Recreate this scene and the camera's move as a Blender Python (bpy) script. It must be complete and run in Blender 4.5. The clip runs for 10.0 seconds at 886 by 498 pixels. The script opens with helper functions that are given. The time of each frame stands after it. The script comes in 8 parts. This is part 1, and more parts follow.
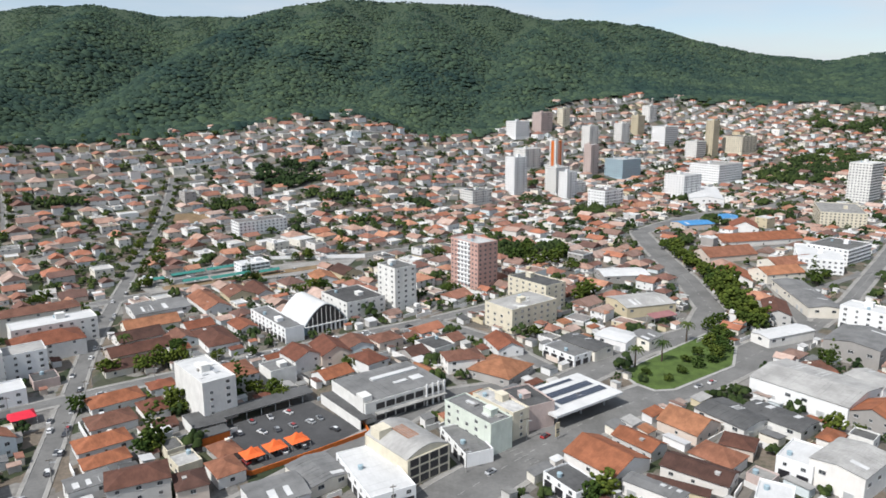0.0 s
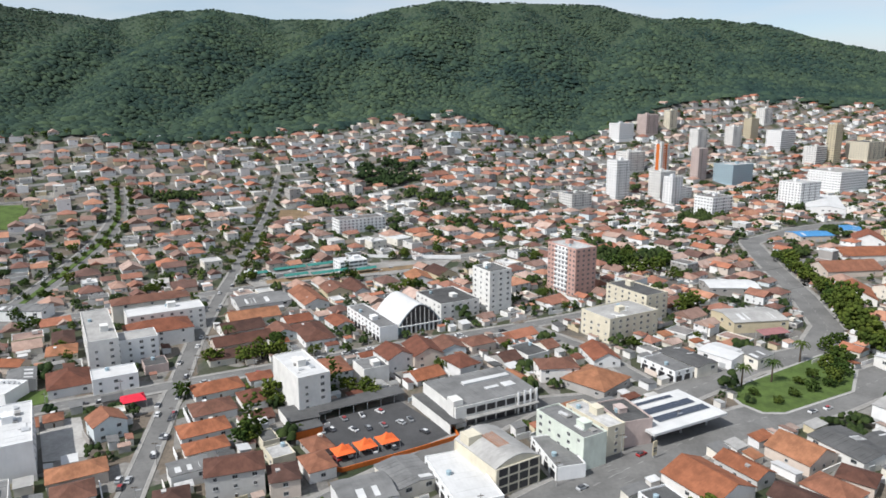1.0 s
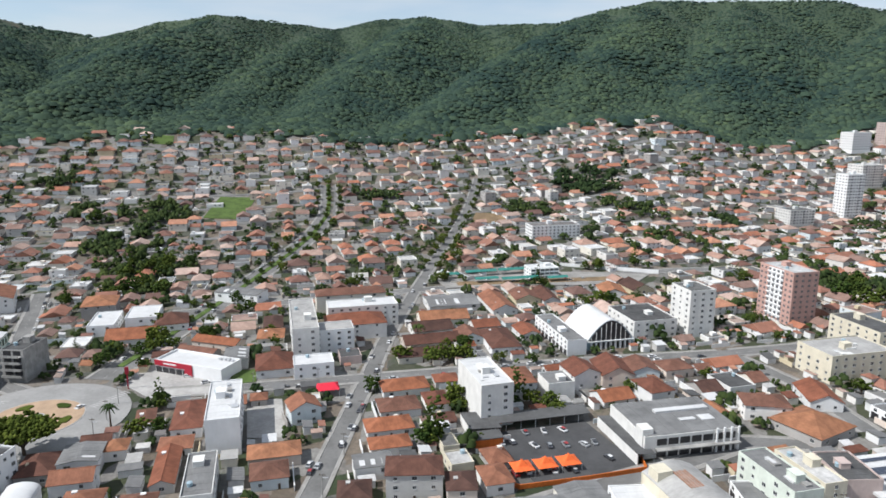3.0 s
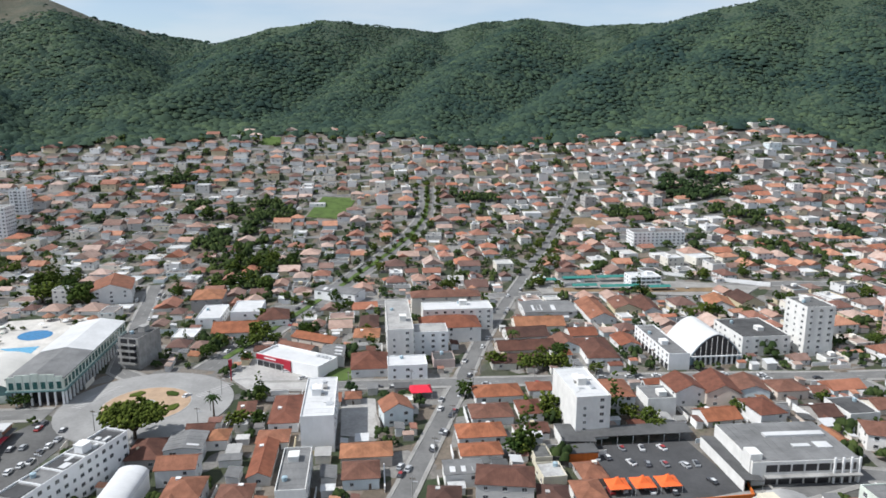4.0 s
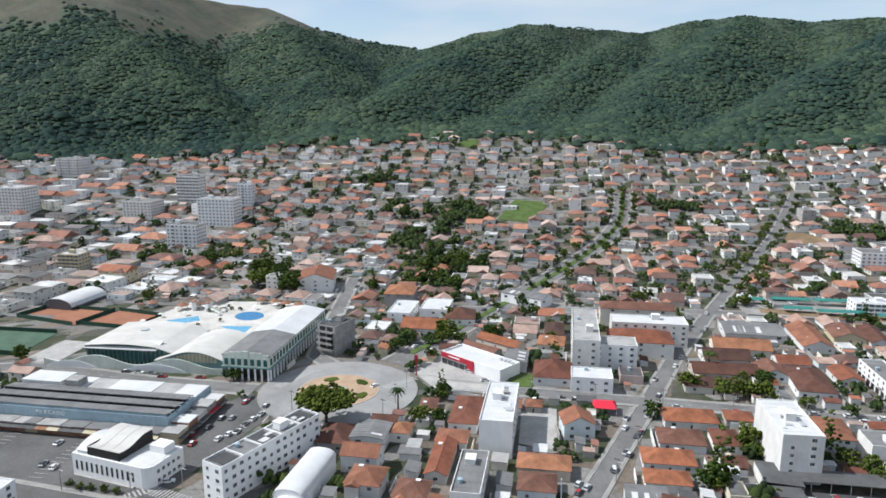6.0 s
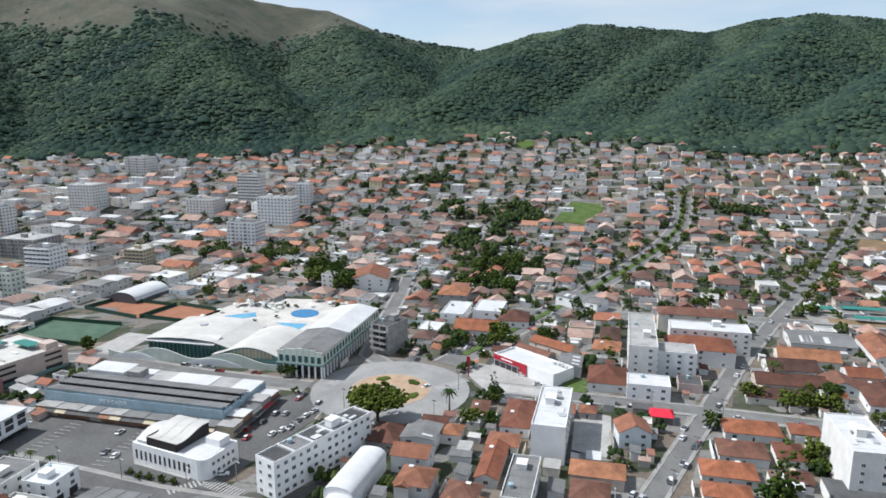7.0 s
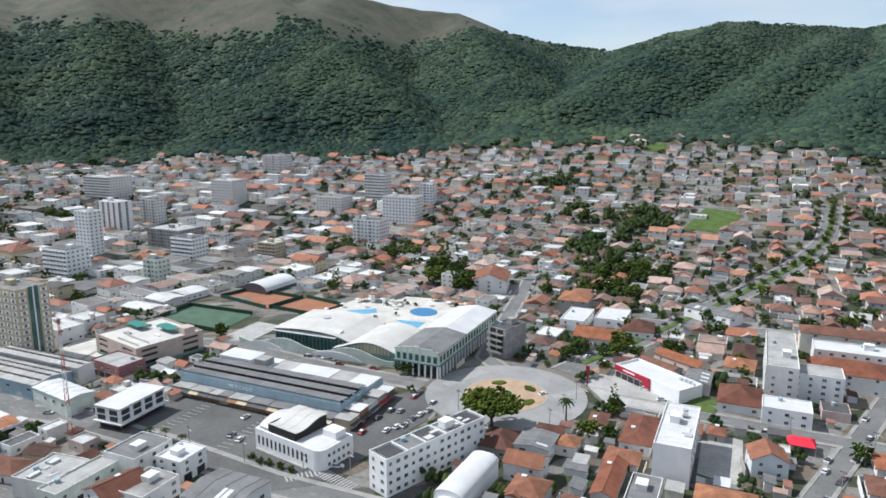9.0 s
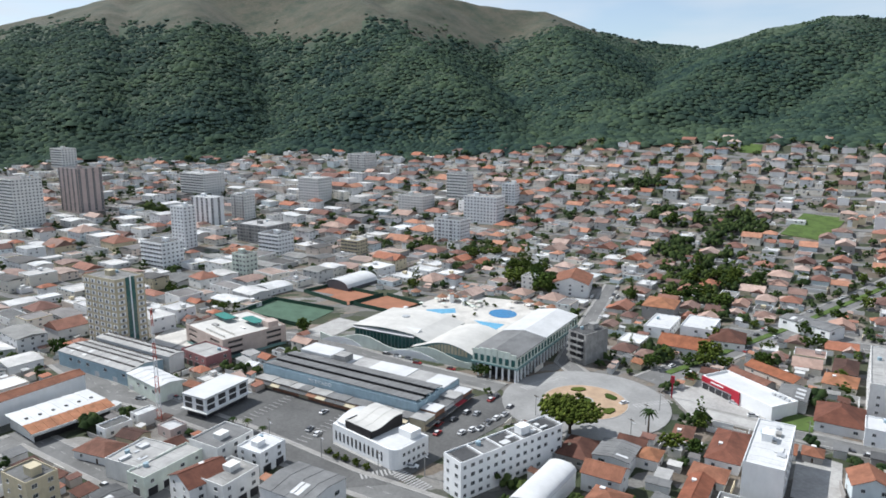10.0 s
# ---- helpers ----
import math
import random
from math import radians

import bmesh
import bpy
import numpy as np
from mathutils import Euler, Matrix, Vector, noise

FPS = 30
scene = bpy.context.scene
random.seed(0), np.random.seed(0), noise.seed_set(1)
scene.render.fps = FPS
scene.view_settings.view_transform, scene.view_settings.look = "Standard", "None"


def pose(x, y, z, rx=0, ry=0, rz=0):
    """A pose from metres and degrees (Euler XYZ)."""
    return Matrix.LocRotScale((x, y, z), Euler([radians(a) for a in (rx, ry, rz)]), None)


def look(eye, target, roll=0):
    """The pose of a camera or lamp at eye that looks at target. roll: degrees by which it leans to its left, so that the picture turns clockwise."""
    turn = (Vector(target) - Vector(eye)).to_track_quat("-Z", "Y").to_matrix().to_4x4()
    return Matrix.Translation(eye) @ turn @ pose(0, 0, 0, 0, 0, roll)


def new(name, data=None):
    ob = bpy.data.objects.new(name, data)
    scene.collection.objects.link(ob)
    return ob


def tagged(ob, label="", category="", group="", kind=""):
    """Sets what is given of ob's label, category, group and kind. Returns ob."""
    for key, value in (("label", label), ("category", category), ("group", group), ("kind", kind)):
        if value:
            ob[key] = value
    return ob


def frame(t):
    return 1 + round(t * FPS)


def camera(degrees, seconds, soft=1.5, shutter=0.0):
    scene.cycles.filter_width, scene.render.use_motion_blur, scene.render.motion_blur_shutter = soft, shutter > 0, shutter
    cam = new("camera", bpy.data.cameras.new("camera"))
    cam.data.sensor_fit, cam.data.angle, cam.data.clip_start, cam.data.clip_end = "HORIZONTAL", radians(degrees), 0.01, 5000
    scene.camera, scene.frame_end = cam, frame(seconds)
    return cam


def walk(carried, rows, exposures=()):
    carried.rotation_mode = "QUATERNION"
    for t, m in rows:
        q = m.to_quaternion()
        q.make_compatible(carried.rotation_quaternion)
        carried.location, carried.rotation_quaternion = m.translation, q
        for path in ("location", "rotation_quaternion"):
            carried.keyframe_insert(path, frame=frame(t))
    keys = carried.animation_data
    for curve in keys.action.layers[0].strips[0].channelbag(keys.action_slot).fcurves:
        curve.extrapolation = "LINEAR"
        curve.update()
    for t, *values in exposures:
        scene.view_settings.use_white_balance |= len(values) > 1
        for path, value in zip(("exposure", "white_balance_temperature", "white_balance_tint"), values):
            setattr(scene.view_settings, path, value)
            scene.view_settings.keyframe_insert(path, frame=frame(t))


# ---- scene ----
cam = camera(64.5, 10.0, soft=1.7)
PATH = [
    (0.0, 0.00, 0.00, 120.00, -0.00, -12.51, 0.24),
    (0.5, -0.06, 1.92, 120.22, 4.03, -12.48, 0.12),
    (1.0, -0.28, 3.89, 120.43, 8.05, -12.44, 0.05),
    (1.5, -0.68, 5.78, 120.59, 12.02, -12.37, -0.00),
    (2.0, -1.18, 7.54, 120.74, 16.05, -12.31, -0.05),
    (2.5, -1.87, 9.40, 120.89, 20.01, -12.23, -0.12),
    (4.0, -4.65, 14.31, 121.24, 31.95, -11.99, -0.04),
    (4.5, -5.56, 15.54, 121.08, 35.91, -11.90, -0.00),
    (5.0, -6.46, 16.84, 120.86, 39.86, -11.80, 0.02),
    (5.5, -7.31, 17.97, 120.76, 43.81, -11.75, 0.03),
    (6.0, -8.04, 18.85, 120.57, 47.65, -11.70, 0.03),
    (6.2, -8.32, 19.16, 120.45, 49.02, -11.69, 0.03),
    (7.3, -9.88, 20.85, 119.78, 52.80, -11.56, -0.00),
    (7.5, -10.17, 21.14, 119.66, 53.18, -11.54, -0.01),
    (8.0, -11.11, 21.94, 119.39, 55.19, -11.50, -0.04),
    (8.5, -12.14, 22.65, 119.17, 58.51, -11.48, -0.05),
    (9.0, -13.47, 23.42, 119.00, 62.30, -11.45, -0.07),
    (9.5, -14.89, 24.29, 118.85, 66.14, -11.47, -0.07),
    (10.0, -16.33, 25.08, 118.84, 69.02, -11.49, -0.06),
]
walk(cam, [(t, pose(x, y, z, 90 + pitch, roll, yaw)) for t, x, y, z, yaw, pitch, roll in PATH],
     [(0.0, 0.04, 6360, 9.5), (5.0, 0.10, 6160, 9.0), (10.0, 0.13, 6100, 8.5)])

# ---- light ----
SUN_AZ, SUN_EL = 132.0, 50.0      # degrees to the left of +y, and above the horizon
sun_dir = Vector((-math.sin(radians(SUN_AZ)) * math.cos(radians(SUN_EL)), math.cos(radians(SUN_AZ)) * math.cos(radians(SUN_EL)), math.sin(radians(SUN_EL))))
sun = new("sun", bpy.data.lights.new("sun", "SUN"))
sun.data.energy, sun.data.angle, sun.data.color = 5.0, radians(0.6), (1.0, 0.965, 0.92)
sun.matrix_world = look(sun_dir * 1000, (0, 0, 0))
world = bpy.data.worlds.new("world")
scene.world = world
world.use_nodes = True
wn, wl = world.node_tree.nodes, world.node_tree.links
sky = wn.new("ShaderNodeTexSky")
sky.sky_type, sky.sun_disc = "NISHITA", False
sky.sun_elevation, sky.sun_rotation = radians(SUN_EL), radians(-SUN_AZ)
sky.air_density, sky.dust_density, sky.ozone_density, sky.altitude = 1.0, 1.6, 1.0, 1200
bg = wn["Background"]
bg.inputs["Strength"].default_value = 0.124
# thin bright cloud over the blue
wtc, wmp, wno, wra, wmx = wn.new("ShaderNodeTexCoord"), wn.new("ShaderNodeMapping"), wn.new("ShaderNodeTexNoise"), wn.new("ShaderNodeValToRGB"), wn.new("ShaderNodeMix")
wmp.inputs["Scale"].default_value = (1.4, 1.4, 7.0)
wno.inputs["Scale"].default_value, wno.inputs["Detail"].default_value = 2.2, 6
wra.color_ramp.elements[0].position, wra.color_ramp.elements[1].position = 0.38, 0.68
wra.color_ramp.elements[0].color, wra.color_ramp.elements[1].color = (0.25, 0.25, 0.25, 1), (0.9, 0.9, 0.9, 1)
wmx.data_type = "RGBA"
wmx.inputs[7].default_value = (5.6, 5.9, 6.2, 1)
wl.new(wtc.outputs["Generated"], wmp.inputs[0])
wl.new(wmp.outputs[0], wno.inputs["Vector"])
wl.new(wno.outputs["Fac"], wra.inputs[0])
wl.new(wra.outputs[0], wmx.inputs[0])
wl.new(sky.outputs[0], wmx.inputs[6])
wl.new(wmx.outputs[2], bg.inputs["Color"])

# ---- materials ----
def nodes_of(name):
    m = bpy.data.materials.new(name)
    m.use_nodes = True
    return m, m.node_tree.nodes, m.node_tree.links, m.node_tree.nodes["Principled BSDF"]


def ramp(n, l, src, stops):
    r = n.new("ShaderNodeValToRGB")
    while len(r.color_ramp.elements) < len(stops):
        r.color_ramp.elements.new(0.5)
    for e, (p, c) in zip(r.color_ramp.elements, stops):
        e.position, e.color = p, (*c, 1)
    l.new(src, r.inputs[0])
    return r.outputs[0]


def noise_tex(n, l, scale, detail=4, rough=0.6, coord="Object", stretch=None):
    tc = n.new("ShaderNodeTexCoord")
    t = n.new("ShaderNodeTexNoise")
    t.inputs["Scale"].default_value, t.inputs["Detail"].default_value, t.inputs["Roughness"].default_value = scale, detail, rough
    if stretch:
        mp = n.new("ShaderNodeMapping")
        mp.inputs["Scale"].default_value = stretch
        l.new(tc.outputs[coord], mp.inputs[0])
        l.new(mp.outputs[0], t.inputs["Vector"])
    else:
        l.new(tc.outputs[coord], t.inputs["Vector"])
    return t.outputs["Fac"]


def mix(n, l, kind, fac, a, b):
    m = n.new("ShaderNodeMix")
    m.data_type, m.blend_type = "RGBA", kind
    if isinstance(fac, (int, float)):
        m.inputs[0].default_value = fac
    else:
        l.new(fac, m.inputs[0])
    for s, v in ((6, a), (7, b)):
        if isinstance(v, tuple):
            m.inputs[s].default_value = (*v, 1)
        else:
            l.new(v, m.inputs[s])
    return m.outputs[2]


def bump(n, l, p, src, strength, dist):
    b = n.new("ShaderNodeBump")
    b.inputs["Strength"].default_value, b.inputs["Distance"].default_value = strength, dist
    l.new(src, b.inputs["Height"])
    l.new(b.outputs[0], p.inputs["Normal"])


def surface(name, stops, scale=0.5, rough=0.85, stain=0.35, stain_scale=0.12, pick=None, bump_d=0.02, metal=0.0, streak=None, spec=0.3):
    """stops: one colour, or colours from which each thing (pick 'object') or each island (pick 'island') takes one."""
    m, n, l, p = nodes_of(name)
    if pick:
        src = n.new("ShaderNodeObjectInfo").outputs["Random"] if pick == "object" else n.new("ShaderNodeNewGeometry").outputs["Random Per Island"]
        k = len(stops)
        r = n.new("ShaderNodeValToRGB")
        r.color_ramp.interpolation = "CONSTANT"
        while len(r.color_ramp.elements) < k:
            r.color_ramp.elements.new(0.5)
        for i, c in enumerate(stops):
            r.color_ramp.elements[i].position, r.color_ramp.elements[i].color = i / k, (*c, 1)
        l.new(src, r.inputs[0])
        col = r.outputs[0]
        # every piece is a little lighter or darker as well
        mul = n.new("ShaderNodeMath")
        mul.operation = "MULTIPLY"
        mul.inputs[1].default_value = 7.31
        l.new(src, mul.inputs[0])
        fr = n.new("ShaderNodeMath")
        fr.operation = "FRACT"
        l.new(mul.outputs[0], fr.inputs[0])
        tone = ramp(n, l, fr.outputs[0], [(0, (0.8, 0.8, 0.8)), (1, (1.0, 1.0, 1.0))])
        col = mix(n, l, "MULTIPLY", 1.0, col, tone)
    else:
        c = stops if isinstance(stops[0], (int, float)) else stops[0]
        col = mix(n, l, "MIX", 0.0, tuple(c), tuple(c))
    big = noise_tex(n, l, stain_scale, 5, 0.65)
    dark = ramp(n, l, big, [(0.35, (1 - stain,) * 3), (0.62, (1, 1, 1))])
    col = mix(n, l, "MULTIPLY", 1.0, col, dark)
    fine = noise_tex(n, l, scale, 3, 0.7, stretch=streak)
    grain = ramp(n, l, fine, [(0.3, (1 - 0.6 * stain,) * 3), (0.7, (1, 1, 1))])
    col = mix(n, l, "MULTIPLY", 1.0, col, grain)
    l.new(col, p.inputs["Base Color"])
    p.inputs["Roughness"].default_value, p.inputs["Metallic"].default_value = rough, metal
    p.inputs["Specular IOR Level"].default_value = spec
    if bump_d:
        bump(n, l, p, fine, 0.6, bump_d)
    return m


def glass_like(name, tint, rough=0.12):
    m, n, l, p = nodes_of(name)
    f = noise_tex(n, l, 0.7, 2)
    col = ramp(n, l, f, [(0.35, tuple(c * 0.6 for c in tint)), (0.7, tint)])
    l.new(col, p.inputs["Base Color"])
    p.inputs["Roughness"].default_value, p.inputs["Specular IOR Level"].default_value = rough, 0.6
    return m


TERRA = [(0.37, 0.139, 0.071), (0.286, 0.105, 0.06), (0.202, 0.08, 0.052), (0.42, 0.189, 0.101), (0.151, 0.069, 0.049), (0.113, 0.059, 0.046), (0.319, 0.139, 0.084), (0.227, 0.109, 0.076)]
# tile colours with distance haze put in: paler and greyer than TERRA
TERRA_HAZED = [(0.46, 0.19, 0.115), (0.36, 0.175, 0.125), (0.22, 0.115, 0.09), (0.50, 0.25, 0.16), (0.19, 0.11, 0.09), (0.46, 0.29, 0.225), (0.34, 0.16, 0.11), (0.29, 0.185, 0.15), (0.50, 0.35, 0.285), (0.56, 0.41, 0.345)]
WALLS = [(0.84, 0.83, 0.81), (0.80, 0.78, 0.74), (0.84, 0.84, 0.83), (0.78, 0.73, 0.64), (0.82, 0.82, 0.81), (0.83, 0.81, 0.78), (0.70, 0.60, 0.52), (0.66, 0.72, 0.74), (0.80, 0.76, 0.67), (0.82, 0.81, 0.80), (0.80, 0.77, 0.73), (0.55, 0.54, 0.52), (0.83, 0.82, 0.81), (0.64, 0.55, 0.38), (0.40, 0.38, 0.36)]
FLATS = [(0.31, 0.305, 0.29), (0.56, 0.55, 0.54), (0.17, 0.17, 0.165), (0.70, 0.70, 0.69), (0.25, 0.235, 0.225), (0.40, 0.39, 0.37), (0.12, 0.12, 0.12), (0.64, 0.63, 0.61)]
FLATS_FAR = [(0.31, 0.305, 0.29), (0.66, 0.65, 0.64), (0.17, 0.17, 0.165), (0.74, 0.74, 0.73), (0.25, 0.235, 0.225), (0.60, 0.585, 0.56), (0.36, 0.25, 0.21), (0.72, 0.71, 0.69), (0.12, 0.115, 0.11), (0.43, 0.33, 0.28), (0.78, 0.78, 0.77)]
M = dict(
    tile=surface("clay_tile", TERRA, 1.6, 0.9, 0.38, 0.22, "object", 0.05, streak=(1.6, 0.3, 0.3)),
    # haze sits in this tile's base colours; small yard roofs share it
    tile_far=surface("clay_tile_hazed", TERRA_HAZED, 0.9, 0.9, 0.3, 0.2, "island", 0.05),
    wall=surface("painted_wall", WALLS, 1.2, 0.85, 0.10, 0.25, "object", 0.01, streak=(1, 1, 0.25)),
    wall_far=surface("painted_wall_far", WALLS, 1.2, 0.85, 0.10, 0.15, "island", 0.01),
    flat=surface("flat_roof", FLATS, 0.9, 0.9, 0.4, 0.15, "object", 0.02),
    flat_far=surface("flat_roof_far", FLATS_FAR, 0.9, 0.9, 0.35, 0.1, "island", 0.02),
    white=surface("white_paint", (0.80, 0.80, 0.795), 1.0, 0.7, 0.09, 0.18, streak=(1, 1, 0.2)),
    cream=surface("cream_render", (0.672, 0.616, 0.488), 1.0, 0.8, 0.15, 0.2, streak=(1, 1, 0.2)),
    sand=surface("sand_render", (0.546, 0.475, 0.334), 1.0, 0.8, 0.18, 0.2, streak=(1, 1, 0.2)),
    pale=surface("pale_render", (0.74, 0.73, 0.70), 1.0, 0.8, 0.15, 0.2, streak=(1, 1, 0.2)),
    mint=surface("mint_render", (0.66, 0.71, 0.63), 1.0, 0.8, 0.18, 0.2, streak=(1, 1, 0.2)),
    maroon=surface("maroon_render", (0.324, 0.153, 0.153), 1.0, 0.8, 0.18, 0.2, streak=(1, 1, 0.2)),
    tan=surface("tan_render", (0.528, 0.431, 0.378), 1.0, 0.8, 0.18, 0.2, streak=(1, 1, 0.2)),
    cream_roof=surface("cream_sheet_roof", (0.558, 0.54, 0.504), 0.8, 0.7, 0.16, 0.1, streak=(0.4, 2, 1)),
    pink=surface("pink_render", (0.561, 0.357, 0.306), 1.0, 0.8, 0.18, 0.2, streak=(1, 1, 0.2)),
    rose=surface("rose_render", (0.546, 0.44, 0.405), 1.0, 0.8, 0.18, 0.2, streak=(1, 1, 0.2)),
    blue=surface("blue_grey_render", (0.357, 0.468, 0.527), 1.0, 0.8, 0.2, 0.2, streak=(1, 1, 0.2)),
    teal=surface("teal_render", (0.17, 0.281, 0.272), 1.0, 0.7, 0.2, 0.2, streak=(1, 1, 0.2)),
    brick=surface("bare_brick", (0.357, 0.187, 0.119), 3.0, 0.9, 0.35, 0.4),
    concrete=surface("raw_concrete", (0.383, 0.374, 0.357), 1.2, 0.9, 0.35, 0.2, streak=(1, 1, 0.3)),
    dark_roof=surface("dark_fibre_roof", (0.12, 0.12, 0.12), 1.0, 0.9, 0.35, 0.12, streak=(0.4, 3, 1)),
    grey_roof=surface("fibre_cement_roof", (0.216, 0.216, 0.214), 1.0, 0.9, 0.35, 0.1, streak=(0.4, 3, 1)),
    pale_roof=surface("weathered_pale_roof", (0.43, 0.421, 0.404), 0.8, 0.8, 0.3, 0.1, streak=(0.4, 2, 1)),
    white_roof=surface("white_sheet_roof", (0.598, 0.598, 0.594), 0.8, 0.6, 0.15, 0.1, streak=(0.4, 2, 1)),
    blue_roof=surface("bright_blue_roof", (0.07, 0.26, 0.52), 1.0, 0.6, 0.2, 0.2),
    black=surface("black_cladding", (0.03, 0.027, 0.027), 1.0, 0.6, 0.3, 0.3),
    red=surface("red_panel", (0.40, 0.025, 0.045), 1.0, 0.5, 0.15, 0.3),
    red_cloth=surface("red_canvas", (0.648, 0.027, 0.054), 1.0, 0.8, 0.12, 0.5),
    orange_cloth=surface("orange_canvas", (0.765, 0.144, 0.036), 1.0, 0.8, 0.15, 0.5),
    orange=surface("orange_paint", (0.62, 0.16, 0.03), 1.0, 0.7, 0.2, 0.5),
    green_cloth=surface("green_shade_cloth", (0.045, 0.21, 0.18), 1.0, 0.8, 0.2, 0.3),
    windbreak=surface("windbreak_cloth", (0.03, 0.075, 0.05), 1.0, 0.9, 0.2, 0.3),
    steel=surface("painted_steel", (0.55, 0.56, 0.57), 2.0, 0.45, 0.15, 0.5, metal=0.3),
    dark_steel=surface("dark_steel", (0.10, 0.10, 0.11), 2.0, 0.5, 0.15, 0.5),
    solar=surface("solar_panel", (0.035, 0.045, 0.07), 1.0, 0.35, 0.1, 0.3, spec=0.6),
    glass=glass_like("window_glass", (0.055, 0.062, 0.07)),
    # window glass again, its tint lightened to paint the lower contrast of distance
    far_glass=glass_like("distance_paled_glass", (0.15, 0.158, 0.168), 0.2),
    green_glass=glass_like("green_glass", (0.05, 0.14, 0.13)),
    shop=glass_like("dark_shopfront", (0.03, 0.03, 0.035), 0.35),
    frame=surface("window_frame", (0.62, 0.62, 0.61), 2.0, 0.6, 0.1, 1.0),
    asphalt=surface("worn_asphalt", (0.195, 0.192, 0.185), 0.8, 0.9, 0.32, 0.06),
    junction=surface("junction_concrete", (0.31, 0.305, 0.295), 0.8, 0.9, 0.25, 0.06),
    square=surface("square_asphalt", (0.132, 0.13, 0.126), 0.8, 0.9, 0.32, 0.05),
    lot=surface("dark_asphalt", (0.08, 0.08, 0.082), 0.8, 0.9, 0.3, 0.08),
    paving=surface("pavement_slabs", (0.32, 0.308, 0.288), 1.0, 0.9, 0.3, 0.1),
    kerb=surface("kerb_stone", (0.383, 0.374, 0.357), 1.0, 0.9, 0.2, 0.3),
    line=surface("road_paint", (0.45, 0.441, 0.427), 2.0, 0.8, 0.35, 0.8),
    plaza=surface("plaza_concrete", (0.425, 0.412, 0.391), 0.8, 0.9, 0.25, 0.1),
    terrace=surface("terrace_paving", (0.594, 0.567, 0.522), 0.8, 0.9, 0.25, 0.1),
    sandpath=surface("sandy_paving", (0.442, 0.315, 0.212), 1.0, 0.95, 0.25, 0.2),
    clay=surface("clay_court", (0.323, 0.145, 0.085), 0.6, 0.95, 0.2, 0.1),
    turf=surface("artificial_turf", (0.085, 0.145, 0.098), 1.0, 0.95, 0.3, 0.1),
    grass=surface("mown_grass", (0.093, 0.145, 0.034), 1.5, 0.95, 0.4, 0.15, bump_d=0.08),
    dry=surface("dry_earth", (0.255, 0.178, 0.102), 0.8, 0.95, 0.4, 0.1),
    pool=glass_like("pool_water", (0.03, 0.20, 0.42), 0.05),
    pool_light=glass_like("shallow_pool_water", (0.14, 0.42, 0.62), 0.05),
    bark=surface("bark", (0.108, 0.081, 0.059), 4.0, 0.95, 0.4, 1.0),
    car=surface("car_paint", [(0.7, 0.7, 0.7), (0.75, 0.75, 0.75), (0.05, 0.05, 0.055), (0.28, 0.29, 0.3), (0.45, 0.46, 0.47), (0.35, 0.03, 0.03), (0.08, 0.08, 0.09), (0.72, 0.72, 0.71)], 2.0, 0.3, 0.05, 0.5, "object", 0, spec=0.6),
    tyre=surface("tyre_rubber", (0.03, 0.03, 0.03), 3.0, 0.9, 0.2, 1.0),
    mast_red=surface("mast_red", (0.5, 0.09, 0.06), 3.0, 0.6, 0.2, 1.0),
)


def leaves(name, cols, pick="island"):
    m, n, l, p = nodes_of(name)
    src = n.new("ShaderNodeNewGeometry").outputs["Random Per Island"]
    col = ramp(n, l, src, [(i / (len(cols) - 1), c) for i, c in enumerate(cols)])
    if pick == "object":
        tone = ramp(n, l, n.new("ShaderNodeObjectInfo").outputs["Random"], [(0, (0.6, 0.72, 0.68)), (1, (1.4, 1.25, 0.9))])
        col = mix(n, l, "MULTIPLY", 1.0, col, tone)
    f = noise_tex(n, l, 2.2, 4, 0.75)
    col = mix(n, l, "MULTIPLY", 1.0, col, ramp(n, l, f, [(0.3, (0.62, 0.63, 0.62)), (0.68, (1.08, 1.08, 1.0))]))
    if pick == "island":
        g = noise_tex(n, l, 0.006, 4, 0.6)
        col = mix(n, l, "MULTIPLY", 1.0, col, ramp(n, l, g, [(0.35, (0.62, 0.72, 0.80)), (0.65, (1.25, 1.2, 1.0))]))
    l.new(col, p.inputs["Base Color"])
    p.inputs["Roughness"].default_value, p.inputs["Specular IOR Level"].default_value = 0.9, 0.04
    bump(n, l, p, f, 0.5 if pick == "island" else 0.9, 0.25)
    return m


M["leaf"] = leaves("leaves", [(0.033, 0.05, 0.015), (0.055, 0.081, 0.023), (0.09, 0.12, 0.034)], "object")
# canopy greens pushed towards blue to paint in the air haze
M["forest"] = leaves("haze_blue_canopy", [(0.030, 0.050, 0.045), (0.039, 0.062, 0.053), (0.050, 0.077, 0.060), (0.066, 0.097, 0.067)])
M["garden"] = leaves("garden_leaves", [(0.02, 0.032, 0.014), (0.031, 0.047, 0.019), (0.047, 0.066, 0.026), (0.069, 0.09, 0.033)])
M["palm"] = leaves("palm_fronds", [(0.043, 0.069, 0.026), (0.069, 0.095, 0.039)], "object")


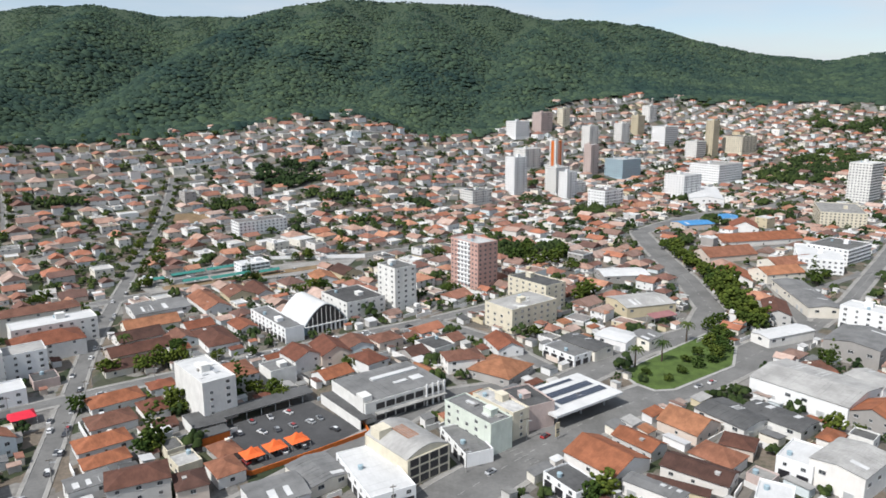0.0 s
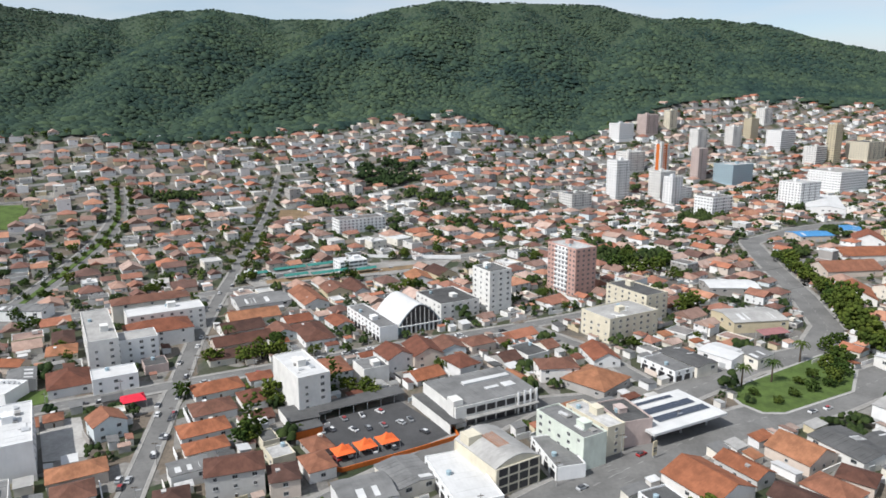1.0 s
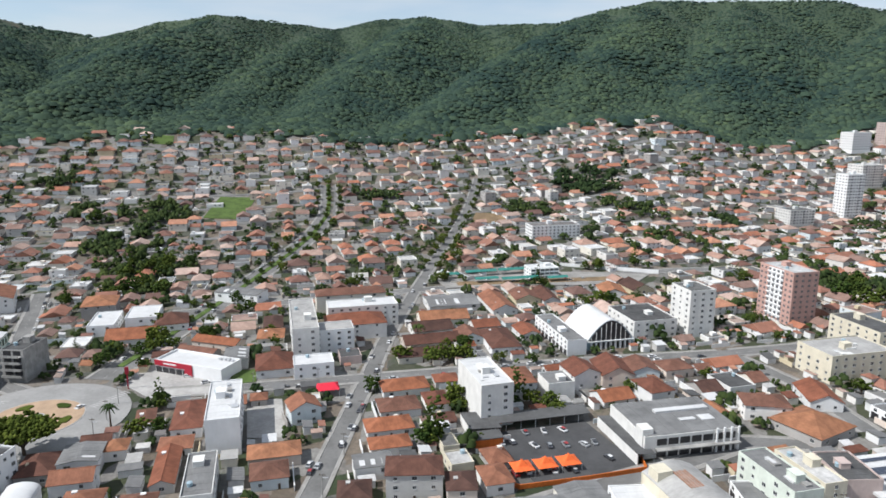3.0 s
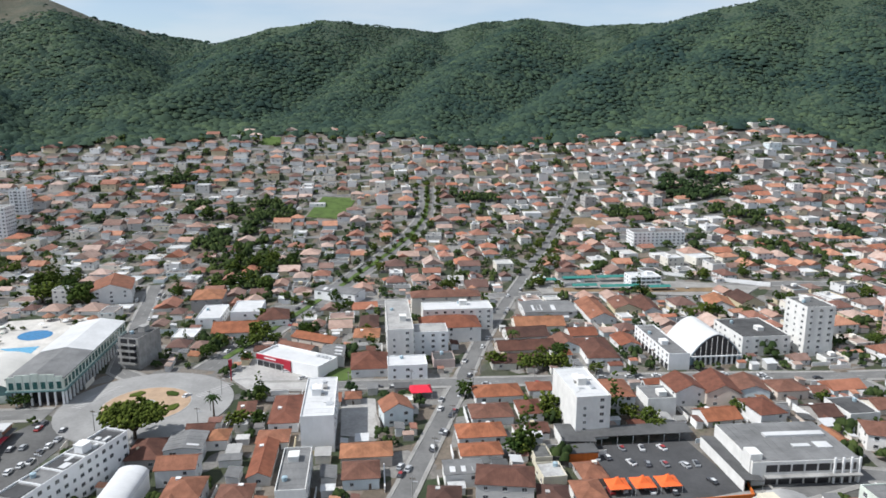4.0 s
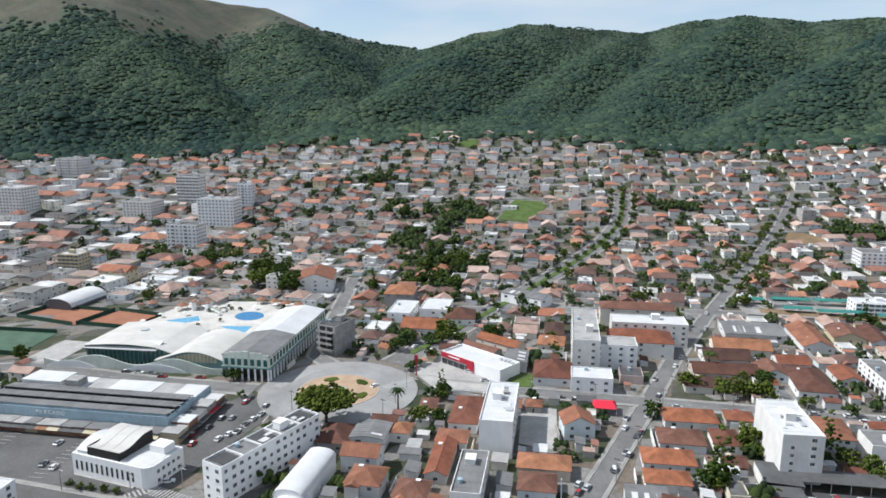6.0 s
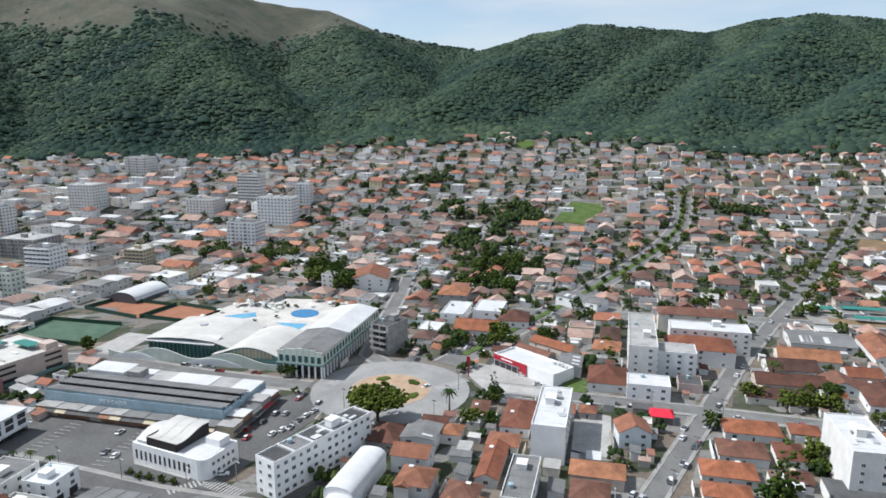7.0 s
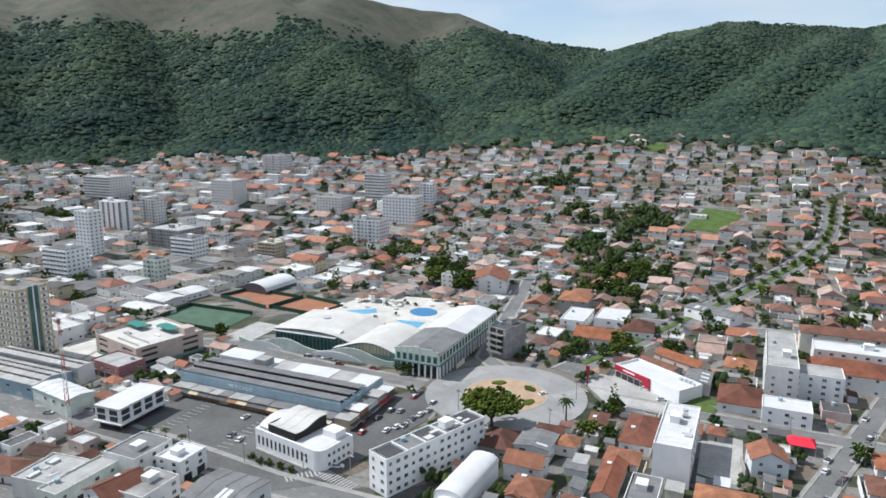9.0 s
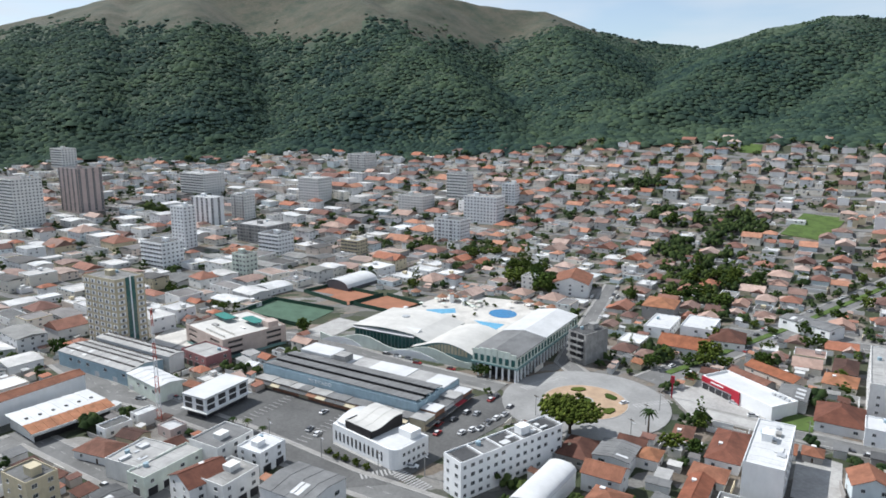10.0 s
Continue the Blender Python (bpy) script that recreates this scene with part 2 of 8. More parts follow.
def town_ground():
    """Yards of the plots: concrete, bare earth, tiles and some grass, each with its own tone."""
    m, n, l, p = nodes_of("town_ground")
    tc, mp, vo = n.new("ShaderNodeTexCoord"), n.new("ShaderNodeMapping"), n.new("ShaderNodeTexVoronoi")
    mp.inputs["Rotation"].default_value = (0, 0, radians(-38))
    mp.inputs["Scale"].default_value = (0.11, 0.07, 0.0)
    vo.distance, vo.inputs["Scale"].default_value = "CHEBYCHEV", 1.0
    l.new(tc.outputs["Object"], mp.inputs[0])
    l.new(mp.outputs[0], vo.inputs["Vector"])
    sep = n.new("ShaderNodeSeparateColor")
    l.new(vo.outputs["Color"], sep.inputs[0])
    col = ramp(n, l, sep.outputs[0], [(0.0, (0.279, 0.267, 0.246)), (0.2, (0.18, 0.172, 0.16)), (0.36, (0.213, 0.176, 0.139)), (0.5, (0.139, 0.111, 0.082)), (0.62, (0.115, 0.112, 0.105)), (0.74, (0.057, 0.064, 0.03)), (1.0, (0.03, 0.044, 0.016))])
    f = noise_tex(n, l, 0.035, 5, 0.7)
    col = mix(n, l, "MIX", ramp(n, l, f, [(0.56, (0, 0, 0)), (0.66, (0.85, 0.85, 0.85))]), col, (0.045, 0.066, 0.026))
    g = noise_tex(n, l, 0.6, 4, 0.7)
    col = mix(n, l, "MULTIPLY", 1.0, col, ramp(n, l, g, [(0.3, (0.55, 0.55, 0.55)), (0.7, (1, 1, 1))]))
    l.new(col, p.inputs["Base Color"])
    p.inputs["Roughness"].default_value = 0.95
    bump(n, l, p, g, 0.5, 0.1)
    return m


def hill_ground():
    m, n, l, p = nodes_of("hill_ground")
    f = noise_tex(n, l, 0.012, 6, 0.7)
    col = ramp(n, l, f, [(0.35, (0.024, 0.043, 0.022)), (0.6, (0.038, 0.062, 0.03))])
    l.new(col, p.inputs["Base Color"])
    p.inputs["Roughness"].default_value = 0.95
    return m


def summit_grass():
    m, n, l, p = nodes_of("summit_grass")
    f = noise_tex(n, l, 0.02, 6, 0.7)
    col = ramp(n, l, f, [(0.36, (0.03, 0.044, 0.023)), (0.46, (0.058, 0.062, 0.036)), (0.64, (0.092, 0.081, 0.052))])
    g = noise_tex(n, l, 0.15, 5, 0.7)
    col = mix(n, l, "MULTIPLY", 1.0, col, ramp(n, l, g, [(0.3, (0.6, 0.62, 0.6)), (0.7, (1, 1, 1))]))
    l.new(col, p.inputs["Base Color"])
    p.inputs["Roughness"].default_value = 0.95
    bump(n, l, p, g, 0.8, 2.0)
    return m


M["town"], M["hill"], M["summit"] = town_ground(), hill_ground(), summit_grass()

# ---- the land: a valley floor that climbs to a wooded range ----
# azimuth (degrees left of +y) and the height angle of the range's crest
CREST = [(-60, 2.0), (-31, 2.55), (-28, 2.1), (-23, 2.85), (-20, 3.6), (-16, 4.85), (-12, 5.4), (-8, 5.6), (-4, 6.65), (0, 6.85), (8, 7.15), (12, 6.5), (15, 5.72), (21, 5.6), (25, 6.2),
         (29, 5.95), (32.4, 5.22), (37, 5.72), (41, 6.1), (45, 5.4), (49.3, 4.15), (54, 4.9), (57, 5.6), (61, 7.1), (65, 7.45), (70, 8.5), (77, 9.2), (87, 8.7), (93, 7.4), (100, 5.2), (125, 4.0)]
CREST_DIST = [(-60, 2900), (-28, 2700), (-20, 2300), (-5, 1900), (10, 1700), (16, 1850), (24, 2000), (32, 2000), (41, 1650), (47, 1700), (51, 2150), (60, 2000), (77, 1850), (95, 2000), (125, 2300)]
# where the town ends and the woods begin: azimuth, height angle, distance
FOOT = [(-60, -0.8, 1500), (-30, -0.7, 1450), (-22, -0.7, 1350), (-15, -0.1, 1300), (-9.6, -0.7, 1150), (-4, -3.1, 1020), (0, -3.5, 960), (3, -2.7, 940), (7, -1.5, 930), (10, -1.55, 920), (15, -2.3, 890), (21, -3.0, 860), (28, -3.4, 830),
        (33, -3.0, 820), (39.3, -2.45, 850), (47, -2.45, 850), (52, -2.8, 850), (56, -2.75, 860), (64, -3.5, 880), (70, -3.9, 910), (75, -3.8, 930), (81, -3.4, 960), (86, -4.15, 980), (91, -4.0, 980), (96, -3.7, 1000), (100, -4.3, 1000), (125, -4.0, 1050)]
FLAT_TO = [(-60, 800), (-20, 760), (-5, 620), (5, 430), (30, 380), (60, 400), (80, 480), (125, 520)]
CAM0 = (-6.0, 14.0)
# spurs: azimuth, height angle and distance of the upper end; azimuth and distance of the foot
SPURS = [(12, 6.4, 1650, 28, 870), (41, 5.95, 1620, 59, 880), (25, 6.1, 1950, 36, 850), (77, 9.0, 1850, 63, 900), (71, 8.4, 1800, 77, 950), (88, 8.4, 1900, 87, 1000), (97, 5.9, 2000, 104, 1020),
         (2, 6.7, 1780, 4, 980), (-8, 5.5, 1980, -5, 1060), (-17, 4.5, 2250, -12, 1300), (33, 5.2, 1980, 45, 880), (8, 7.0, 1720, 16, 920), (61, 7.0, 2000, 54, 900), (93, 7.3, 1950, 96, 1020), (47, 4.8, 1750, 50, 900)]


def azdist(x, y):
    dx, dy = x - CAM0[0], y - CAM0[1]
    return np.degrees(np.arctan2(-dx, dy)), np.hypot(dx, dy)


def tab(az, table, k=1):
    xs = [r[0] for r in table]
    return np.interp(az, xs, [r[k] for r in table])


def wave(a, b, seed):
    """Smooth uneven waves between -1 and 1."""
    rs = np.random.RandomState(seed)
    out = 0
    for i in range(9):
        f, g, ph, amp = rs.uniform(0.4, 1.6) * 1.5 ** (i / 2), rs.uniform(-1.2, 1.2) * 1.5 ** (i / 2), rs.uniform(0, 6.28), 1 / (1 + 0.45 * i)
        out = out + amp * np.sin(a * f + b * g + ph)
    return out / 2.6


def height(x, y):
    """The land's height at x, y (arrays)."""
    x, y = np.asarray(x, float), np.asarray(y, float)
    az, d = azdist(x, y)
    azc = np.clip(az, -60, 125)
    df = tab(azc, FOOT, 2)
    zf = np.maximum(120 + np.tan(np.radians(tab(azc, FOOT, 1))) * df, 4)
    d0 = tab(azc, FLAT_TO)
    s = np.clip((d - d0) / (df - d0), 0, 1)
    z_town = zf * (0.55 * s ** 2 + 0.45 * s ** 3)
    z_town = z_town + wave(x / 90, y / 90, 5) * 4.0 * np.clip((d - 520) / 200, 0, 1) * np.clip((df - d) / 120, 0, 1)
    dr = tab(azc, CREST_DIST)
    el = tab(azc, CREST) + 0.05 * wave(azc * 0.9, 0 * azc, 8)
    zr = 120 + np.tan(np.radians(el)) * dr
    q = np.clip((d - df) / (dr - df), 0, 1)
    # hollows between spurs that run down from the crest
    z_hill = zf + (zr - zf) * q ** (1.75 + 0.3 * wave(azc * 0.12, q, 3))
    for a0, e0, d0_, a1, d1 in SPURS:
        x0, y0 = CAM0[0] - math.sin(radians(a0)) * d0_, CAM0[1] + math.cos(radians(a0)) * d0_
        x1, y1 = CAM0[0] - math.sin(radians(a1)) * d1, CAM0[1] + math.cos(radians(a1)) * d1
        z0, z1 = 120 + math.tan(radians(e0)) * d0_, 70.0
        ln2 = (x1 - x0) ** 2 + (y1 - y0) ** 2
        t = np.clip(((x - x0) * (x1 - x0) + (y - y0) * (y1 - y0)) / ln2, 0, 1)
        off = np.hypot(x0 + t * (x1 - x0) - x, y0 + t * (y1 - y0) - y)
        zs = z0 + (z1 - z0) * (0.75 * t + 0.25 * t ** 2) - np.sqrt(off ** 2 + 900) * 0.52 + 12
        # soft union
        k = 14.0
        z_hill = np.maximum(z_hill, zs) + np.maximum(k - np.abs(z_hill - zs), 0) ** 2 / (4 * k)
    z_hill = z_hill + (6 * wave(x / 110, y / 110, 6) + 3.5 * wave(x / 40, y / 40, 9)) * np.clip(q * 5, 0, 1) * np.clip((1 - q) * 3, 0, 1)
    z_hill = zf + (z_hill - zf) * np.clip(q * 9, 0, 1)
    z_hill = np.minimum(z_hill, 118 + np.tan(np.radians(el)) * d)
    past = np.clip((d - dr) / 1200, 0, 1)
    z_hill = z_hill - past * (zr * 0.8)
    z = np.where(d < df, z_town, z_hill)
    back = np.clip(1 - (np.maximum(np.maximum(-60 - az, az - 125), 0)) / 40, 0, 1)
    return z * back


class Mesh:
    """Collects faces of several materials; makes one mesh."""
    def __init__(self):
        self.v, self.f, self.m, self.n, self.smooth = [], [], [], 0, False

    def add(self, verts, faces, mat=0):
        b = self.n
        self.v.extend(verts)
        self.n += len(verts)
        self.f.extend([tuple(b + i for i in q) for q in faces])
        self.m.extend([mat] * len(faces))
        return self

    def box(self, x0, y0, z0, x1, y1, z1, mat=0, m=None):
        v = [(x0, y0, z0), (x1, y0, z0), (x1, y1, z0), (x0, y1, z0), (x0, y0, z1), (x1, y0, z1), (x1, y1, z1), (x0, y1, z1)]
        if m is not None:
            v = [tuple(m @ Vector(q)) for q in v]
        return self.add(v, [(3, 2, 1, 0), (4, 5, 6, 7), (0, 1, 5, 4), (1, 2, 6, 5), (2, 3, 7, 6), (3, 0, 4, 7)], mat)

    def prism(self, outline, z0, z1, mat=0, m=None, top=None):
        k = len(outline)
        v = [(x, y, z0) for x, y in outline] + [(x, y, z1) for x, y in outline]
        if m is not None:
            v = [tuple(m @ Vector(q)) for q in v]
        self.add(v, [tuple(range(k - 1, -1, -1))] + [(i, (i + 1) % k, k + (i + 1) % k, k + i) for i in range(k)], mat)
        b = self.n - 2 * k
        self.f.append(tuple(b + k + i for i in range(k)))
        self.m.append(mat if top is None else top)
        return self

    def tube(self, a, b, r0, r1, sides=8, mat=0):
        a, b = Vector(a), Vector(b)
        q = (b - a).to_track_quat("Z", "Y")
        ring = [(math.cos(6.2832 * i / sides), math.sin(6.2832 * i / sides)) for i in range(sides)]
        v = [tuple(a + q @ Vector((r0 * c, r0 * s, 0))) for c, s in ring] + [tuple(b + q @ Vector((r1 * c, r1 * s, 0))) for c, s in ring]
        return self.add(v, [(i, (i + 1) % sides, sides + (i + 1) % sides, sides + i) for i in range(sides)] + [tuple(range(sides - 1, -1, -1)), tuple(range(sides, 2 * sides))], mat)

    def data(self, name, mats):
        me = bpy.data.meshes.new(name)
        me.from_pydata([tuple(q) for q in self.v], [], self.f)
        for q in mats:
            me.materials.append(M[q] if isinstance(q, str) else q)
        me.polygons.foreach_set("material_index", self.m)
        if self.smooth:
            me.polygons.foreach_set("use_smooth", [True] * len(self.f))
        me.update()
        return me


def part(name, mesh, mats, parent=None, label="", at=None):
    ob = new(name, mesh if isinstance(mesh, bpy.types.Mesh) else mesh.data(name, mats))
    if at is not None:
        ob.matrix_basis = at
    ob.parent = parent
    if label:
        tagged(ob, label)
    return ob


def thing(name, label, category, at, group="", kind=""):
    e = new(name)
    e.empty_display_size = 0.5
    e.matrix_basis = at
    return tagged(e, label, category, group, kind)


# polar sheet of ground, finer where it is seen
az_list = np.concatenate([np.arange(-180, -45, 6), np.arange(-45, 110, 0.5), np.arange(110, 180, 6)])
d_list = np.concatenate([[0.02, 20], np.arange(40, 1000, 12), np.arange(1000, 2500, 18), np.arange(2500, 3000, 60), np.arange(3000, 4800, 200), [4800]])
AA, DD = np.meshgrid(np.radians(az_list), d_list, indexing="ij")
GX, GY = CAM0[0] - np.sin(AA) * DD, CAM0[1] + np.cos(AA) * DD
GZ = height(GX, GY)
na, nd = AA.shape
me = bpy.data.meshes.new("ground")
idx = np.arange(na * nd).reshape(na, nd)
nxt = np.roll(idx, -1, axis=0)
quads = np.stack([idx[:, :-1], idx[:, 1:], nxt[:, 1:], nxt[:, :-1]], -1).reshape(-1, 4)
me.from_pydata(np.stack([GX, GY, GZ], -1).reshape(-1, 3).tolist(), [], quads.tolist())
caz = np.degrees(AA)[:, :-1].reshape(-1)
cd = DD[:, :-1].reshape(-1)
cz = GZ[:, :-1].reshape(-1)


def bald(x, y, z):
    """The grassy summit, free of trees."""
    az, d = azdist(x, y)
    edge = 252 + 34 * wave(np.asarray(az) * 0.9, np.asarray(d) / 160, 12)
    lobe = edge + np.where(az > 64, np.clip(az - 79, 0, 30) * 1.6, (66 - az) * 4.2)
    lobe = np.where(az < 53, 999, lobe)
    return (z > lobe) & (d > 1000)


seen = np.clip(caz, -60, 125)
mat_i = np.where(cd > tab(seen, FOOT, 2) + 5, 1, 0)
mat_i = np.where(bald(GX[:, :-1].reshape(-1), GY[:, :-1].reshape(-1), cz), 2, mat_i)
for q in ("town", "hill", "summit"):
    me.materials.append(M[q])
me.polygons.foreach_set("material_index", mat_i.astype(np.int32))
me.polygons.foreach_set("use_smooth", [True] * len(me.polygons))
me.update()
tagged(new("ground", me), "valley floor of earth and grass rising into wooded hills", "ground", kind="structure")


# ---- woods on the hills: uneven crowns, air haze tinted into their green ----
def ico(sub, seed, rough, squash=1.0, open_below=-9):
    bm = bmesh.new()
    bmesh.ops.create_icosphere(bm, subdivisions=sub, radius=1)
    rs = random.Random(seed)
    for v in bm.verts:
        k = 1 + rs.uniform(-rough, rough)
        v.co = (v.co.x * k, v.co.y * k, v.co.z * k * squash)
    vs = [tuple(v.co) for v in bm.verts]
    fs = [tuple(v.index for v in f.verts) for f in bm.faces if f.calc_center_median().z > open_below]
    bm.free()
    used = sorted({i for f in fs for i in f})
    mp = {o: i for i, o in enumerate(used)}
    return np.array([vs[i] for i in used]), np.array([[mp[i] for i in f] for f in fs])


def scatter(name, places, templates, mats, label, category, smooth=True):
    """places: rows of x, y, z, size across, size up, turn. One mesh of kind stuff."""
    vs, fs, base = [], [], 0
    places = np.asarray(places)
    which = np.random.RandomState(4).randint(0, len(templates), len(places))
    for k, (tv, tf) in enumerate(templates):
        p = places[which == k]
        if not len(p):
            continue
        c, s = np.cos(p[:, 5])[:, None], np.sin(p[:, 5])[:, None]
        X = p[:, 0:1] + p[:, 3:4] * (tv[:, 0] * c - tv[:, 1] * s)
        Y = p[:, 1:2] + p[:, 3:4] * (tv[:, 0] * s + tv[:, 1] * c)
        Z = p[:, 2:3] + p[:, 4:5] * tv[:, 2]
        vs.append(np.stack([X, Y, Z], -1).reshape(-1, 3))
        fs.append((tf[None] + base + (np.arange(len(p)) * len(tv))[:, None, None]).reshape(-1, 3))
        base += len(p) * len(tv)
    v, f = np.concatenate(vs), np.concatenate(fs)
    me = bpy.data.meshes.new(name)
    me.vertices.add(len(v))
    me.vertices.foreach_set("co", v.ravel())
    me.loops.add(f.size)
    me.loops.foreach_set("vertex_index", f.ravel())
    me.polygons.add(len(f))
    me.polygons.foreach_set("loop_start", np.arange(0, f.size, 3))
    me.polygons.foreach_set("loop_total", np.full(len(f), 3))
    if smooth:
        me.polygons.foreach_set("use_smooth", np.ones(len(f), bool))
    me.materials.append(M[mats])
    me.update(calc_edges=True)
    return tagged(new(name, me), label, category, kind="stuff")


rs = np.random.RandomState(21)


def dome(seed, sides_=7):
    """One low rounded tree top, uneven in outline."""
    r = np.random.RandomState(seed)
    v = [(0.1 * r.normal(), 0.1 * r.normal(), 1.0)]
    for rad, up in ((0.62, 0.74), (1.05, -0.4)):
        for i in range(sides_):
            a = 6.283 * (i + 0.5 * (rad > 0.8)) / sides_ + r.uniform(-0.2, 0.2)
            k = rad * r.uniform(0.8, 1.2)
            v.append((k * math.cos(a), k * math.sin(a), up * r.uniform(0.75, 1.2)))
    f = []
    for i in range(sides_):
        a, b = 1 + i, 1 + (i + 1) % sides_
        c, d = a + sides_, b + sides_
        f += [(0, a, b), (a, c, b), (b, c, d)]
    return np.array(v), np.array(f)


small_domes = [dome(30 + k, 5) for k in range(12)]


def wood_places(lo, hi, step, size):
    """Crowns on a loose lattice, so that they close the canopy."""
    g = np.arange(-hi - 20, hi + 20, step)
    x, y = [q.ravel() + rs.uniform(-0.48, 0.48, q.size) * step for q in np.meshgrid(g, g)]
    x, y = x + CAM0[0], y + CAM0[1]
    az, dd = azdist(x, y)
    ok = (az > -40) & (az < 108) & (dd > lo) & (dd < hi)
    x, y, az, dd = x[ok], y[ok], az[ok], dd[ok]
    z = height(x, y)
    n = len(x)
    ok = (dd > tab(az, FOOT, 2) - 6 + 14 * wave(az * 1.6, dd / 60, 14)) & (dd < tab(az, CREST_DIST) + 60) & ~bald(x, y, z + 14 * rs.normal(size=n))
    x, y, z, az, dd = x[ok], y[ok], z[ok], az[ok], dd[ok]
    up = (dd - tab(az, FOOT, 2)) / (tab(az, CREST_DIST) - tab(az, FOOT, 2))
    size = size * np.interp(up + 0.08 * wave(x / 130, y / 130, 17), [0, 0.05, 0.14, 0.55, 0.9, 1.1], [1.35, 1.28, 1.02, 0.9, 0.58, 0.5])
    r = size * rs.uniform(0.6, 1.35, len(x)) * np.where(rs.rand(len(x)) < 0.05, 1.6, 1)
    return np.stack([x, y, z + r * rs.uniform(0.0, 0.2, len(x)) + 1.6 * wave(x / 22, y / 22, 3), r * 1.3, r * rs.uniform(0.42, 0.7, len(x)), rs.uniform(0, 6.28, len(x))], -1)


scatter("hillside_forest", np.concatenate([wood_places(800, 1250, 6.0, 3.65), wood_places(1250, 2000, 8.0, 4.7)]), small_domes, "forest", "dense dark green forest over the hillsides, tinted blue for haze", "forest")
scatter("far_forest", wood_places(2000, 2800, 11, 7.2), small_domes, "forest", "dark green forest on the far range, tinted blue for haze", "forest")

# ---- kinds of buildings ----
FOOT_BOX = []          # footprints already taken: x, y, turn, half length, half width


def z_at(x, y):
    return float(height(x, y))


def take(x, y, rot, L, W, pad=0.6):
    FOOT_BOX.append((x, y, radians(rot), L / 2 + pad, W / 2 + pad))


def window_mesh(w, h):
    m = Mesh()
    m.box(-w / 2, -0.05, 0, w / 2, 0.02, h, 0)
    m.box(-w / 2 + 0.07, -0.06, 0.07, w / 2 - 0.07, -0.04, h - 0.07, 1)
    m.box(-0.03, -0.075, 0.07, 0.03, -0.055, h - 0.07, 0)
    m.box(-w / 2 - 0.08, -0.16, -0.08, w / 2 + 0.08, 0.02, 0, 0)
    return m.data("window", ["frame", "glass"])


WIN = {(w, h): window_mesh(w, h) for w, h in ((1.2, 1.2), (1.6, 1.3), (2.2, 1.4))}


def door_mesh(w, h, mat):
    m = Mesh()
    m.box(-w / 2, -0.08, 0, w / 2, 0.02, h, 0)
    m.box(-w / 2 + 0.1, -0.1, 0.02, w / 2 - 0.1, -0.07, h - 0.1, 1)
    return m.data("door", ["frame", mat])


DOOR = door_mesh(1.0, 2.1, "bark")
GATE = door_mesh(3.0, 2.5, "steel")
SHOPFRONT = door_mesh(3.6, 2.8, "shop")


def sides(L, W):
    """Four facades: pose of each one's foot, its length."""
    return [(pose(0, -W / 2, 0), L), (pose(L / 2, 0, 0, 0, 0, 90), W), (pose(0, W / 2, 0, 0, 0, 180), L), (pose(-L / 2, 0, 0, 0, 0, -90), W)]


def roof_part(parent, kind, L, W, h, mats, pitch=0.42, over=0.45, wing=None):
    """A pitched roof, its ridge along x."""
    m = Mesh()
    a, b, t = L / 2 + over, W / 2 + over, 0.16
    rise = b * pitch
    if kind == "gable":
        prof = [(-b, h - t), (0, h + rise - t), (b, h - t), (b, h), (0.18, h + rise - 0.05), (0.14, h + rise + 0.1), (-0.14, h + rise + 0.1), (-0.18, h + rise - 0.05), (-b, h)]
        k = len(prof)
        m.add([(-a, y, z) for y, z in prof] + [(a, y, z) for y, z in prof], [(i, (i + 1) % k, k + (i + 1) % k, k + i) for i in range(k)] + [(0, 8, 7, 1), (1, 7, 6, 5, 4), (1, 4, 3, 2), (9, 10, 16, 17), (10, 13, 14, 15, 16), (10, 11, 12, 13)])
    else:
        r = max(a - b, 0.05)
        v = [(-a, -b, h), (a, -b, h), (a, b, h), (-a, b, h), (-r, 0, h + rise), (r, 0, h + rise), (-a, -b, h - t), (a, -b, h - t), (a, b, h - t), (-a, b, h - t)]
        m.add(v, [(0, 1, 5, 4), (1, 2, 5), (2, 3, 4, 5), (3, 0, 4), (9, 8, 7, 6), (6, 7, 1, 0), (7, 8, 2, 1), (8, 9, 3, 2), (9, 6, 0, 3)])
    if wing:
        # a lower roof across one slope
        wx, wl, ww = wing
        b2, z2 = ww / 2 + 0.3, h - 0.25
        r2 = b2 * pitch
        v = [(wx - b2, -wl, z2), (wx + b2, -wl, z2), (wx + b2, 0, z2), (wx - b2, 0, z2), (wx, -wl, z2 + r2), (wx, 0, z2 + r2), (wx - b2, -wl, z2 - t), (wx + b2, -wl, z2 - t), (wx + b2, 0, z2 - t), (wx - b2, 0, z2 - t)]
        part("wing_roof", Mesh().add(v, [(0, 4, 5, 3), (4, 1, 2, 5), (0, 6, 7, 1), (1, 7, 8, 2), (3, 9, 6, 0), (0, 1, 4), (9, 8, 7, 6), (2, 3, 5), (3, 2, 8, 9)]), mats, parent)
    part("roof", m, mats, parent)
    return rise


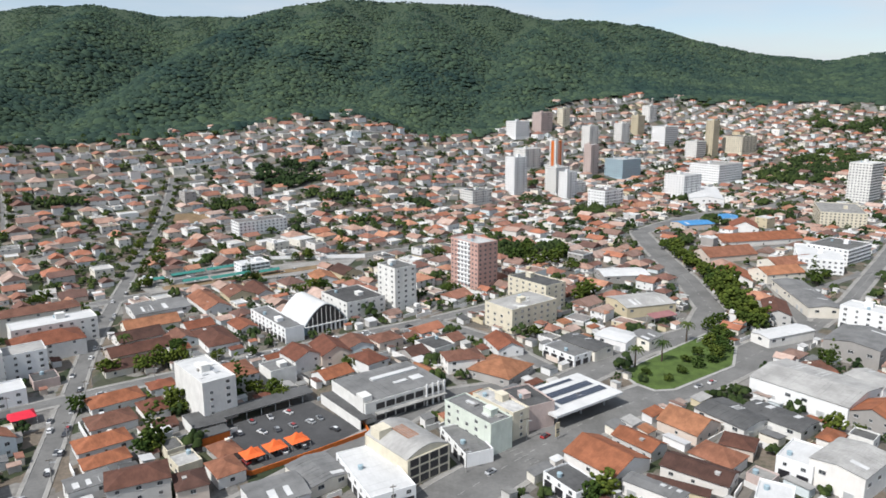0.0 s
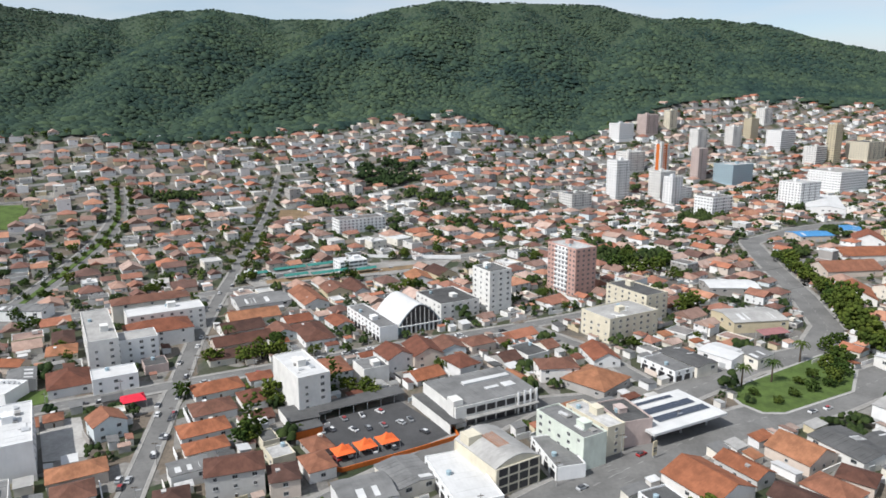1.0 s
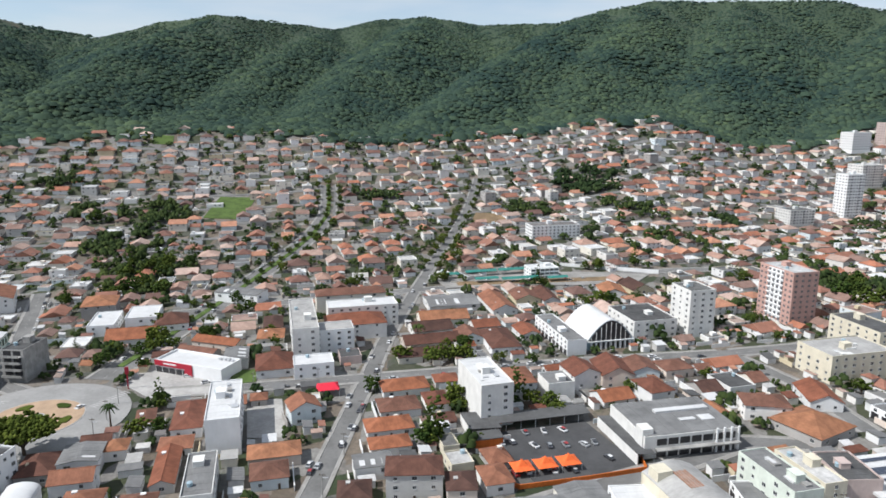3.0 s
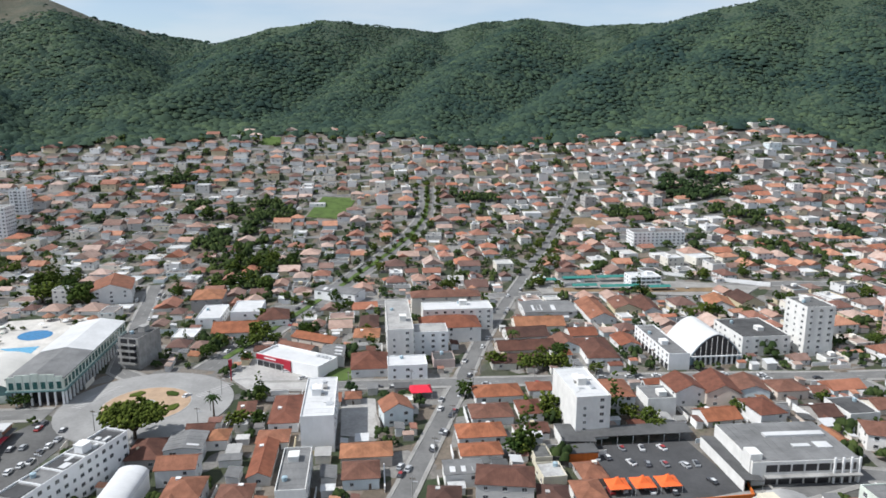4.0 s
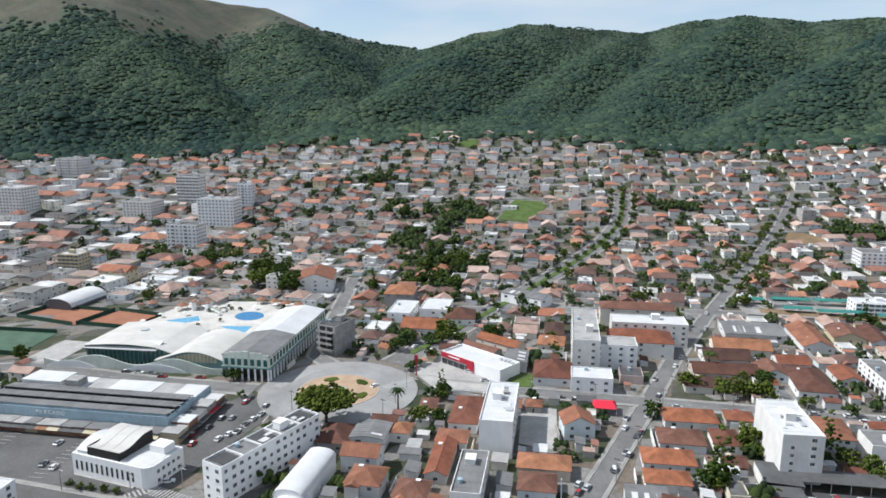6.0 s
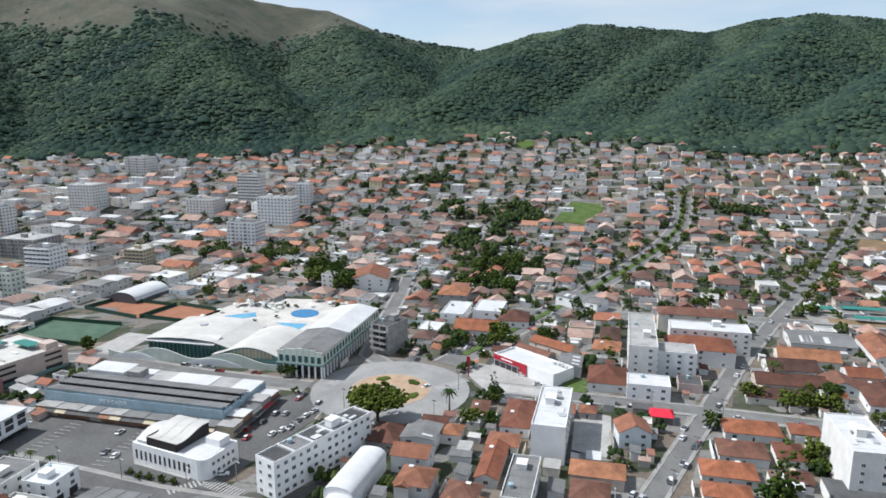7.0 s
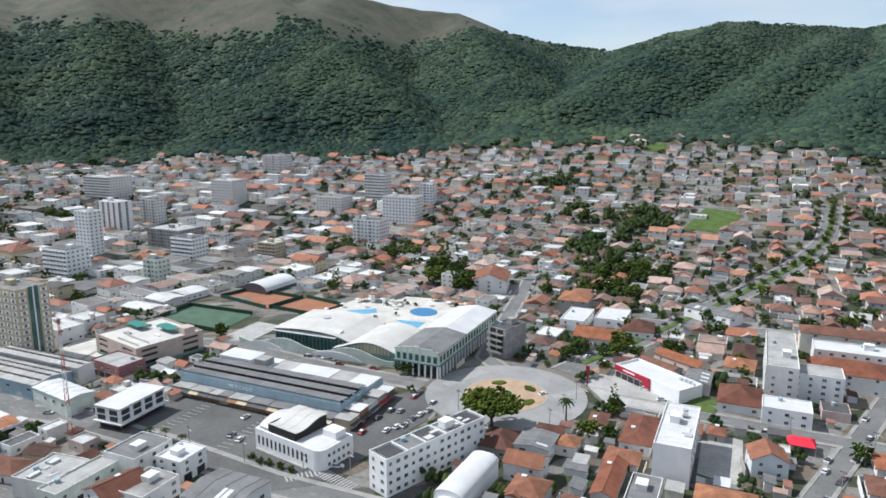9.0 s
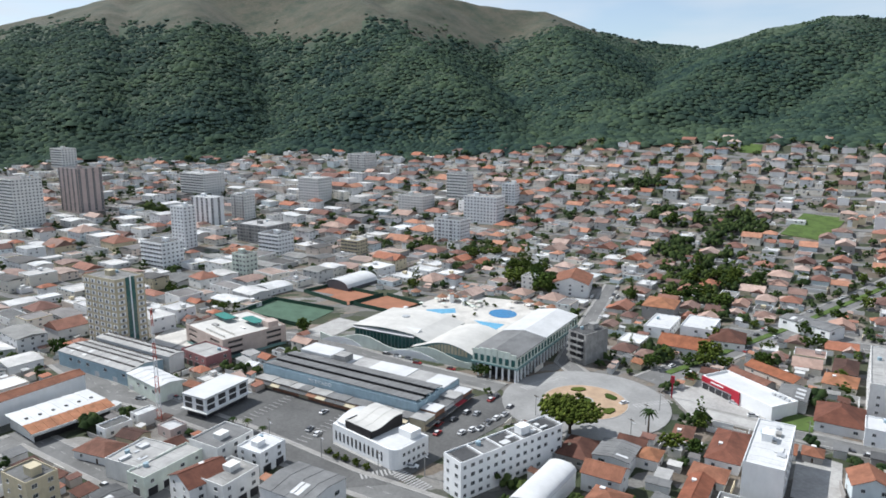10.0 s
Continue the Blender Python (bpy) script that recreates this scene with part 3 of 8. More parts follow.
def sheets(m, x0, x1, n, rows, dz=0.05, mat=0):
    """One skin of n lapped sheets side by side along x; rows: (y, z) down the slope. Closed below and at its rims."""
    xs = []
    for i in range(n):
        w = dz * ((i * 7) % 3) / 2
        xs += [(x0 + (x1 - x0) * i / n, w), (x0 + (x1 - x0) * (i + 1) / n, w)]
    k = len(rows)
    v = [(x, y, z + w) for x, w in xs for y, z in rows]
    f = [(i * k + j, (i + 1) * k + j, (i + 1) * k + j + 1, i * k + j + 1) for i in range(len(xs) - 1) for j in range(k - 1)]
    b = len(v)
    v += [(x, y, z - 0.15) for x in (x0, x1) for y, z in rows]
    f += [(b + j, b + j + 1, b + k + j + 1, b + k + j) for j in range(k - 1)]
    last = (len(xs) - 1) * k
    f += [(j, j + 1, b + j + 1, b + j) for j in range(k - 1)] + [(last + j + 1, last + j, b + k + j, b + k + j + 1) for j in range(k - 1)]
    for j, sgn in ((0, 1), (k - 1, -1)):
        rim = [i * k + j for i in range(len(xs))]
        q = tuple([b + j] + rim + [b + k + j])
        f.append(q[::-1] if sgn > 0 else q)
    m.add(v, f, mat)


HOUSE_LABELS = ["house with clay tile roof and painted walls", "low house with weathered terracotta roof beside a street", "white-walled house under an orange clay roof", "old house with brown tiles and pale walls"]


def house(x, y, rot, L, W, h, roof="gable", along="x", storeys=None, group="town houses", detail=True):
    take(x, y, rot, L, W)
    rng = random.Random(int(x * 13 + y * 7))
    h = h * 0.84 if h < 5 else h
    if along == "y":
        L, W, rot = W, L, rot + 90
    e = thing("house", HOUSE_LABELS[rng.randrange(4)], "house", pose(x, y, z_at(x, y), 0, 0, rot), group)
    m = Mesh()
    m.box(-L / 2, -W / 2, -3, L / 2, W / 2, h - 0.1)
    pitch = rng.uniform(0.34, 0.5)
    if roof == "gable":
        rise = (W / 2) * pitch
        for s in (-1, 1):
            q = [(s * L / 2, -W / 2, h - 0.1), (s * L / 2, W / 2, h - 0.1), (s * L / 2, 0, h - 0.1 + rise)]
            q += [(s * (L / 2 - 0.2), p[1], p[2]) for p in q]
            m.add(q, [(0, 1, 2), (5, 4, 3), (1, 4, 5, 2), (0, 2, 5, 3)])
    wing = None
    if not detail and rng.random() < 0.5:
        wing = (L * rng.choice((-0.24, 0.24)), W / 2 + 1.6, L * rng.uniform(0.34, 0.44))
        m.box(wing[0] - wing[2] / 2, -W / 2 - 1.4, -3, wing[0] + wing[2] / 2, -W / 2, h - 0.4)
    part("wall", m, ["wall"], e)
    roof_part(e, roof, L, W, h, ["tile"], pitch, wing=wing)
    ns = storeys or max(1, round(h / 3.1))
    for k, (at, ln) in enumerate(sides(L, W)):
        cols = max(1, min(3, int(ln / 4.8))) if detail else (2 if ln > 9 else 1)
        for s in range(ns):
            for c in range(cols):
                if rng.random() < (0.15 if detail else 0.55) + (0.35 if k == 2 else 0):
                    continue
                px = (c + 0.5) / cols * ln - ln / 2
                if s == 0 and c == cols // 2 and k in (0, 1):
                    part("door", DOOR, None, e, at=at @ pose(px, 0, 0))
                else:
                    part("window", WIN[(1.2, 1.2)] if rng.random() < 0.6 else WIN[(1.6, 1.3)], None, e, at=at @ pose(px, 0, h / ns * s + h / ns * 0.36))
    if rng.random() < 0.45:
        t = Mesh()
        t.box(-0.7, -0.6, 0, 0.7, 0.6, 1.1)
        part("chimney", t.box(-0.8, -0.7, 1.1, 0.8, 0.7, 1.25), ["wall"], e, at=pose(L * rng.uniform(-0.3, 0.3), W * 0.2, h + W * 0.06))
    return e


def shed(x, y, rot, L, W, h, roof="grey_roof", wall="wall", group="workshops and stores"):
    """A long low building with a shallow sheet roof."""
    take(x, y, rot, L, W)
    rng = random.Random(int(x * 11 + y * 5))
    words = {"grey_roof": "grey fibre-cement", "dark_roof": "dark grey sheet", "pale_roof": "weathered pale sheet", "white_roof": "white sheet", "blue_roof": "bright blue sheet"}
    e = thing("warehouse", "long low store with a %s roof" % words[roof], "warehouse", pose(x, y, z_at(x, y), 0, 0, rot), group)
    m = Mesh()
    m.box(-L / 2, -W / 2, -2, L / 2, W / 2, h)
    rise = W * 0.07
    for s in (-1, 1):
        q = [(s * L / 2, -W / 2, h), (s * L / 2, W / 2, h), (s * L / 2, 0, h + rise)]
        q += [(s * (L / 2 - 0.2), p[1], p[2]) for p in q]
        m.add(q, [(0, 1, 2), (5, 4, 3), (1, 4, 5, 2), (0, 2, 5, 3)])
    part("wall", m, [wall], e)
    r = Mesh()
    a, b = L / 2 + 0.3, W / 2 + 0.3
    sheets(r, -a, a, max(4, int(L / 1.6)), [(-b, h), (0, h + rise + 0.05), (b, h)], 0.12)
    part("roof", r, [roof], e)
    for i in range(rng.randint(1, 3)):
        c = Mesh()
        c.box(-1.2, -W * 0.16, 0, 1.2, W * 0.16, 0.14)
        part("skylight", c, ["white_roof"], e, at=pose(L * rng.uniform(-0.38, 0.38), -W * 0.24, h + rise * 0.52, math.degrees(math.atan2(rise, W / 2))))
    for at, ln in sides(L, W):
        for c in range(max(1, int(ln / 6))):
            px = (c + 0.5) / max(1, int(ln / 6)) * ln - ln / 2
            q = rng.random()
            if q < 0.3:
                part("gate", GATE, None, e, at=at @ pose(px, 0, 0))
            elif q < 0.8:
                part("window", WIN[(2.2, 1.4)], None, e, at=at @ pose(px, 0, h * 0.55))
    return e


def far_facade(w, at, ln, ns, fh, style, k):
    """Windows, balconies and bands of one facade: 0 glass, 1 wall, 2 trim, 3 tinted glass."""
    cols = max(2, int(ln / (4.6 if style == "bays" else 3.3)))
    top = ns * fh
    if style == "bays" and k % 2 == 1:
        w.box(-2.6, -0.12, 2, 2.6, 0.02, top + 0.8, 3, at)
        w.box(-0.35, -0.3, 2, 0.35, -0.1, top + 1.2, 2, at)
    if style == "core" and k % 2 == 0:
        w.box(-ln * 0.22, -0.14, 2, ln * 0.22, 0.02, top, 2, at)
    for s in range(ns):
        z = fh * s
        if style == "bands":
            # full-height strips of window between plain piers
            for c in range(0, cols, 2):
                a = (c + 0.5) / cols * ln - ln / 2
                w.box(a - 1.25, -0.07, z, a + 1.25, 0.02, z + fh, 0, at)
                w.box(a - 0.5, -0.14, z + 0.15, a + 0.5, -0.06, z + 1.0, 1, at)
            continue
        if style == "ribbon":
            for c in range(cols):
                a, b = c / cols * ln - ln / 2 + 0.3, (c + 1) / cols * ln - ln / 2 - 0.3
                w.box(a, -0.07, z + 0.95, b, 0.02, z + 2.3, 0, at)
            w.box(-ln / 2 - 0.05, -0.35, z + 2.45, ln / 2 + 0.05, 0.02, z + 2.62, 1, at)
            continue
        for c in range(cols):
            px = (c + 0.5) / cols * ln - ln / 2
            if style == "balcony" and c % 3 == 1:
                w.box(px - 1.3, -0.07, z + 0.2, px + 1.3, 0.02, z + 2.4, 0, at)
                w.box(px - 1.45, -0.95, z + 0.05, px + 1.45, 0.02, z + 0.2, 1, at)
                w.box(px - 1.45, -0.95, z + 0.2, px + 1.45, -0.85, z + 1.05, 1, at)
            elif style == "core" and k % 2 == 0 and abs(px) < ln * 0.22:
                w.box(px - 0.9, -0.19, z + 0.9, px + 0.9, -0.1, z + 2.3, 0, at)
                w.box(px - 1.2, -0.8, z + 0.1, px + 1.2, -0.1, z + 0.75, 2, at)
            elif style == "bays":
                if k % 2 == 1 and abs(px) < 3.4:
                    continue
                w.box(px - 1.7, -0.14, z + 0.4, px + 1.7, 0.02, z + 2.2, 2, at)
                w.box(px - 0.7, -0.2, z + 0.6, px + 0.7, -0.1, z + 2.0, 0, at)
            else:
                w.box(px - 0.75, -0.07, z + 1.0, px + 0.75, 0.02, z + 2.2, 0, at)
                w.box(px - 0.9, -0.16, z + 0.9, px + 0.9, 0.02, z + 1.0, 1, at)


def block(x, y, rot, L, W, h, wall, roof, name, words="", blank=(), far=None, pitch=4.6, style=None):
    """A flat-roofed building of several storeys with a parapet, a stair head and a water tank."""
    take(x, y, rot, L, W)
    rng = random.Random(int(x * 3 + y * 17))
    far = math.hypot(x, y) > 420 if far is None else far
    colour = {"pale": "off-white", "white": "white", "cream": "cream", "sand": "sand-coloured", "mint": "pale green", "rose": "dusty pink", "pink": "salmon pink", "maroon": "dusty maroon", "concrete": "bare grey concrete", "orange": "orange", "blue": "pale blue"}[wall]
    stripe = wall == "orange"
    wall = "pale" if stripe else wall
    ns = max(1, round(h / 3.05))
    e = thing(name, "%s %s with %s, flat roof" % (colour, name.replace("_", " "), "one storey" if ns == 1 else "%d storeys" % ns), name.replace("_", " "), pose(x, y, z_at(x, y), 0, 0, rot), "flat-roofed buildings")
    m = Mesh()
    m.box(-L / 2, -W / 2, -4, L / 2, W / 2, h - 0.9)
    p = 0.22
    for x0, y0, x1, y1 in ((-L / 2, -W / 2, L / 2, -W / 2 + p), (-L / 2, W / 2 - p, L / 2, W / 2), (-L / 2, -W / 2 + p, -L / 2 + p, W / 2 - p), (L / 2 - p, -W / 2 + p, L / 2, W / 2 - p)):
        m.box(x0, y0, h - 0.9, x1, y1, h)
    part("wall", m, [wall], e)
    r = Mesh()
    sheets(r, -L / 2 + p, L / 2 - p, max(2, int(L / 3.0)), [(-W / 2 + p, h - 0.6), (0, h - 0.42), (W / 2 - p, h - 0.6)], 0.1)
    part("roof", r, [roof], e)
    if h > 7:
        t = Mesh()
        tw, td, th = min(4.0, L * 0.3), min(3.2, W * 0.4), 2.6 if ns > 3 else 1.8
        t.box(-tw / 2, -td / 2, 0, tw / 2, td / 2, th).box(-tw / 2 - 0.15, -td / 2 - 0.15, th, tw / 2 + 0.15, td / 2 + 0.15, th + 0.2)
        part("stair_head", t, [wall], e, at=pose(L * rng.uniform(-0.25, 0.25), W * rng.uniform(-0.15, 0.15), h - 0.5))
    if rng.random() < 0.7 and W > 7:
        t = Mesh()
        t.tube((0, 0, 0), (0, 0, 1.3), 0.8, 0.9, 12).tube((0, 0, 1.3), (0, 0, 1.5), 0.9, 0.3, 12)
        part("water_tank", t, ["blue"], e, at=pose(L * rng.uniform(-0.35, 0.35), W * 0.25, h - 0.5))
    fh = (h - 0.6) / ns
    if stripe:
        for at, ln in sides(L, W):
            part("stripe_panel", Mesh().box(-ln * 0.22, -0.25, 4, ln * 0.22, -0.02, h + 0.4), ["orange"], e, "orange vertical facade panel", at=at)
    if far:
        w = Mesh()
        style = style or rng.choice(("punched", "ribbon", "balcony", "balcony"))
        for k, (at, ln) in enumerate(sides(L, W)):
            far_facade(w, at, ln, ns, fh, style if style in ("bays", "core", "bands") or k % 2 == 0 else "punched", k)
        trim = {"bays": "white", "core": "white"}.get(style, wall)
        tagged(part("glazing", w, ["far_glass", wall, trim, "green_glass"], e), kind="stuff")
        return e
    for k, (at, ln) in enumerate(sides(L, W)):
        if k in blank or ln < 15 and rng.random() < 0.35:
            continue
        cols = max(1, min(14, int(ln / pitch)))
        for s in range(ns):
            for c in range(cols):
                px = (c + 0.5) / cols * ln - ln / 2
                if s == 0 and ("shop" in name or "office" in name or "commercial" in name):
                    part("shopfront", SHOPFRONT if ln / cols > 3.8 else DOOR, None, e, at=at @ pose(px, 0, 0))
                elif rng.random() > 0.06:
                    part("window", WIN[(1.6, 1.3)] if (c + k) % 3 else WIN[(1.2, 1.2)], None, e, at=at @ pose(px, 0, fh * s + 1.0))
    return e


# ---- trees ----
def crown_mesh(seed, tall=1.0, n=110, lo=0.07, hi=0.155, clump=None):
    rs = np.random.RandomState(seed)
    tv, tf = clump or ico(1, seed, 0.3)
    vs, fs = [], []
    la = np.arange(7) * 2.4 + rs.uniform(0, 6)
    lr = np.array([0.0, 0.45, 0.5, 0.42, 0.55, 0.35, 0.5])
    lobes = np.stack([lr * np.cos(la), lr * np.sin(la), rs.uniform(-0.25, 0.3, 7) * tall + (lr < 0.2) * 0.25 * tall], -1)
    for i in range(n):
        c = lobes[i % 7]
        d = rs.normal(size=3)
        d /= np.linalg.norm(d)
        q = c + d * rs.uniform(0.2, 0.46) * [1, 1, 0.8 * tall]
        s = rs.uniform(lo, hi)
        fs.append(tf + len(vs) * len(tv))
        vs.append(tv * s * [1, 1, 0.8] + q)
    v, f = np.concatenate(vs), np.concatenate(fs)
    v[:, 2] -= v[:, 2].min()
    v /= np.percentile(np.hypot(v[:, 0], v[:, 1]), 96)
    me = bpy.data.meshes.new("crown")
    me.from_pydata(v.tolist(), [], f.tolist())
    me.materials.append(M["leaf"])
    me.polygons.foreach_set("use_smooth", [True] * len(f))
    return me, v, f


CROWNS = [crown_mesh(50 + k, t) for k, t in enumerate((0.9, 1.1, 0.8, 1.5, 1.0, 2.4))]


def trunk_mesh(k):
    m = Mesh()
    m.tube((0, 0, -1), (0.02, 0.03, 0.35), 0.07, 0.05, 7)
    for i in range(5):
        a = i * 1.26 + k
        m.tube((0.02, 0.03, 0.3), (0.4 * math.cos(a), 0.4 * math.sin(a), 0.72), 0.04, 0.015, 5)
    return m.data("trunk", ["bark"])


TRUNKS = [trunk_mesh(k) for k in range(3)]
TREE_WORDS = ["leafy green tree between the houses", "dense dark green street tree", "broad round-crowned garden tree"]


BIG = crown_mesh(71, 0.52, 1100, 0.03, 0.075)
CROWNS.append(BIG)


def tree(x, y, r, k=0, lift=0.5, label="", z=None):
    """A tree whose crown is r across from its middle; lift: how far the crown stands above the ground, in r."""
    e = thing("tree", label or TREE_WORDS[k % 3], "tree", pose(x, y, z_at(x, y) if z is None else z, 0, 0, (x * 37 + y * 17) % 360) @ Matrix.Scale(r, 4), "trees")
    part("trunk", TRUNKS[k % 3], None, e)
    c = part("crown", CROWNS[k % 7][0], None, e, at=pose(0, 0, lift * 0.6))
    return e


def frond_mesh():
    m = Mesh()
    for i in range(17):
        a, up = i * 2.4, 0.5 if i % 3 else 0.15
        for s in range(4):
            r0, r1 = s / 4, (s + 1) / 4
            z0, z1 = up * math.sin(r0 * 2.4) - 0.5 * r0 ** 2, up * math.sin(r1 * 2.4) - 0.5 * r1 ** 2
            w0, w1 = 0.16 * (1 - r0) + 0.03, 0.16 * (1 - r1) + 0.02
            for side in (-1, 1):
                v = []
                for r, z, w in ((r0, z0, 0), (r1, z1, 0), (r1, z1 - 0.07, w1 * side), (r0, z0 - 0.07, w0 * side)):
                    v.append((r * math.cos(a) - w * math.sin(a), r * math.sin(a) + w * math.cos(a), z))
                m.add(v, [(0, 1, 2, 3)])
    return m.data("fronds", ["palm"])


FRONDS = frond_mesh()
PALM_TRUNK = Mesh().tube((0, 0, -0.3), (0, 0, 1), 0.055, 0.03, 8).data("trunk", ["bark"])


def palm(x, y, h, r):
    e = thing("palm_tree", "tall palm tree with drooping green fronds", "palm tree", pose(x, y, z_at(x, y), 0, 0, x * 29 % 360), "palms")
    part("trunk", PALM_TRUNK, None, e, at=Matrix.Scale(h, 4))
    part("fronds", FRONDS, None, e, at=pose(0, 0, h) @ Matrix.Scale(r, 4))


# ---- cars ----
def car_meshes():
    b = Mesh()
    prof = [(-2.1, 0.25), (2.1, 0.25), (2.15, 0.62), (1.95, 0.82), (0.95, 0.95), (-1.75, 0.98), (-2.12, 0.8)]
    k = len(prof)
    b.add([(x, -0.84, z) for x, z in prof] + [(x, 0.84, z) for x, z in prof], [tuple(range(k)), tuple(range(2 * k - 1, k - 1, -1))] + [(i, k + i, k + (i + 1) % k, (i + 1) % k) for i in range(k)])
    c = Mesh()
    prof = [(-1.75, 0.95), (0.95, 0.93), (0.35, 1.40), (-1.3, 1.42)]
    c.add([(x, -0.74 if z < 1.2 else -0.62, z) for x, z in prof] + [(x, 0.74 if z < 1.2 else 0.62, z) for x, z in prof], [(0, 1, 2, 3), (7, 6, 5, 4), (1, 5, 6, 2), (2, 6, 7, 3), (3, 7, 4, 0)])
    c.box(-1.3, -0.62, 1.40, 0.35, 0.62, 1.45, 1)
    w = Mesh()
    w.tube((0, -0.1, 0), (0, 0.1, 0), 0.31, 0.31, 12)
    return b.data("body", ["car"]), c.data("cabin", ["glass", "car"]), w.data("wheel", ["tyre"])


CAR = car_meshes()


def car(x, y, rot, words="parked car with dark windows"):
    e = thing("car", words, "car", pose(x, y, z_at(x, y) + 0.04, 0, 0, rot), "parked cars")
    part("body", CAR[0], None, e)
    part("cabin", CAR[1], None, e)
    for px, py in ((-1.3, -0.75), (1.3, -0.75), (-1.3, 0.75), (1.3, 0.75)):
        part("wheel", CAR[2], None, e, at=pose(px, py, 0.31))


# ---- roads and squares ----
ROADS = []


def strip(m, pts, w, dz, mat=0, side=0.0, step=8.0, skip=None):
    """A ribbon of width w along pts, side metres to its left, dz above the land."""
    P = []
    for (x0, y0), (x1, y1) in zip(pts, pts[1:]):
        k = max(1, int(math.hypot(x1 - x0, y1 - y0) / step))
        P += [(x0 + (x1 - x0) * i / k, y0 + (y1 - y0) * i / k) for i in range(k)]
    P.append(pts[-1])
    v = []
    for i, (x, y) in enumerate(P):
        a, b = P[max(i - 1, 0)], P[min(i + 1, len(P) - 1)]
        d = math.hypot(b[0] - a[0], b[1] - a[1]) or 1
        nx, ny = -(b[1] - a[1]) / d, (b[0] - a[0]) / d
        for s in (side - w / 2, side + w / 2):
            v.append((x + nx * s, y + ny * s))
    z = height(np.array([q[0] for q in v]), np.array([q[1] for q in v]))
    vv = [(x, y, float(c) + dz) for (x, y), c in zip(v, z)]
    n = len(vv)
    vv += [(x, y, c - 0.6) for x, y, c in vv]
    f = []
    for i in range(0, n - 2, 2):
        if skip and skip((vv[i][0] + vv[i + 3][0]) / 2, (vv[i][1] + vv[i + 3][1]) / 2):
            continue
        f += [(i, i + 1, i + 3, i + 2)[::-1], (i, i + 2, n + i + 2, n + i)[::-1], (i + 1, n + i + 1, n + i + 3, i + 3)[::-1]]
    m.add(vv, f, mat)


PLANNED = []


def road(name, pts, w, walk_w=2.2, label="worn grey asphalt street with pale pavements"):
    ROADS.append((pts, w / 2 + walk_w))
    PLANNED.append((name, pts, w, walk_w, label))


def on_other(k):
    """A test whether a place lies on the carriageway of another street, or the roundabout."""
    segs = [(x0, y0, x1, y1, w / 2 + 0.1) for i, (_, pts, w, _, _) in enumerate(PLANNED) if i != k for (x0, y0), (x1, y1) in zip(pts, pts[1:])]

    def test(x, y):
        for x0, y0, x1, y1, w in segs:
            dx, dy = x1 - x0, y1 - y0
            t = min(1, max(0, ((x - x0) * dx + (y - y0) * dy) / (dx * dx + dy * dy)))
            if math.hypot(x0 + t * dx - x, y0 + t * dy - y) < w:
                return True
        return False
    return test


def build_roads():
    for k, (name, pts, w, walk_w, label) in enumerate(PLANNED):
        e = thing(name, label, "street", pose(0, 0, 0), "", "structure")
        m = Mesh()
        strip(m, pts, w, 0.10 + 0.012 * (k % 5))
        part("carriageway", m, ["asphalt"], e)
        test = on_other(k)
        for s in (-1, 1):
            m = Mesh()
            strip(m, pts, walk_w, 0.25 + 0.004 * (k % 5), 0, s * (w + walk_w) / 2, 3.0, test)
            part("pavement", m, ["paving"], e)
            m = Mesh()
            strip(m, pts, 0.22, 0.265 + 0.004 * (k % 5), 0, s * (w / 2 + 0.1), 3.0, test)
            part("kerb", m, ["kerb"], e)
    m = Mesh()
    for k, (name, pts, w, walk_w, label) in enumerate(PLANNED):
        if w < 7.5:
            continue
        for (x0, y0), (x1, y1) in zip(pts, pts[1:]):
            d = math.hypot(x1 - x0, y1 - y0)
            a = math.degrees(math.atan2(y1 - y0, x1 - x0))
            for i in range(int(d / 7)):
                t = (i * 7 + 3) / d
                x, y = x0 + (x1 - x0) * t, y0 + (y1 - y0) * t
                for off in (0,):
                    at = pose(x, y, z_at(x, y) + 0.1 + 0.012 * (k % 5) + 0.008, 0, 0, a) @ pose(0, off, 0)
                    m.box(-1.5, -0.09, -0.02, 1.5, 0.09, 0.006, 0, at)
    tagged(part("lane_dashes", m, ["line"]), "worn white dashes along the lanes", "road marking", kind="stuff")


def pad(name, pts, dz, mat, label, category="paving", kind="structure"):
    """A flat piece of paved or planted ground with the outline pts."""
    m = Mesh()
    area = sum(a[0] * b[1] - b[0] * a[1] for a, b in zip(pts, pts[1:] + pts[:1]))
    m.prism(pts if area > 0 else pts[::-1], -0.5, dz)
    return tagged(part(name, m, [mat]), label, category, kind=kind)

# ---- streets ----
road("street", [(-88, 72), (-121, 178), (-151, 264), (-169, 314), (-192, 390), (-219, 490), (-245, 605), (-263, 672), (-274, 712)], 6.5, 1.4)
road("street", [(-222, 214), (-195, 232), (-152, 263), (-62, 327), (-5, 364), (40, 398)], 7.5)
road("street", [(-300, 300), (-204, 393), (-96, 485), (-20, 545)], 8.0, 1.6)
road("avenue", [(-256, 214), (-267, 250), (-285, 310), (-307, 388), (-320, 441), (-332, 488), (-350, 538), (-371, 574), (-392, 604)], 14.0, 1.6, label="wide tree-lined avenue with two carriageways")
road("avenue", [(-40, 145), (3, 192), (28, 218), (60, 249), (110, 281), (155, 318), (188, 344)], 20.0, label="wide worn asphalt avenue through the shops")
road("avenue", [(54, 280), (93, 318), (131, 342), (151, 380), (159, 443), (165, 546), (170, 600), (230, 665), (305, 727), (420, 800)], 15.0, label="curving grey asphalt avenue")
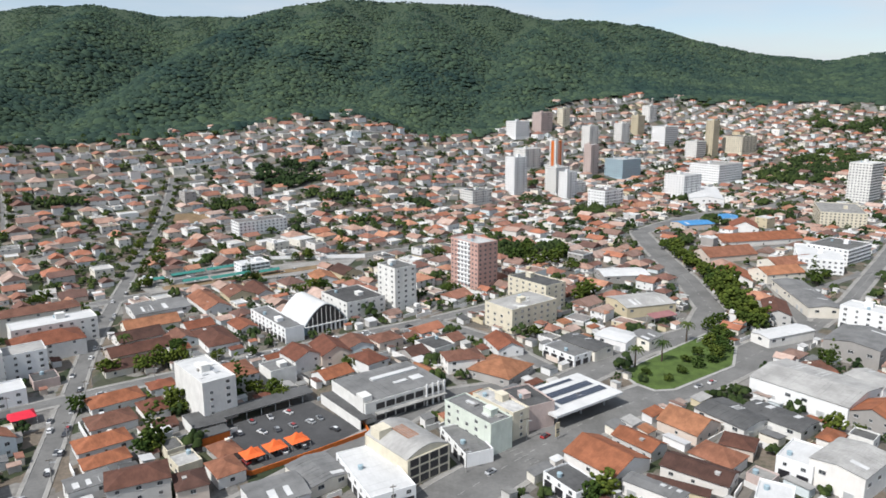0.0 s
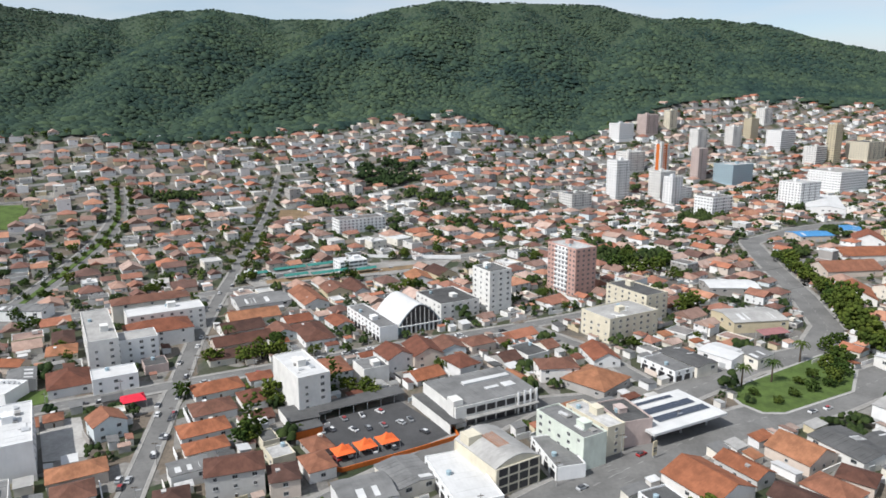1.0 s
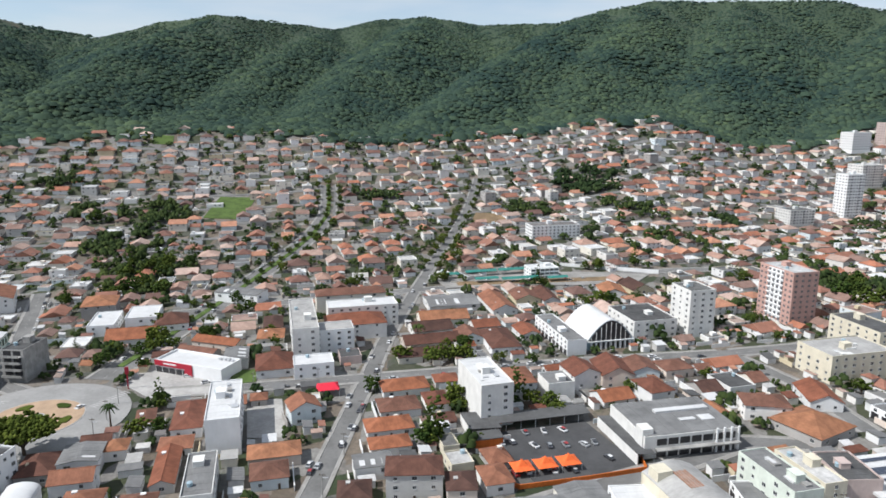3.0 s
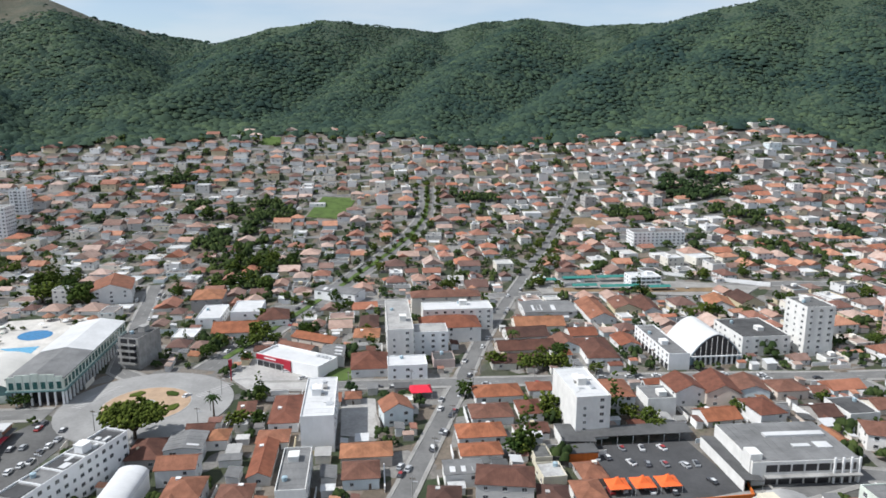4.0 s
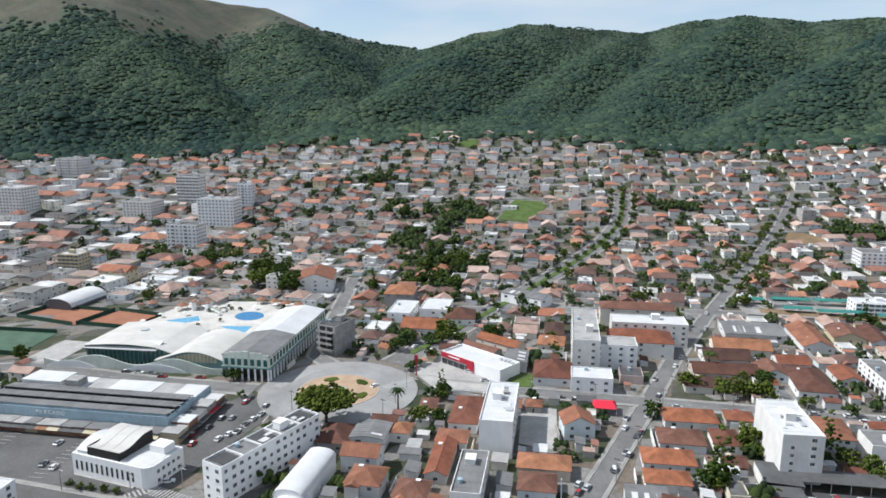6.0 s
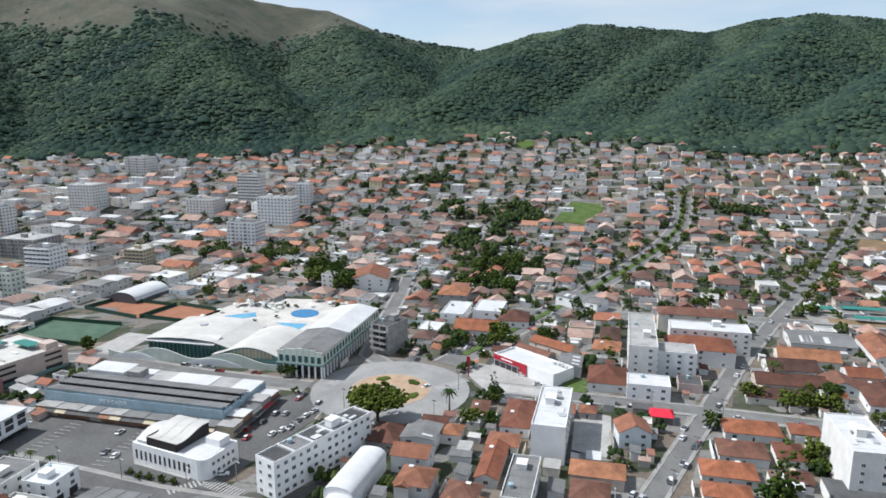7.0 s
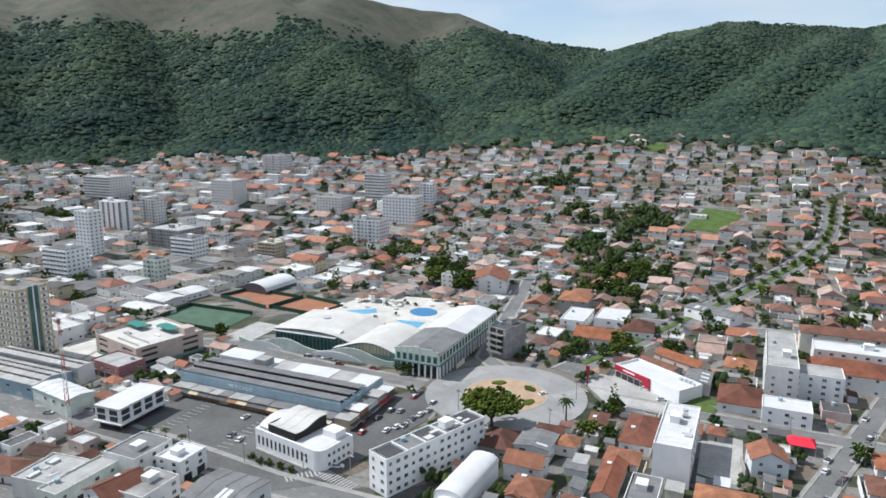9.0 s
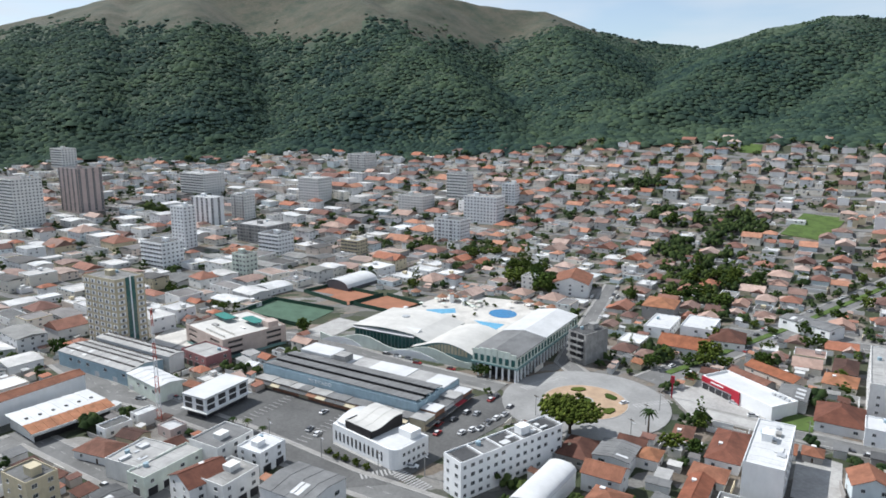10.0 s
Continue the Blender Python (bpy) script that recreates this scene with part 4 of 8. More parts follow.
road("street", [(188, 344), (237, 394), (316, 492), (380, 575)], 8.0)
road("street", [(188, 344), (208, 418), (214, 478)], 7.0)
road("street", [(-268, 190), (-290, 192), (-350, 246), (-401, 294)], 7.5, 1.6)
road("street", [(-400, 40), (-367, 86), (-315, 118), (-272, 150)], 9.0)
road("street", [(-250, -80), (-286, -40), (-324, -5), (-365, 17), (-420, 60)], 10.0)
road("street", [(-375, -30), (-324, -5), (-308, 13), (-268, 42), (-223, 70), (-195, 92), (-160, 125), (-121, 160)], 10.0)
road("street", [(-300, -36), (-244, 5), (-200, 40), (-150, 80)], 8.0)
road("street", [(-72, 176), (-40, 216), (-18, 241), (2, 268), (23, 275)], 7.0)
road("street", [(45, 296), (22, 334), (-10, 365)], 7.0)

build_roads()

# ---- the roundabout ----
RB = (-247, 176)
pad("roundabout_road", [(RB[0] + 34 * math.cos(a * 0.1745), RB[1] + 34 * math.sin(a * 0.1745)) for a in range(36)], 0.31, "junction", "round pale grey concrete junction", "street")
isl = thing("roundabout_island", "sandy roundabout island with clipped flower beds", "traffic island", pose(RB[0], RB[1], 0.31), "", "structure")
m = Mesh()
m.prism([(17 * math.cos(a * 0.1745), 17 * math.sin(a * 0.1745)) for a in range(36)], -0.3, 0.16)
part("paving", m, ["sandpath"], isl)
m = Mesh()
m.prism([(17.5 * math.cos(a * 0.1745), 17.5 * math.sin(a * 0.1745)) for a in range(36)], -0.3, 0.12)
part("kerb", m, ["kerb"], isl)
for k in range(5):
    a = k * 1.257 + 0.3
    m = Mesh()
    pts = [(9.5 + 1.9 * math.cos(t * 0.628) * (1 + 0.3 * math.sin(3 * t)), 3.4 * math.sin(t * 0.628)) for t in range(10)]
    m.prism(pts, 0, 0.55, 0, pose(2.6 * math.cos(a), 2.6 * math.sin(a), 0, 0, 0, math.degrees(a)))
    part("flower_bed", m, ["leaf"], isl, "dark green clipped planting")
m = Mesh()
m.prism([(3.4 * math.cos(a * 0.314), 3.4 * math.sin(a * 0.314)) for a in range(20)], 0, 0.7)
part("fountain_basin", m, ["kerb"], isl, "pale round basin")
m = Mesh()
m.prism([(2.7 * math.cos(a * 0.314), 2.7 * math.sin(a * 0.314)) for a in range(20)], 0.6, 0.75)
part("planting", m, ["leaf"], isl)


def stripes(name, x, y, rot, n, w=0.55, ln=4.0, gap=1.05, z=0.34, label="worn white zebra crossing"):
    e = thing(name, label, "road marking", pose(x, y, z, 0, 0, rot), "", "structure")
    d = Mesh().box(-w / 2, -ln / 2, -0.02, w / 2, ln / 2, 0.012).data("stripe", ["line"])
    for i in range(n):
        part("stripe", d, None, e, at=pose((i - (n - 1) / 2) * gap, 0, 0))


stripes("zebra_crossing", -271, 170, 104, 16, 0.75, 5.0, 1.5)
stripes("zebra_crossing", -235.4, 200.6, 87, 12, 0.7, 4.0, 1.45)
stripes("zebra_crossing", -222, 81, 86, 9, 0.65, 4.0, 1.35, 0.17)
stripes("zebra_crossing", -214, 90, 22.6, 12, 0.65, 5.0, 1.3, 0.17)
stripes("zebra_crossing", -150, 300, 16, 8)
stripes("parking_bays", -262, 72, 128, 13, 0.28, 5.0, 2.6)
stripes("parking_bays", -285, 52, 128, 13, 0.28, 5.0, 2.6)
stripes("parking_bays", 30, 212, 128, 9, 0.13, 4.2, 2.6)
pad("market_square", [(-290, 16), (-330, 52), (-262, 106), (-270, 147), (-246, 146), (-214, 84), (-218, 66)], 0.14, "square", "open asphalt car park by the market hall", "car park")
pad("store_forecourt", [(-243, 214), (-250, 236), (-212, 240), (-203, 222), (-218, 207)], 0.2, "plaza", "pale concrete forecourt before the store", "forecourt")
pad("car_lot", [(-84, 236), (-55, 262), (-29, 235), (-57, 209)], 0.16, "lot", "dark asphalt yard of a car dealer", "car yard")
pad("garden_lawn", [(78, 289), (81, 277), (87, 270), (95, 271), (129, 296), (141, 322), (143, 336), (133, 338)], 0.42, "grass", "green lawn of the avenue garden", "lawn")
pad("garden_kerb", [(76.6, 289.5), (79.8, 276), (86.2, 268.6), (95.5, 269.6), (130, 295), (142.2, 321.5), (144.4, 337), (132.6, 339.3)], 0.34, "kerb", "pale kerb round the avenue garden", "kerb")

# ---- buildings along the streets ----
block(-92.6, 254.2, 130.6, 28.2, 12.9, 17.0, "pale", "white_roof", "apartment_block", blank=(1, 2))
block(-172.2, 196.9, 128.0, 34.7, 11.6, 14.0, "white", "white_roof", "office_block", blank=(2, 3))
block(-150.0, 159.8, 128.0, 26.4, 9.0, 9.0, "pale", "grey_roof", "office_block")
house(-143.9, 188.1, 38.0, 17.2, 10.0, 4.8, "hip")
house(-137.1, 176.6, 38.0, 11.6, 11.1, 4.8, "hip")
house(-153.6, 218.8, 48.4, 11.3, 10.5, 6.2, "gable", along="y")
house(-190.4, 197.6, 128.0, 24.9, 10.7, 4.8, "hip")
house(-205.6, 191.1, 132.6, 13.3, 6.6, 3.4, "hip")
house(-170.2, 165.9, 128.0, 24.0, 7.2, 3.9, "gable")
house(-179.8, 180.0, 38.0, 11.0, 9.8, 3.4, "hip")
house(-207.7, 148.8, 128.0, 15.2, 11.0, 4.8, "hip")
shed(-199.7, 158.4, 128.0, 13.1, 12.5, 5.0, "grey_roof")
house(-204.1, 168.3, 38.0, 9.5, 8.5, 4.8, "gable")
house(-195.4, 168.8, 128.0, 8.5, 7.2, 4.8, "hip")
house(-187.8, 145.8, 38.0, 12.4, 9.4, 6.2, "gable")
slab = block(-207.2, 120.3, 106.4, 44.4, 8.6, 13.0, "white", "grey_roof", "long_block", pitch=3.1)
for x0 in (-13.5, -5.5, 3.5, 12.5):
    part("roof_parapet", Mesh().box(x0, -4.05, 12.1, x0 + 0.3, 4.05, 13.15), ["white"], slab)
for x0 in (-20.5, -4.0, 14.5):
    part("roof_panel", Mesh().box(x0, -3.2, 12.4, x0 + 6.2, 3.2, 12.72), ["lot"], slab, "dark recessed roof panel")
flats = block(-290.6, 204.6, 109.8, 16.8, 10.4, 15.0, "concrete", "flat", "apartment_block", blank=(0, 3))
for k in range(4):
    part("balcony", Mesh().box(-10.6, -4.4, 2.9 + 3 * k, -8.4, 4.4, 3.1 + 3 * k).box(-10.6, -4.4, 3.1 + 3 * k, -10.45, 4.4, 4.0 + 3 * k), ["concrete"], flats, "grey concrete balcony")
    for y0 in (-4.0, 0.4):
        part("window", Mesh().box(-8.5, y0, 3.3 + 3 * k, -8.38, y0 + 3.4, 5.4 + 3 * k), ["shop"], flats)
block(-203.2, 290.3, 128.0, 50.2, 12.4, 16.0, "pale", "pale_roof", "apartment_block")
block(-189.2, 286.3, 38.0, 29.3, 13.1, 12.0, "white", "pale_roof", "apartment_block")
block(-193.0, 330.4, 38.0, 37.6, 14.9, 12.0, "pale", "white_roof", "apartment_block")
house(-211.9, 349.2, 38.0, 39.6, 13.2, 11.0, "hip")
house(-187.3, 313.4, 38.0, 30.6, 18.8, 8.0, "hip")
house(-194.6, 255.3, 128.0, 20.1, 16.3, 4.8, "hip")
block(-176.1, 258.8, 38.0, 17.4, 12.5, 7.0, "white", "white_roof", "house")
house(-230.8, 301.9, 127.0, 20.0, 9.5, 4.8, "hip")
house(-220.0, 285.8, 124.6, 14.5, 12.7, 4.8, "hip")
house(-238.7, 268.6, 6.4, 24.6, 9.1, 3.9, "gable")
house(-238.1, 254.3, 6.3, 19.7, 6.8, 3.9, "gable")
shed(-215.2, 254.0, 126.8, 15.4, 10.6, 5.0, "grey_roof")
house(-130.2, 258.1, 39.1, 19.5, 12.1, 3.9, "hip")
house(-123.4, 239.7, 38.0, 15.8, 12.5, 3.9, "hip")
house(-112.2, 250.8, 128.0, 12.7, 9.3, 3.9, "hip")
house(-118.7, 223.0, 38.7, 17.1, 10.9, 3.9, "hip")
house(-111.7, 210.6, 38.0, 14.1, 8.7, 3.9, "hip")
shed(-109.2, 194.4, 38.0, 12.5, 9.1, 5.0, "grey_roof")
house(-92.0, 190.5, 26.4, 17.4, 11.5, 9.0, "hip", storeys=3)
house(-77.0, 192.6, 116.9, 10.7, 9.0, 6.2, "hip")
house(-70.1, 204.0, 128.0, 11.7, 9.0, 4.8, "hip")
house(-106.1, 177.8, 119.9, 10.9, 9.9, 4.8, "hip")
house(-85.6, 276.2, 123.7, 17.3, 10.1, 8.0, "hip")
block(-70.8, 280.5, 128.0, 12.1, 11.5, 8.0, "pale", "grey_roof", "house")
house(-64.5, 298.3, 129.7, 15.0, 13.3, 6.2, "gable")
house(-52.5, 305.5, 118.7, 18.4, 13.9, 6.2, "gable")
house(-42.3, 319.1, 117.8, 14.9, 12.4, 4.8, "gable")
house(-29.0, 325.7, 38.0, 13.7, 11.9, 4.8, "hip")
block(-51.4, 381.7, 128.0, 28.8, 24.5, 10.0, "pale", "flat", "apartment_block")
block(-26.9, 389.9, 128.0, 17.7, 14.6, 25.0, "pale", "flat", "apartment_tower")
house(-154.0, 351.5, 35.9, 26.7, 14.5, 3.9, "gable")
house(-152.3, 331.9, 40.5, 21.1, 14.6, 3.9, "gable")
house(-144.0, 313.8, 39.1, 27.7, 12.5, 3.9, "gable")
house(-140.0, 295.3, 35.9, 23.0, 11.5, 3.9, "gable")
house(-129.5, 328.6, 128.0, 14.6, 12.3, 3.9, "gable")
house(-128.3, 348.3, 38.0, 14.0, 12.4, 3.9, "gable")
house(-112.4, 327.8, 124.4, 28.3, 14.8, 4.8, "hip")
house(-136.0, 390.0, 126.7, 34.3, 14.4, 3.9, "gable")
house(-125.1, 409.5, 123.0, 19.2, 15.3, 3.9, "gable")
house(-113.5, 416.1, 122.0, 26.9, 9.8, 3.9, "gable")
house(-104.5, 347.7, 128.0, 16.2, 10.4, 3.9, "gable")
house(-86.8, 349.1, 117.8, 14.9, 11.2, 3.9, "gable")
house(-79.2, 444.9, 112.4, 20.0, 15.5, 3.9, "gable")
house(-66.2, 459.5, 128.0, 19.8, 14.5, 3.9, "gable")
shed(-160.8, 379.0, 35.9, 29.8, 22.1, 4.0, "grey_roof")
block(11.8, 229.1, 128.0, 24.9, 10.0, 12.0, "mint", "grey_roof", "apartment_block", blank=(0, 3))
block(20.5, 237.9, 128.0, 21.7, 7.9, 11.0, "cream", "flat", "apartment_block")
block(31.2, 244.1, 116.8, 17.5, 12.0, 10.0, "rose", "flat", "apartment_block")
block(7.4, 220.9, 113.1, 21.5, 10.2, 5.0, "white", "grey_roof", "shop_building")
block(-21.9, 199.0, 117.9, 29.5, 14.7, 6.0, "white", "white_roof", "shop_building")
shed(-50.5, 188.8, 31.5, 16.8, 14.5, 5.0, "grey_roof")
shed(-40.2, 202.1, 128.9, 16.9, 14.1, 4.0, "grey_roof")
house(53.2, 210.1, 128.0, 20.6, 18.1, 4.8, "gable")
block(39.1, 195.1, 122.3, 14.9, 10.3, 5.0, "white", "dark_roof", "shop_building")
shed(63.1, 189.7, 138.8, 18.1, 6.2, 5.0, "grey_roof")
house(88.4, 234.0, 128.0, 16.2, 15.3, 4.8, "gable")
shed(106.6, 240.0, 122.1, 21.1, 16.9, 4.4, "dark_roof", "pale")
shed(122.3, 237.8, 128.0, 23.3, 13.5, 4.4, "dark_roof", "pale")
shed(147.6, 261.4, 128.0, 37.7, 30.0, 7.5, "pale_roof", "white")
house(66.8, 220.7, 128.0, 16.0, 8.9, 4.8, "gable")
house(89.9, 210.5, 132.6, 14.4, 11.9, 4.8, "hip")
house(100.3, 219.1, 147.9, 10.7, 10.1, 4.8, "hip")
house(80.5, 201.5, 141.7, 21.0, 10.8, 4.8, "gable")
house(71.2, 193.1, 149.8, 18.3, 4.2, 3.9, "gable")
block(115.3, 206.3, 46.1, 15.7, 11.0, 7.0, "white", "white_roof", "shop_building")
shed(127.0, 199.3, 38.0, 21.1, 16.1, 9.0, "pale_roof")
block(96.6, 184.8, 59.5, 12.3, 9.9, 6.0, "white", "white_roof", "shop_building")
house(158.9, 237.0, 38.0, 15.4, 14.7, 6.2, "gable")
shed(173.9, 265.5, 115.4, 16.6, 14.6, 7.0, "pale_roof")
shed(193.1, 308.6, 44.9, 28.7, 23.2, 9.0, "grey_roof")
block(218.5, 345.4, 128.0, 22.5, 14.4, 12.0, "white", "white_roof", "office_block")
block(58.1, 307.7, 128.0, 19.6, 15.1, 5.0, "white", "grey_roof", "shop_building")
shed(66.8, 314.6, 126.5, 23.2, 12.8, 5.0, "dark_roof")
shed(84.9, 324.3, 136.3, 16.9, 16.0, 5.0, "white_roof")
shed(97.4, 323.9, 44.7, 13.2, 12.7, 5.0, "grey_roof")
house(8.1, 295.6, 16.7, 16.9, 12.1, 6.2, "hip")
house(24.6, 287.1, 54.6, 20.9, 20.4, 4.8, "hip")
house(28.4, 317.3, 107.4, 18.6, 12.5, 4.8, "gable")
block(41.1, 357.8, 38.0, 32.8, 20.9, 13.0, "cream", "pale_roof", "school_building")
block(53.8, 394.1, 128.0, 30.8, 16.0, 15.0, "cream", "flat", "apartment_block")
block(19.3, 435.9, 128.0, 26.6, 16.3, 30.0, "pink", "flat", "apartment_tower", far=True, style="core")
block(-401.2, -7.0, 38.0, 25.9, 16.3, 35.0, "sand", "flat", "apartment_tower", far=True, style="bays")
block(-349.6, 33.6, 31.0, 19.9, 13.5, 7.0, "maroon", "pale_roof", "shop_building")
shed(-321.0, 11.5, 29.2, 25.0, 11.1, 7.0, "white_roof", "mint")
block(-238.5, -21.0, 38.0, 13.1, 9.5, 13.0, "sand", "flat", "office_block")
house(-268.1, -5.0, 47.4, 14.1, 10.0, 3.9, "hip")
house(-274.9, 5.0, 46.8, 9.2, 7.0, 3.9, "gable")
block(-251.8, 8.6, 134.4, 16.1, 14.8, 7.0, "pale", "pale_roof", "shop_building")
block(-243.4, 16.4, 128.0, 22.7, 8.4, 7.0, "mint", "pale_roof", "shop_building")
block(-251.2, 34.2, 128.0, 15.8, 13.6, 9.0, "pale", "grey_roof", "office_block")
block(-242.2, 46.3, 128.0, 11.7, 10.5, 8.0, "white", "white_roof", "office_block")
block(-225.1, 34.1, 128.0, 14.4, 12.2, 9.0, "pale", "flat", "office_block")
house(-228.1, 26.5, 116.7, 14.3, 12.4, 8.0, "gable")
shed(-211.7, 55.0, 38.0, 18.9, 17.2, 8.0, "grey_roof")
house(-334.9, 281.8, 131.6, 20.4, 17.5, 8.0, "hip")
house(-283.0, 255.9, 38.0, 22.7, 15.6, 4.8, "gable")
block(-312.2, 265.1, 128.0, 25.8, 13.2, 6.0, "white", "white_roof", "house")
block(-300.6, 280.5, 128.0, 22.6, 16.0, 7.0, "white", "white_roof", "house")
house(-283.3, 282.8, 134.3, 18.2, 16.8, 4.8, "hip")
house(-400.5, 263.3, 141.4, 29.3, 22.7, 8.0, "gable")
shed(-281.4, 337.3, 9.2, 28.6, 13.2, 6.0, "grey_roof")
block(-633.2, 30.3, 37.5, 15.9, 12.3, 35.1, "white", "flat", "apartment_tower", "")
block(-754.8, -109.5, 37.5, 34.8, 27.0, 44.3, "pale", "flat", "apartment_tower", "")
block(-787.5, -60.3, 37.5, 32.2, 25.0, 42.1, "rose", "flat", "apartment_tower", "", style="bands")
block(-711.9, 53.3, 37.5, 26.7, 15.7, 27.5, "white", "flat", "apartment_tower", "", style="bands")
block(-730.3, 87.3, 37.5, 18.5, 14.3, 23.3, "pale", "flat", "apartment_block", "")
block(-768.7, 166.4, 37.5, 28.1, 21.8, 24.2, "pale", "flat", "apartment_block", "")
block(-571.8, 246.5, 37.5, 26.3, 16.7, 18.7, "white", "flat", "apartment_block", "")
block(-611.7, 294.7, 37.5, 34.5, 16.7, 24.5, "white", "flat", "apartment_tower", "")
block(-642.1, 337.3, 37.5, 14.2, 11.0, 20.0, "white", "flat", "apartment_tower", "")
block(-693.5, 303.8, 37.5, 24.2, 14.1, 25.7, "pale", "flat", "apartment_tower", "")
block(-856.3, 241.5, 37.5, 27.6, 21.4, 18.3, "pale", "flat", "apartment_block", "")
block(-848.4, 55.2, 37.5, 38.2, 29.6, 23.6, "pale", "flat", "apartment_block", "")
block(-976.9, -97.1, 37.5, 23.9, 18.5, 21.3, "pale", "flat", "apartment_block", "")
block(-576.7, 13.3, 37.5, 24.5, 19.0, 19.5, "white", "flat", "office_block", "", style="ribbon")
block(-637.3, 95.2, 37.5, 35.7, 27.6, 15.1, "concrete", "flat", "office_block", "")
block(-591.3, 99.7, 37.5, 22.2, 17.2, 16.5, "white", "flat", "office_block", "", style="ribbon")
block(-691.1, 255.1, 37.5, 29.2, 22.6, 14.4, "pale", "flat", "apartment_block", "")
block(-524.8, 68.4, 37.5, 14.0, 10.9, 16.6, "mint", "flat", "office_block", "")
block(-565.6, 158.5, 37.5, 17.0, 13.2, 11.5, "sand", "flat", "apartment_block", "")
block(84.2, 811.8, 37.5, 20.2, 15.6, 42.5, "white", "flat", "apartment_tower", "")
block(147.8, 921.6, 37.5, 14.4, 11.2, 37.3, "orange", "flat", "apartment_tower", "")
block(140.4, 789.6, 37.5, 16.3, 12.6, 31.4, "white", "flat", "apartment_tower", "")
block(192.7, 918.7, 37.5, 15.5, 12.0, 38.3, "rose", "flat", "apartment_tower", "")
block(233.4, 915.0, 37.5, 37.2, 28.8, 23.0, "blue", "flat", "apartment_block", "")
block(277.4, 811.2, 37.5, 33.7, 26.2, 27.1, "white", "flat", "office_block", "")
block(393.0, 1036.9, 37.5, 15.9, 12.3, 51.6, "sand", "flat", "apartment_tower", "")
block(341.8, 1183.6, 37.5, 19.7, 15.2, 23.1, "pale", "flat", "apartment_tower", "")
block(306.7, 1122.1, 37.5, 17.3, 13.4, 28.5, "sand", "flat", "apartment_tower", "")
block(211.4, 1022.2, 37.5, 19.0, 14.7, 32.4, "pale", "flat", "apartment_tower", "")
block(108.1, 1031.5, 37.5, 26.8, 20.7, 21.9, "white", "flat", "apartment_block", "")
block(147.0, 1056.0, 37.5, 23.4, 18.2, 26.9, "rose", "flat", "apartment_tower", "")
block(441.7, 1055.8, 37.5, 40.7, 31.6, 23.2, "cream", "flat", "office_block", "")
block(463.2, 769.5, 37.5, 30.0, 23.3, 42.3, "pale", "flat", "apartment_tower", "")
block(-153.8, 577.1, 37.5, 42.0, 17.0, 11.0, "white", "flat", "office_block", "", style="punched")
block(172.5, 742.1, 37.5, 29.2, 22.6, 19.8, "white", "flat", "office_block", "")
block(133.9, 824.2, 37.5, 22.9, 17.8, 30.6, "pale", "flat", "apartment_block", "")
block(338.6, 1087.0, 37.5, 31.2, 24.2, 26.9, "white", "flat", "apartment_block", "")
block(367.5, 1029.7, 37.5, 24.0, 18.6, 24.1, "pale", "flat", "apartment_block", "")
block(271.4, 1080.0, 37.5, 18.4, 14.3, 27.3, "pale", "flat", "apartment_block", "")
block(182.7, 1083.3, 37.5, 15.1, 11.7, 24.2, "cream", "flat", "apartment_block", "")
block(288.8, 501.2, 37.5, 37.7, 29.2, 11.6, "white", "flat", "office_block", "")
block(110.4, 929.1, 37.5, 28.2, 21.9, 24.3, "pale", "flat", "apartment_block", "")
block(355.2, 915.6, 37.5, 54.3, 42.1, 22.1, "white", "flat", "office_block", "")
block(35.1, 753.2, 37.5, 26.7, 20.7, 14.0, "pale", "flat", "office_block", "")
block(156.2, 832.6, 37.5, 20.8, 16.2, 11.7, "white", "flat", "office_block", "")
house(207.5, 506.0, 16.3, 41.1, 21.2, 4.8, "gable")
house(187.6, 441.3, 74.8, 28.8, 20.5, 4.8, "gable")
house(217.7, 444.9, 15.0, 29.2, 18.2, 6.2, "gable")
house(237.4, 470.4, 16.7, 35.1, 19.4, 6.2, "gable")
block(264.0, 482.5, 66.8, 49.7, 27.8, 10.0, "white", "white_roof", "shop_building")
house(251.8, 558.2, 13.3, 72.2, 24.1, 4.8, "gable")
house(264.6, 609.0, 70.2, 29.1, 22.7, 4.8, "gable")
shed(209.5, 392.0, 83.5, 58.6, 17.3, 6.0, "grey_roof")
house(179.4, 363.8, 70.3, 27.3, 12.6, 6.2, "gable")
shed(167.0, 328.8, 24.0, 30.6, 11.1, 5.0, "white_roof")
shed(110.8, 379.9, 16.5, 30.7, 22.9, 6.0, "pale_roof")
shed(117.0, 446.9, 6.2, 30.8, 20.3, 5.0, "white_roof")
shed(222.3, 616.8, 16.5, 30.6, 21.7, 5.0, "blue_roof")
shed(265.5, 645.4, 72.4, 25.5, 16.6, 5.0, "blue_roof")
shed(300.8, 805.8, 73.9, 96.0, 36.0, 7.0, "white_roof")
block(381.8, 669.6, 67.6, 67.0, 38.2, 14.0, "cream", "flat", "apartment_block", far=True)

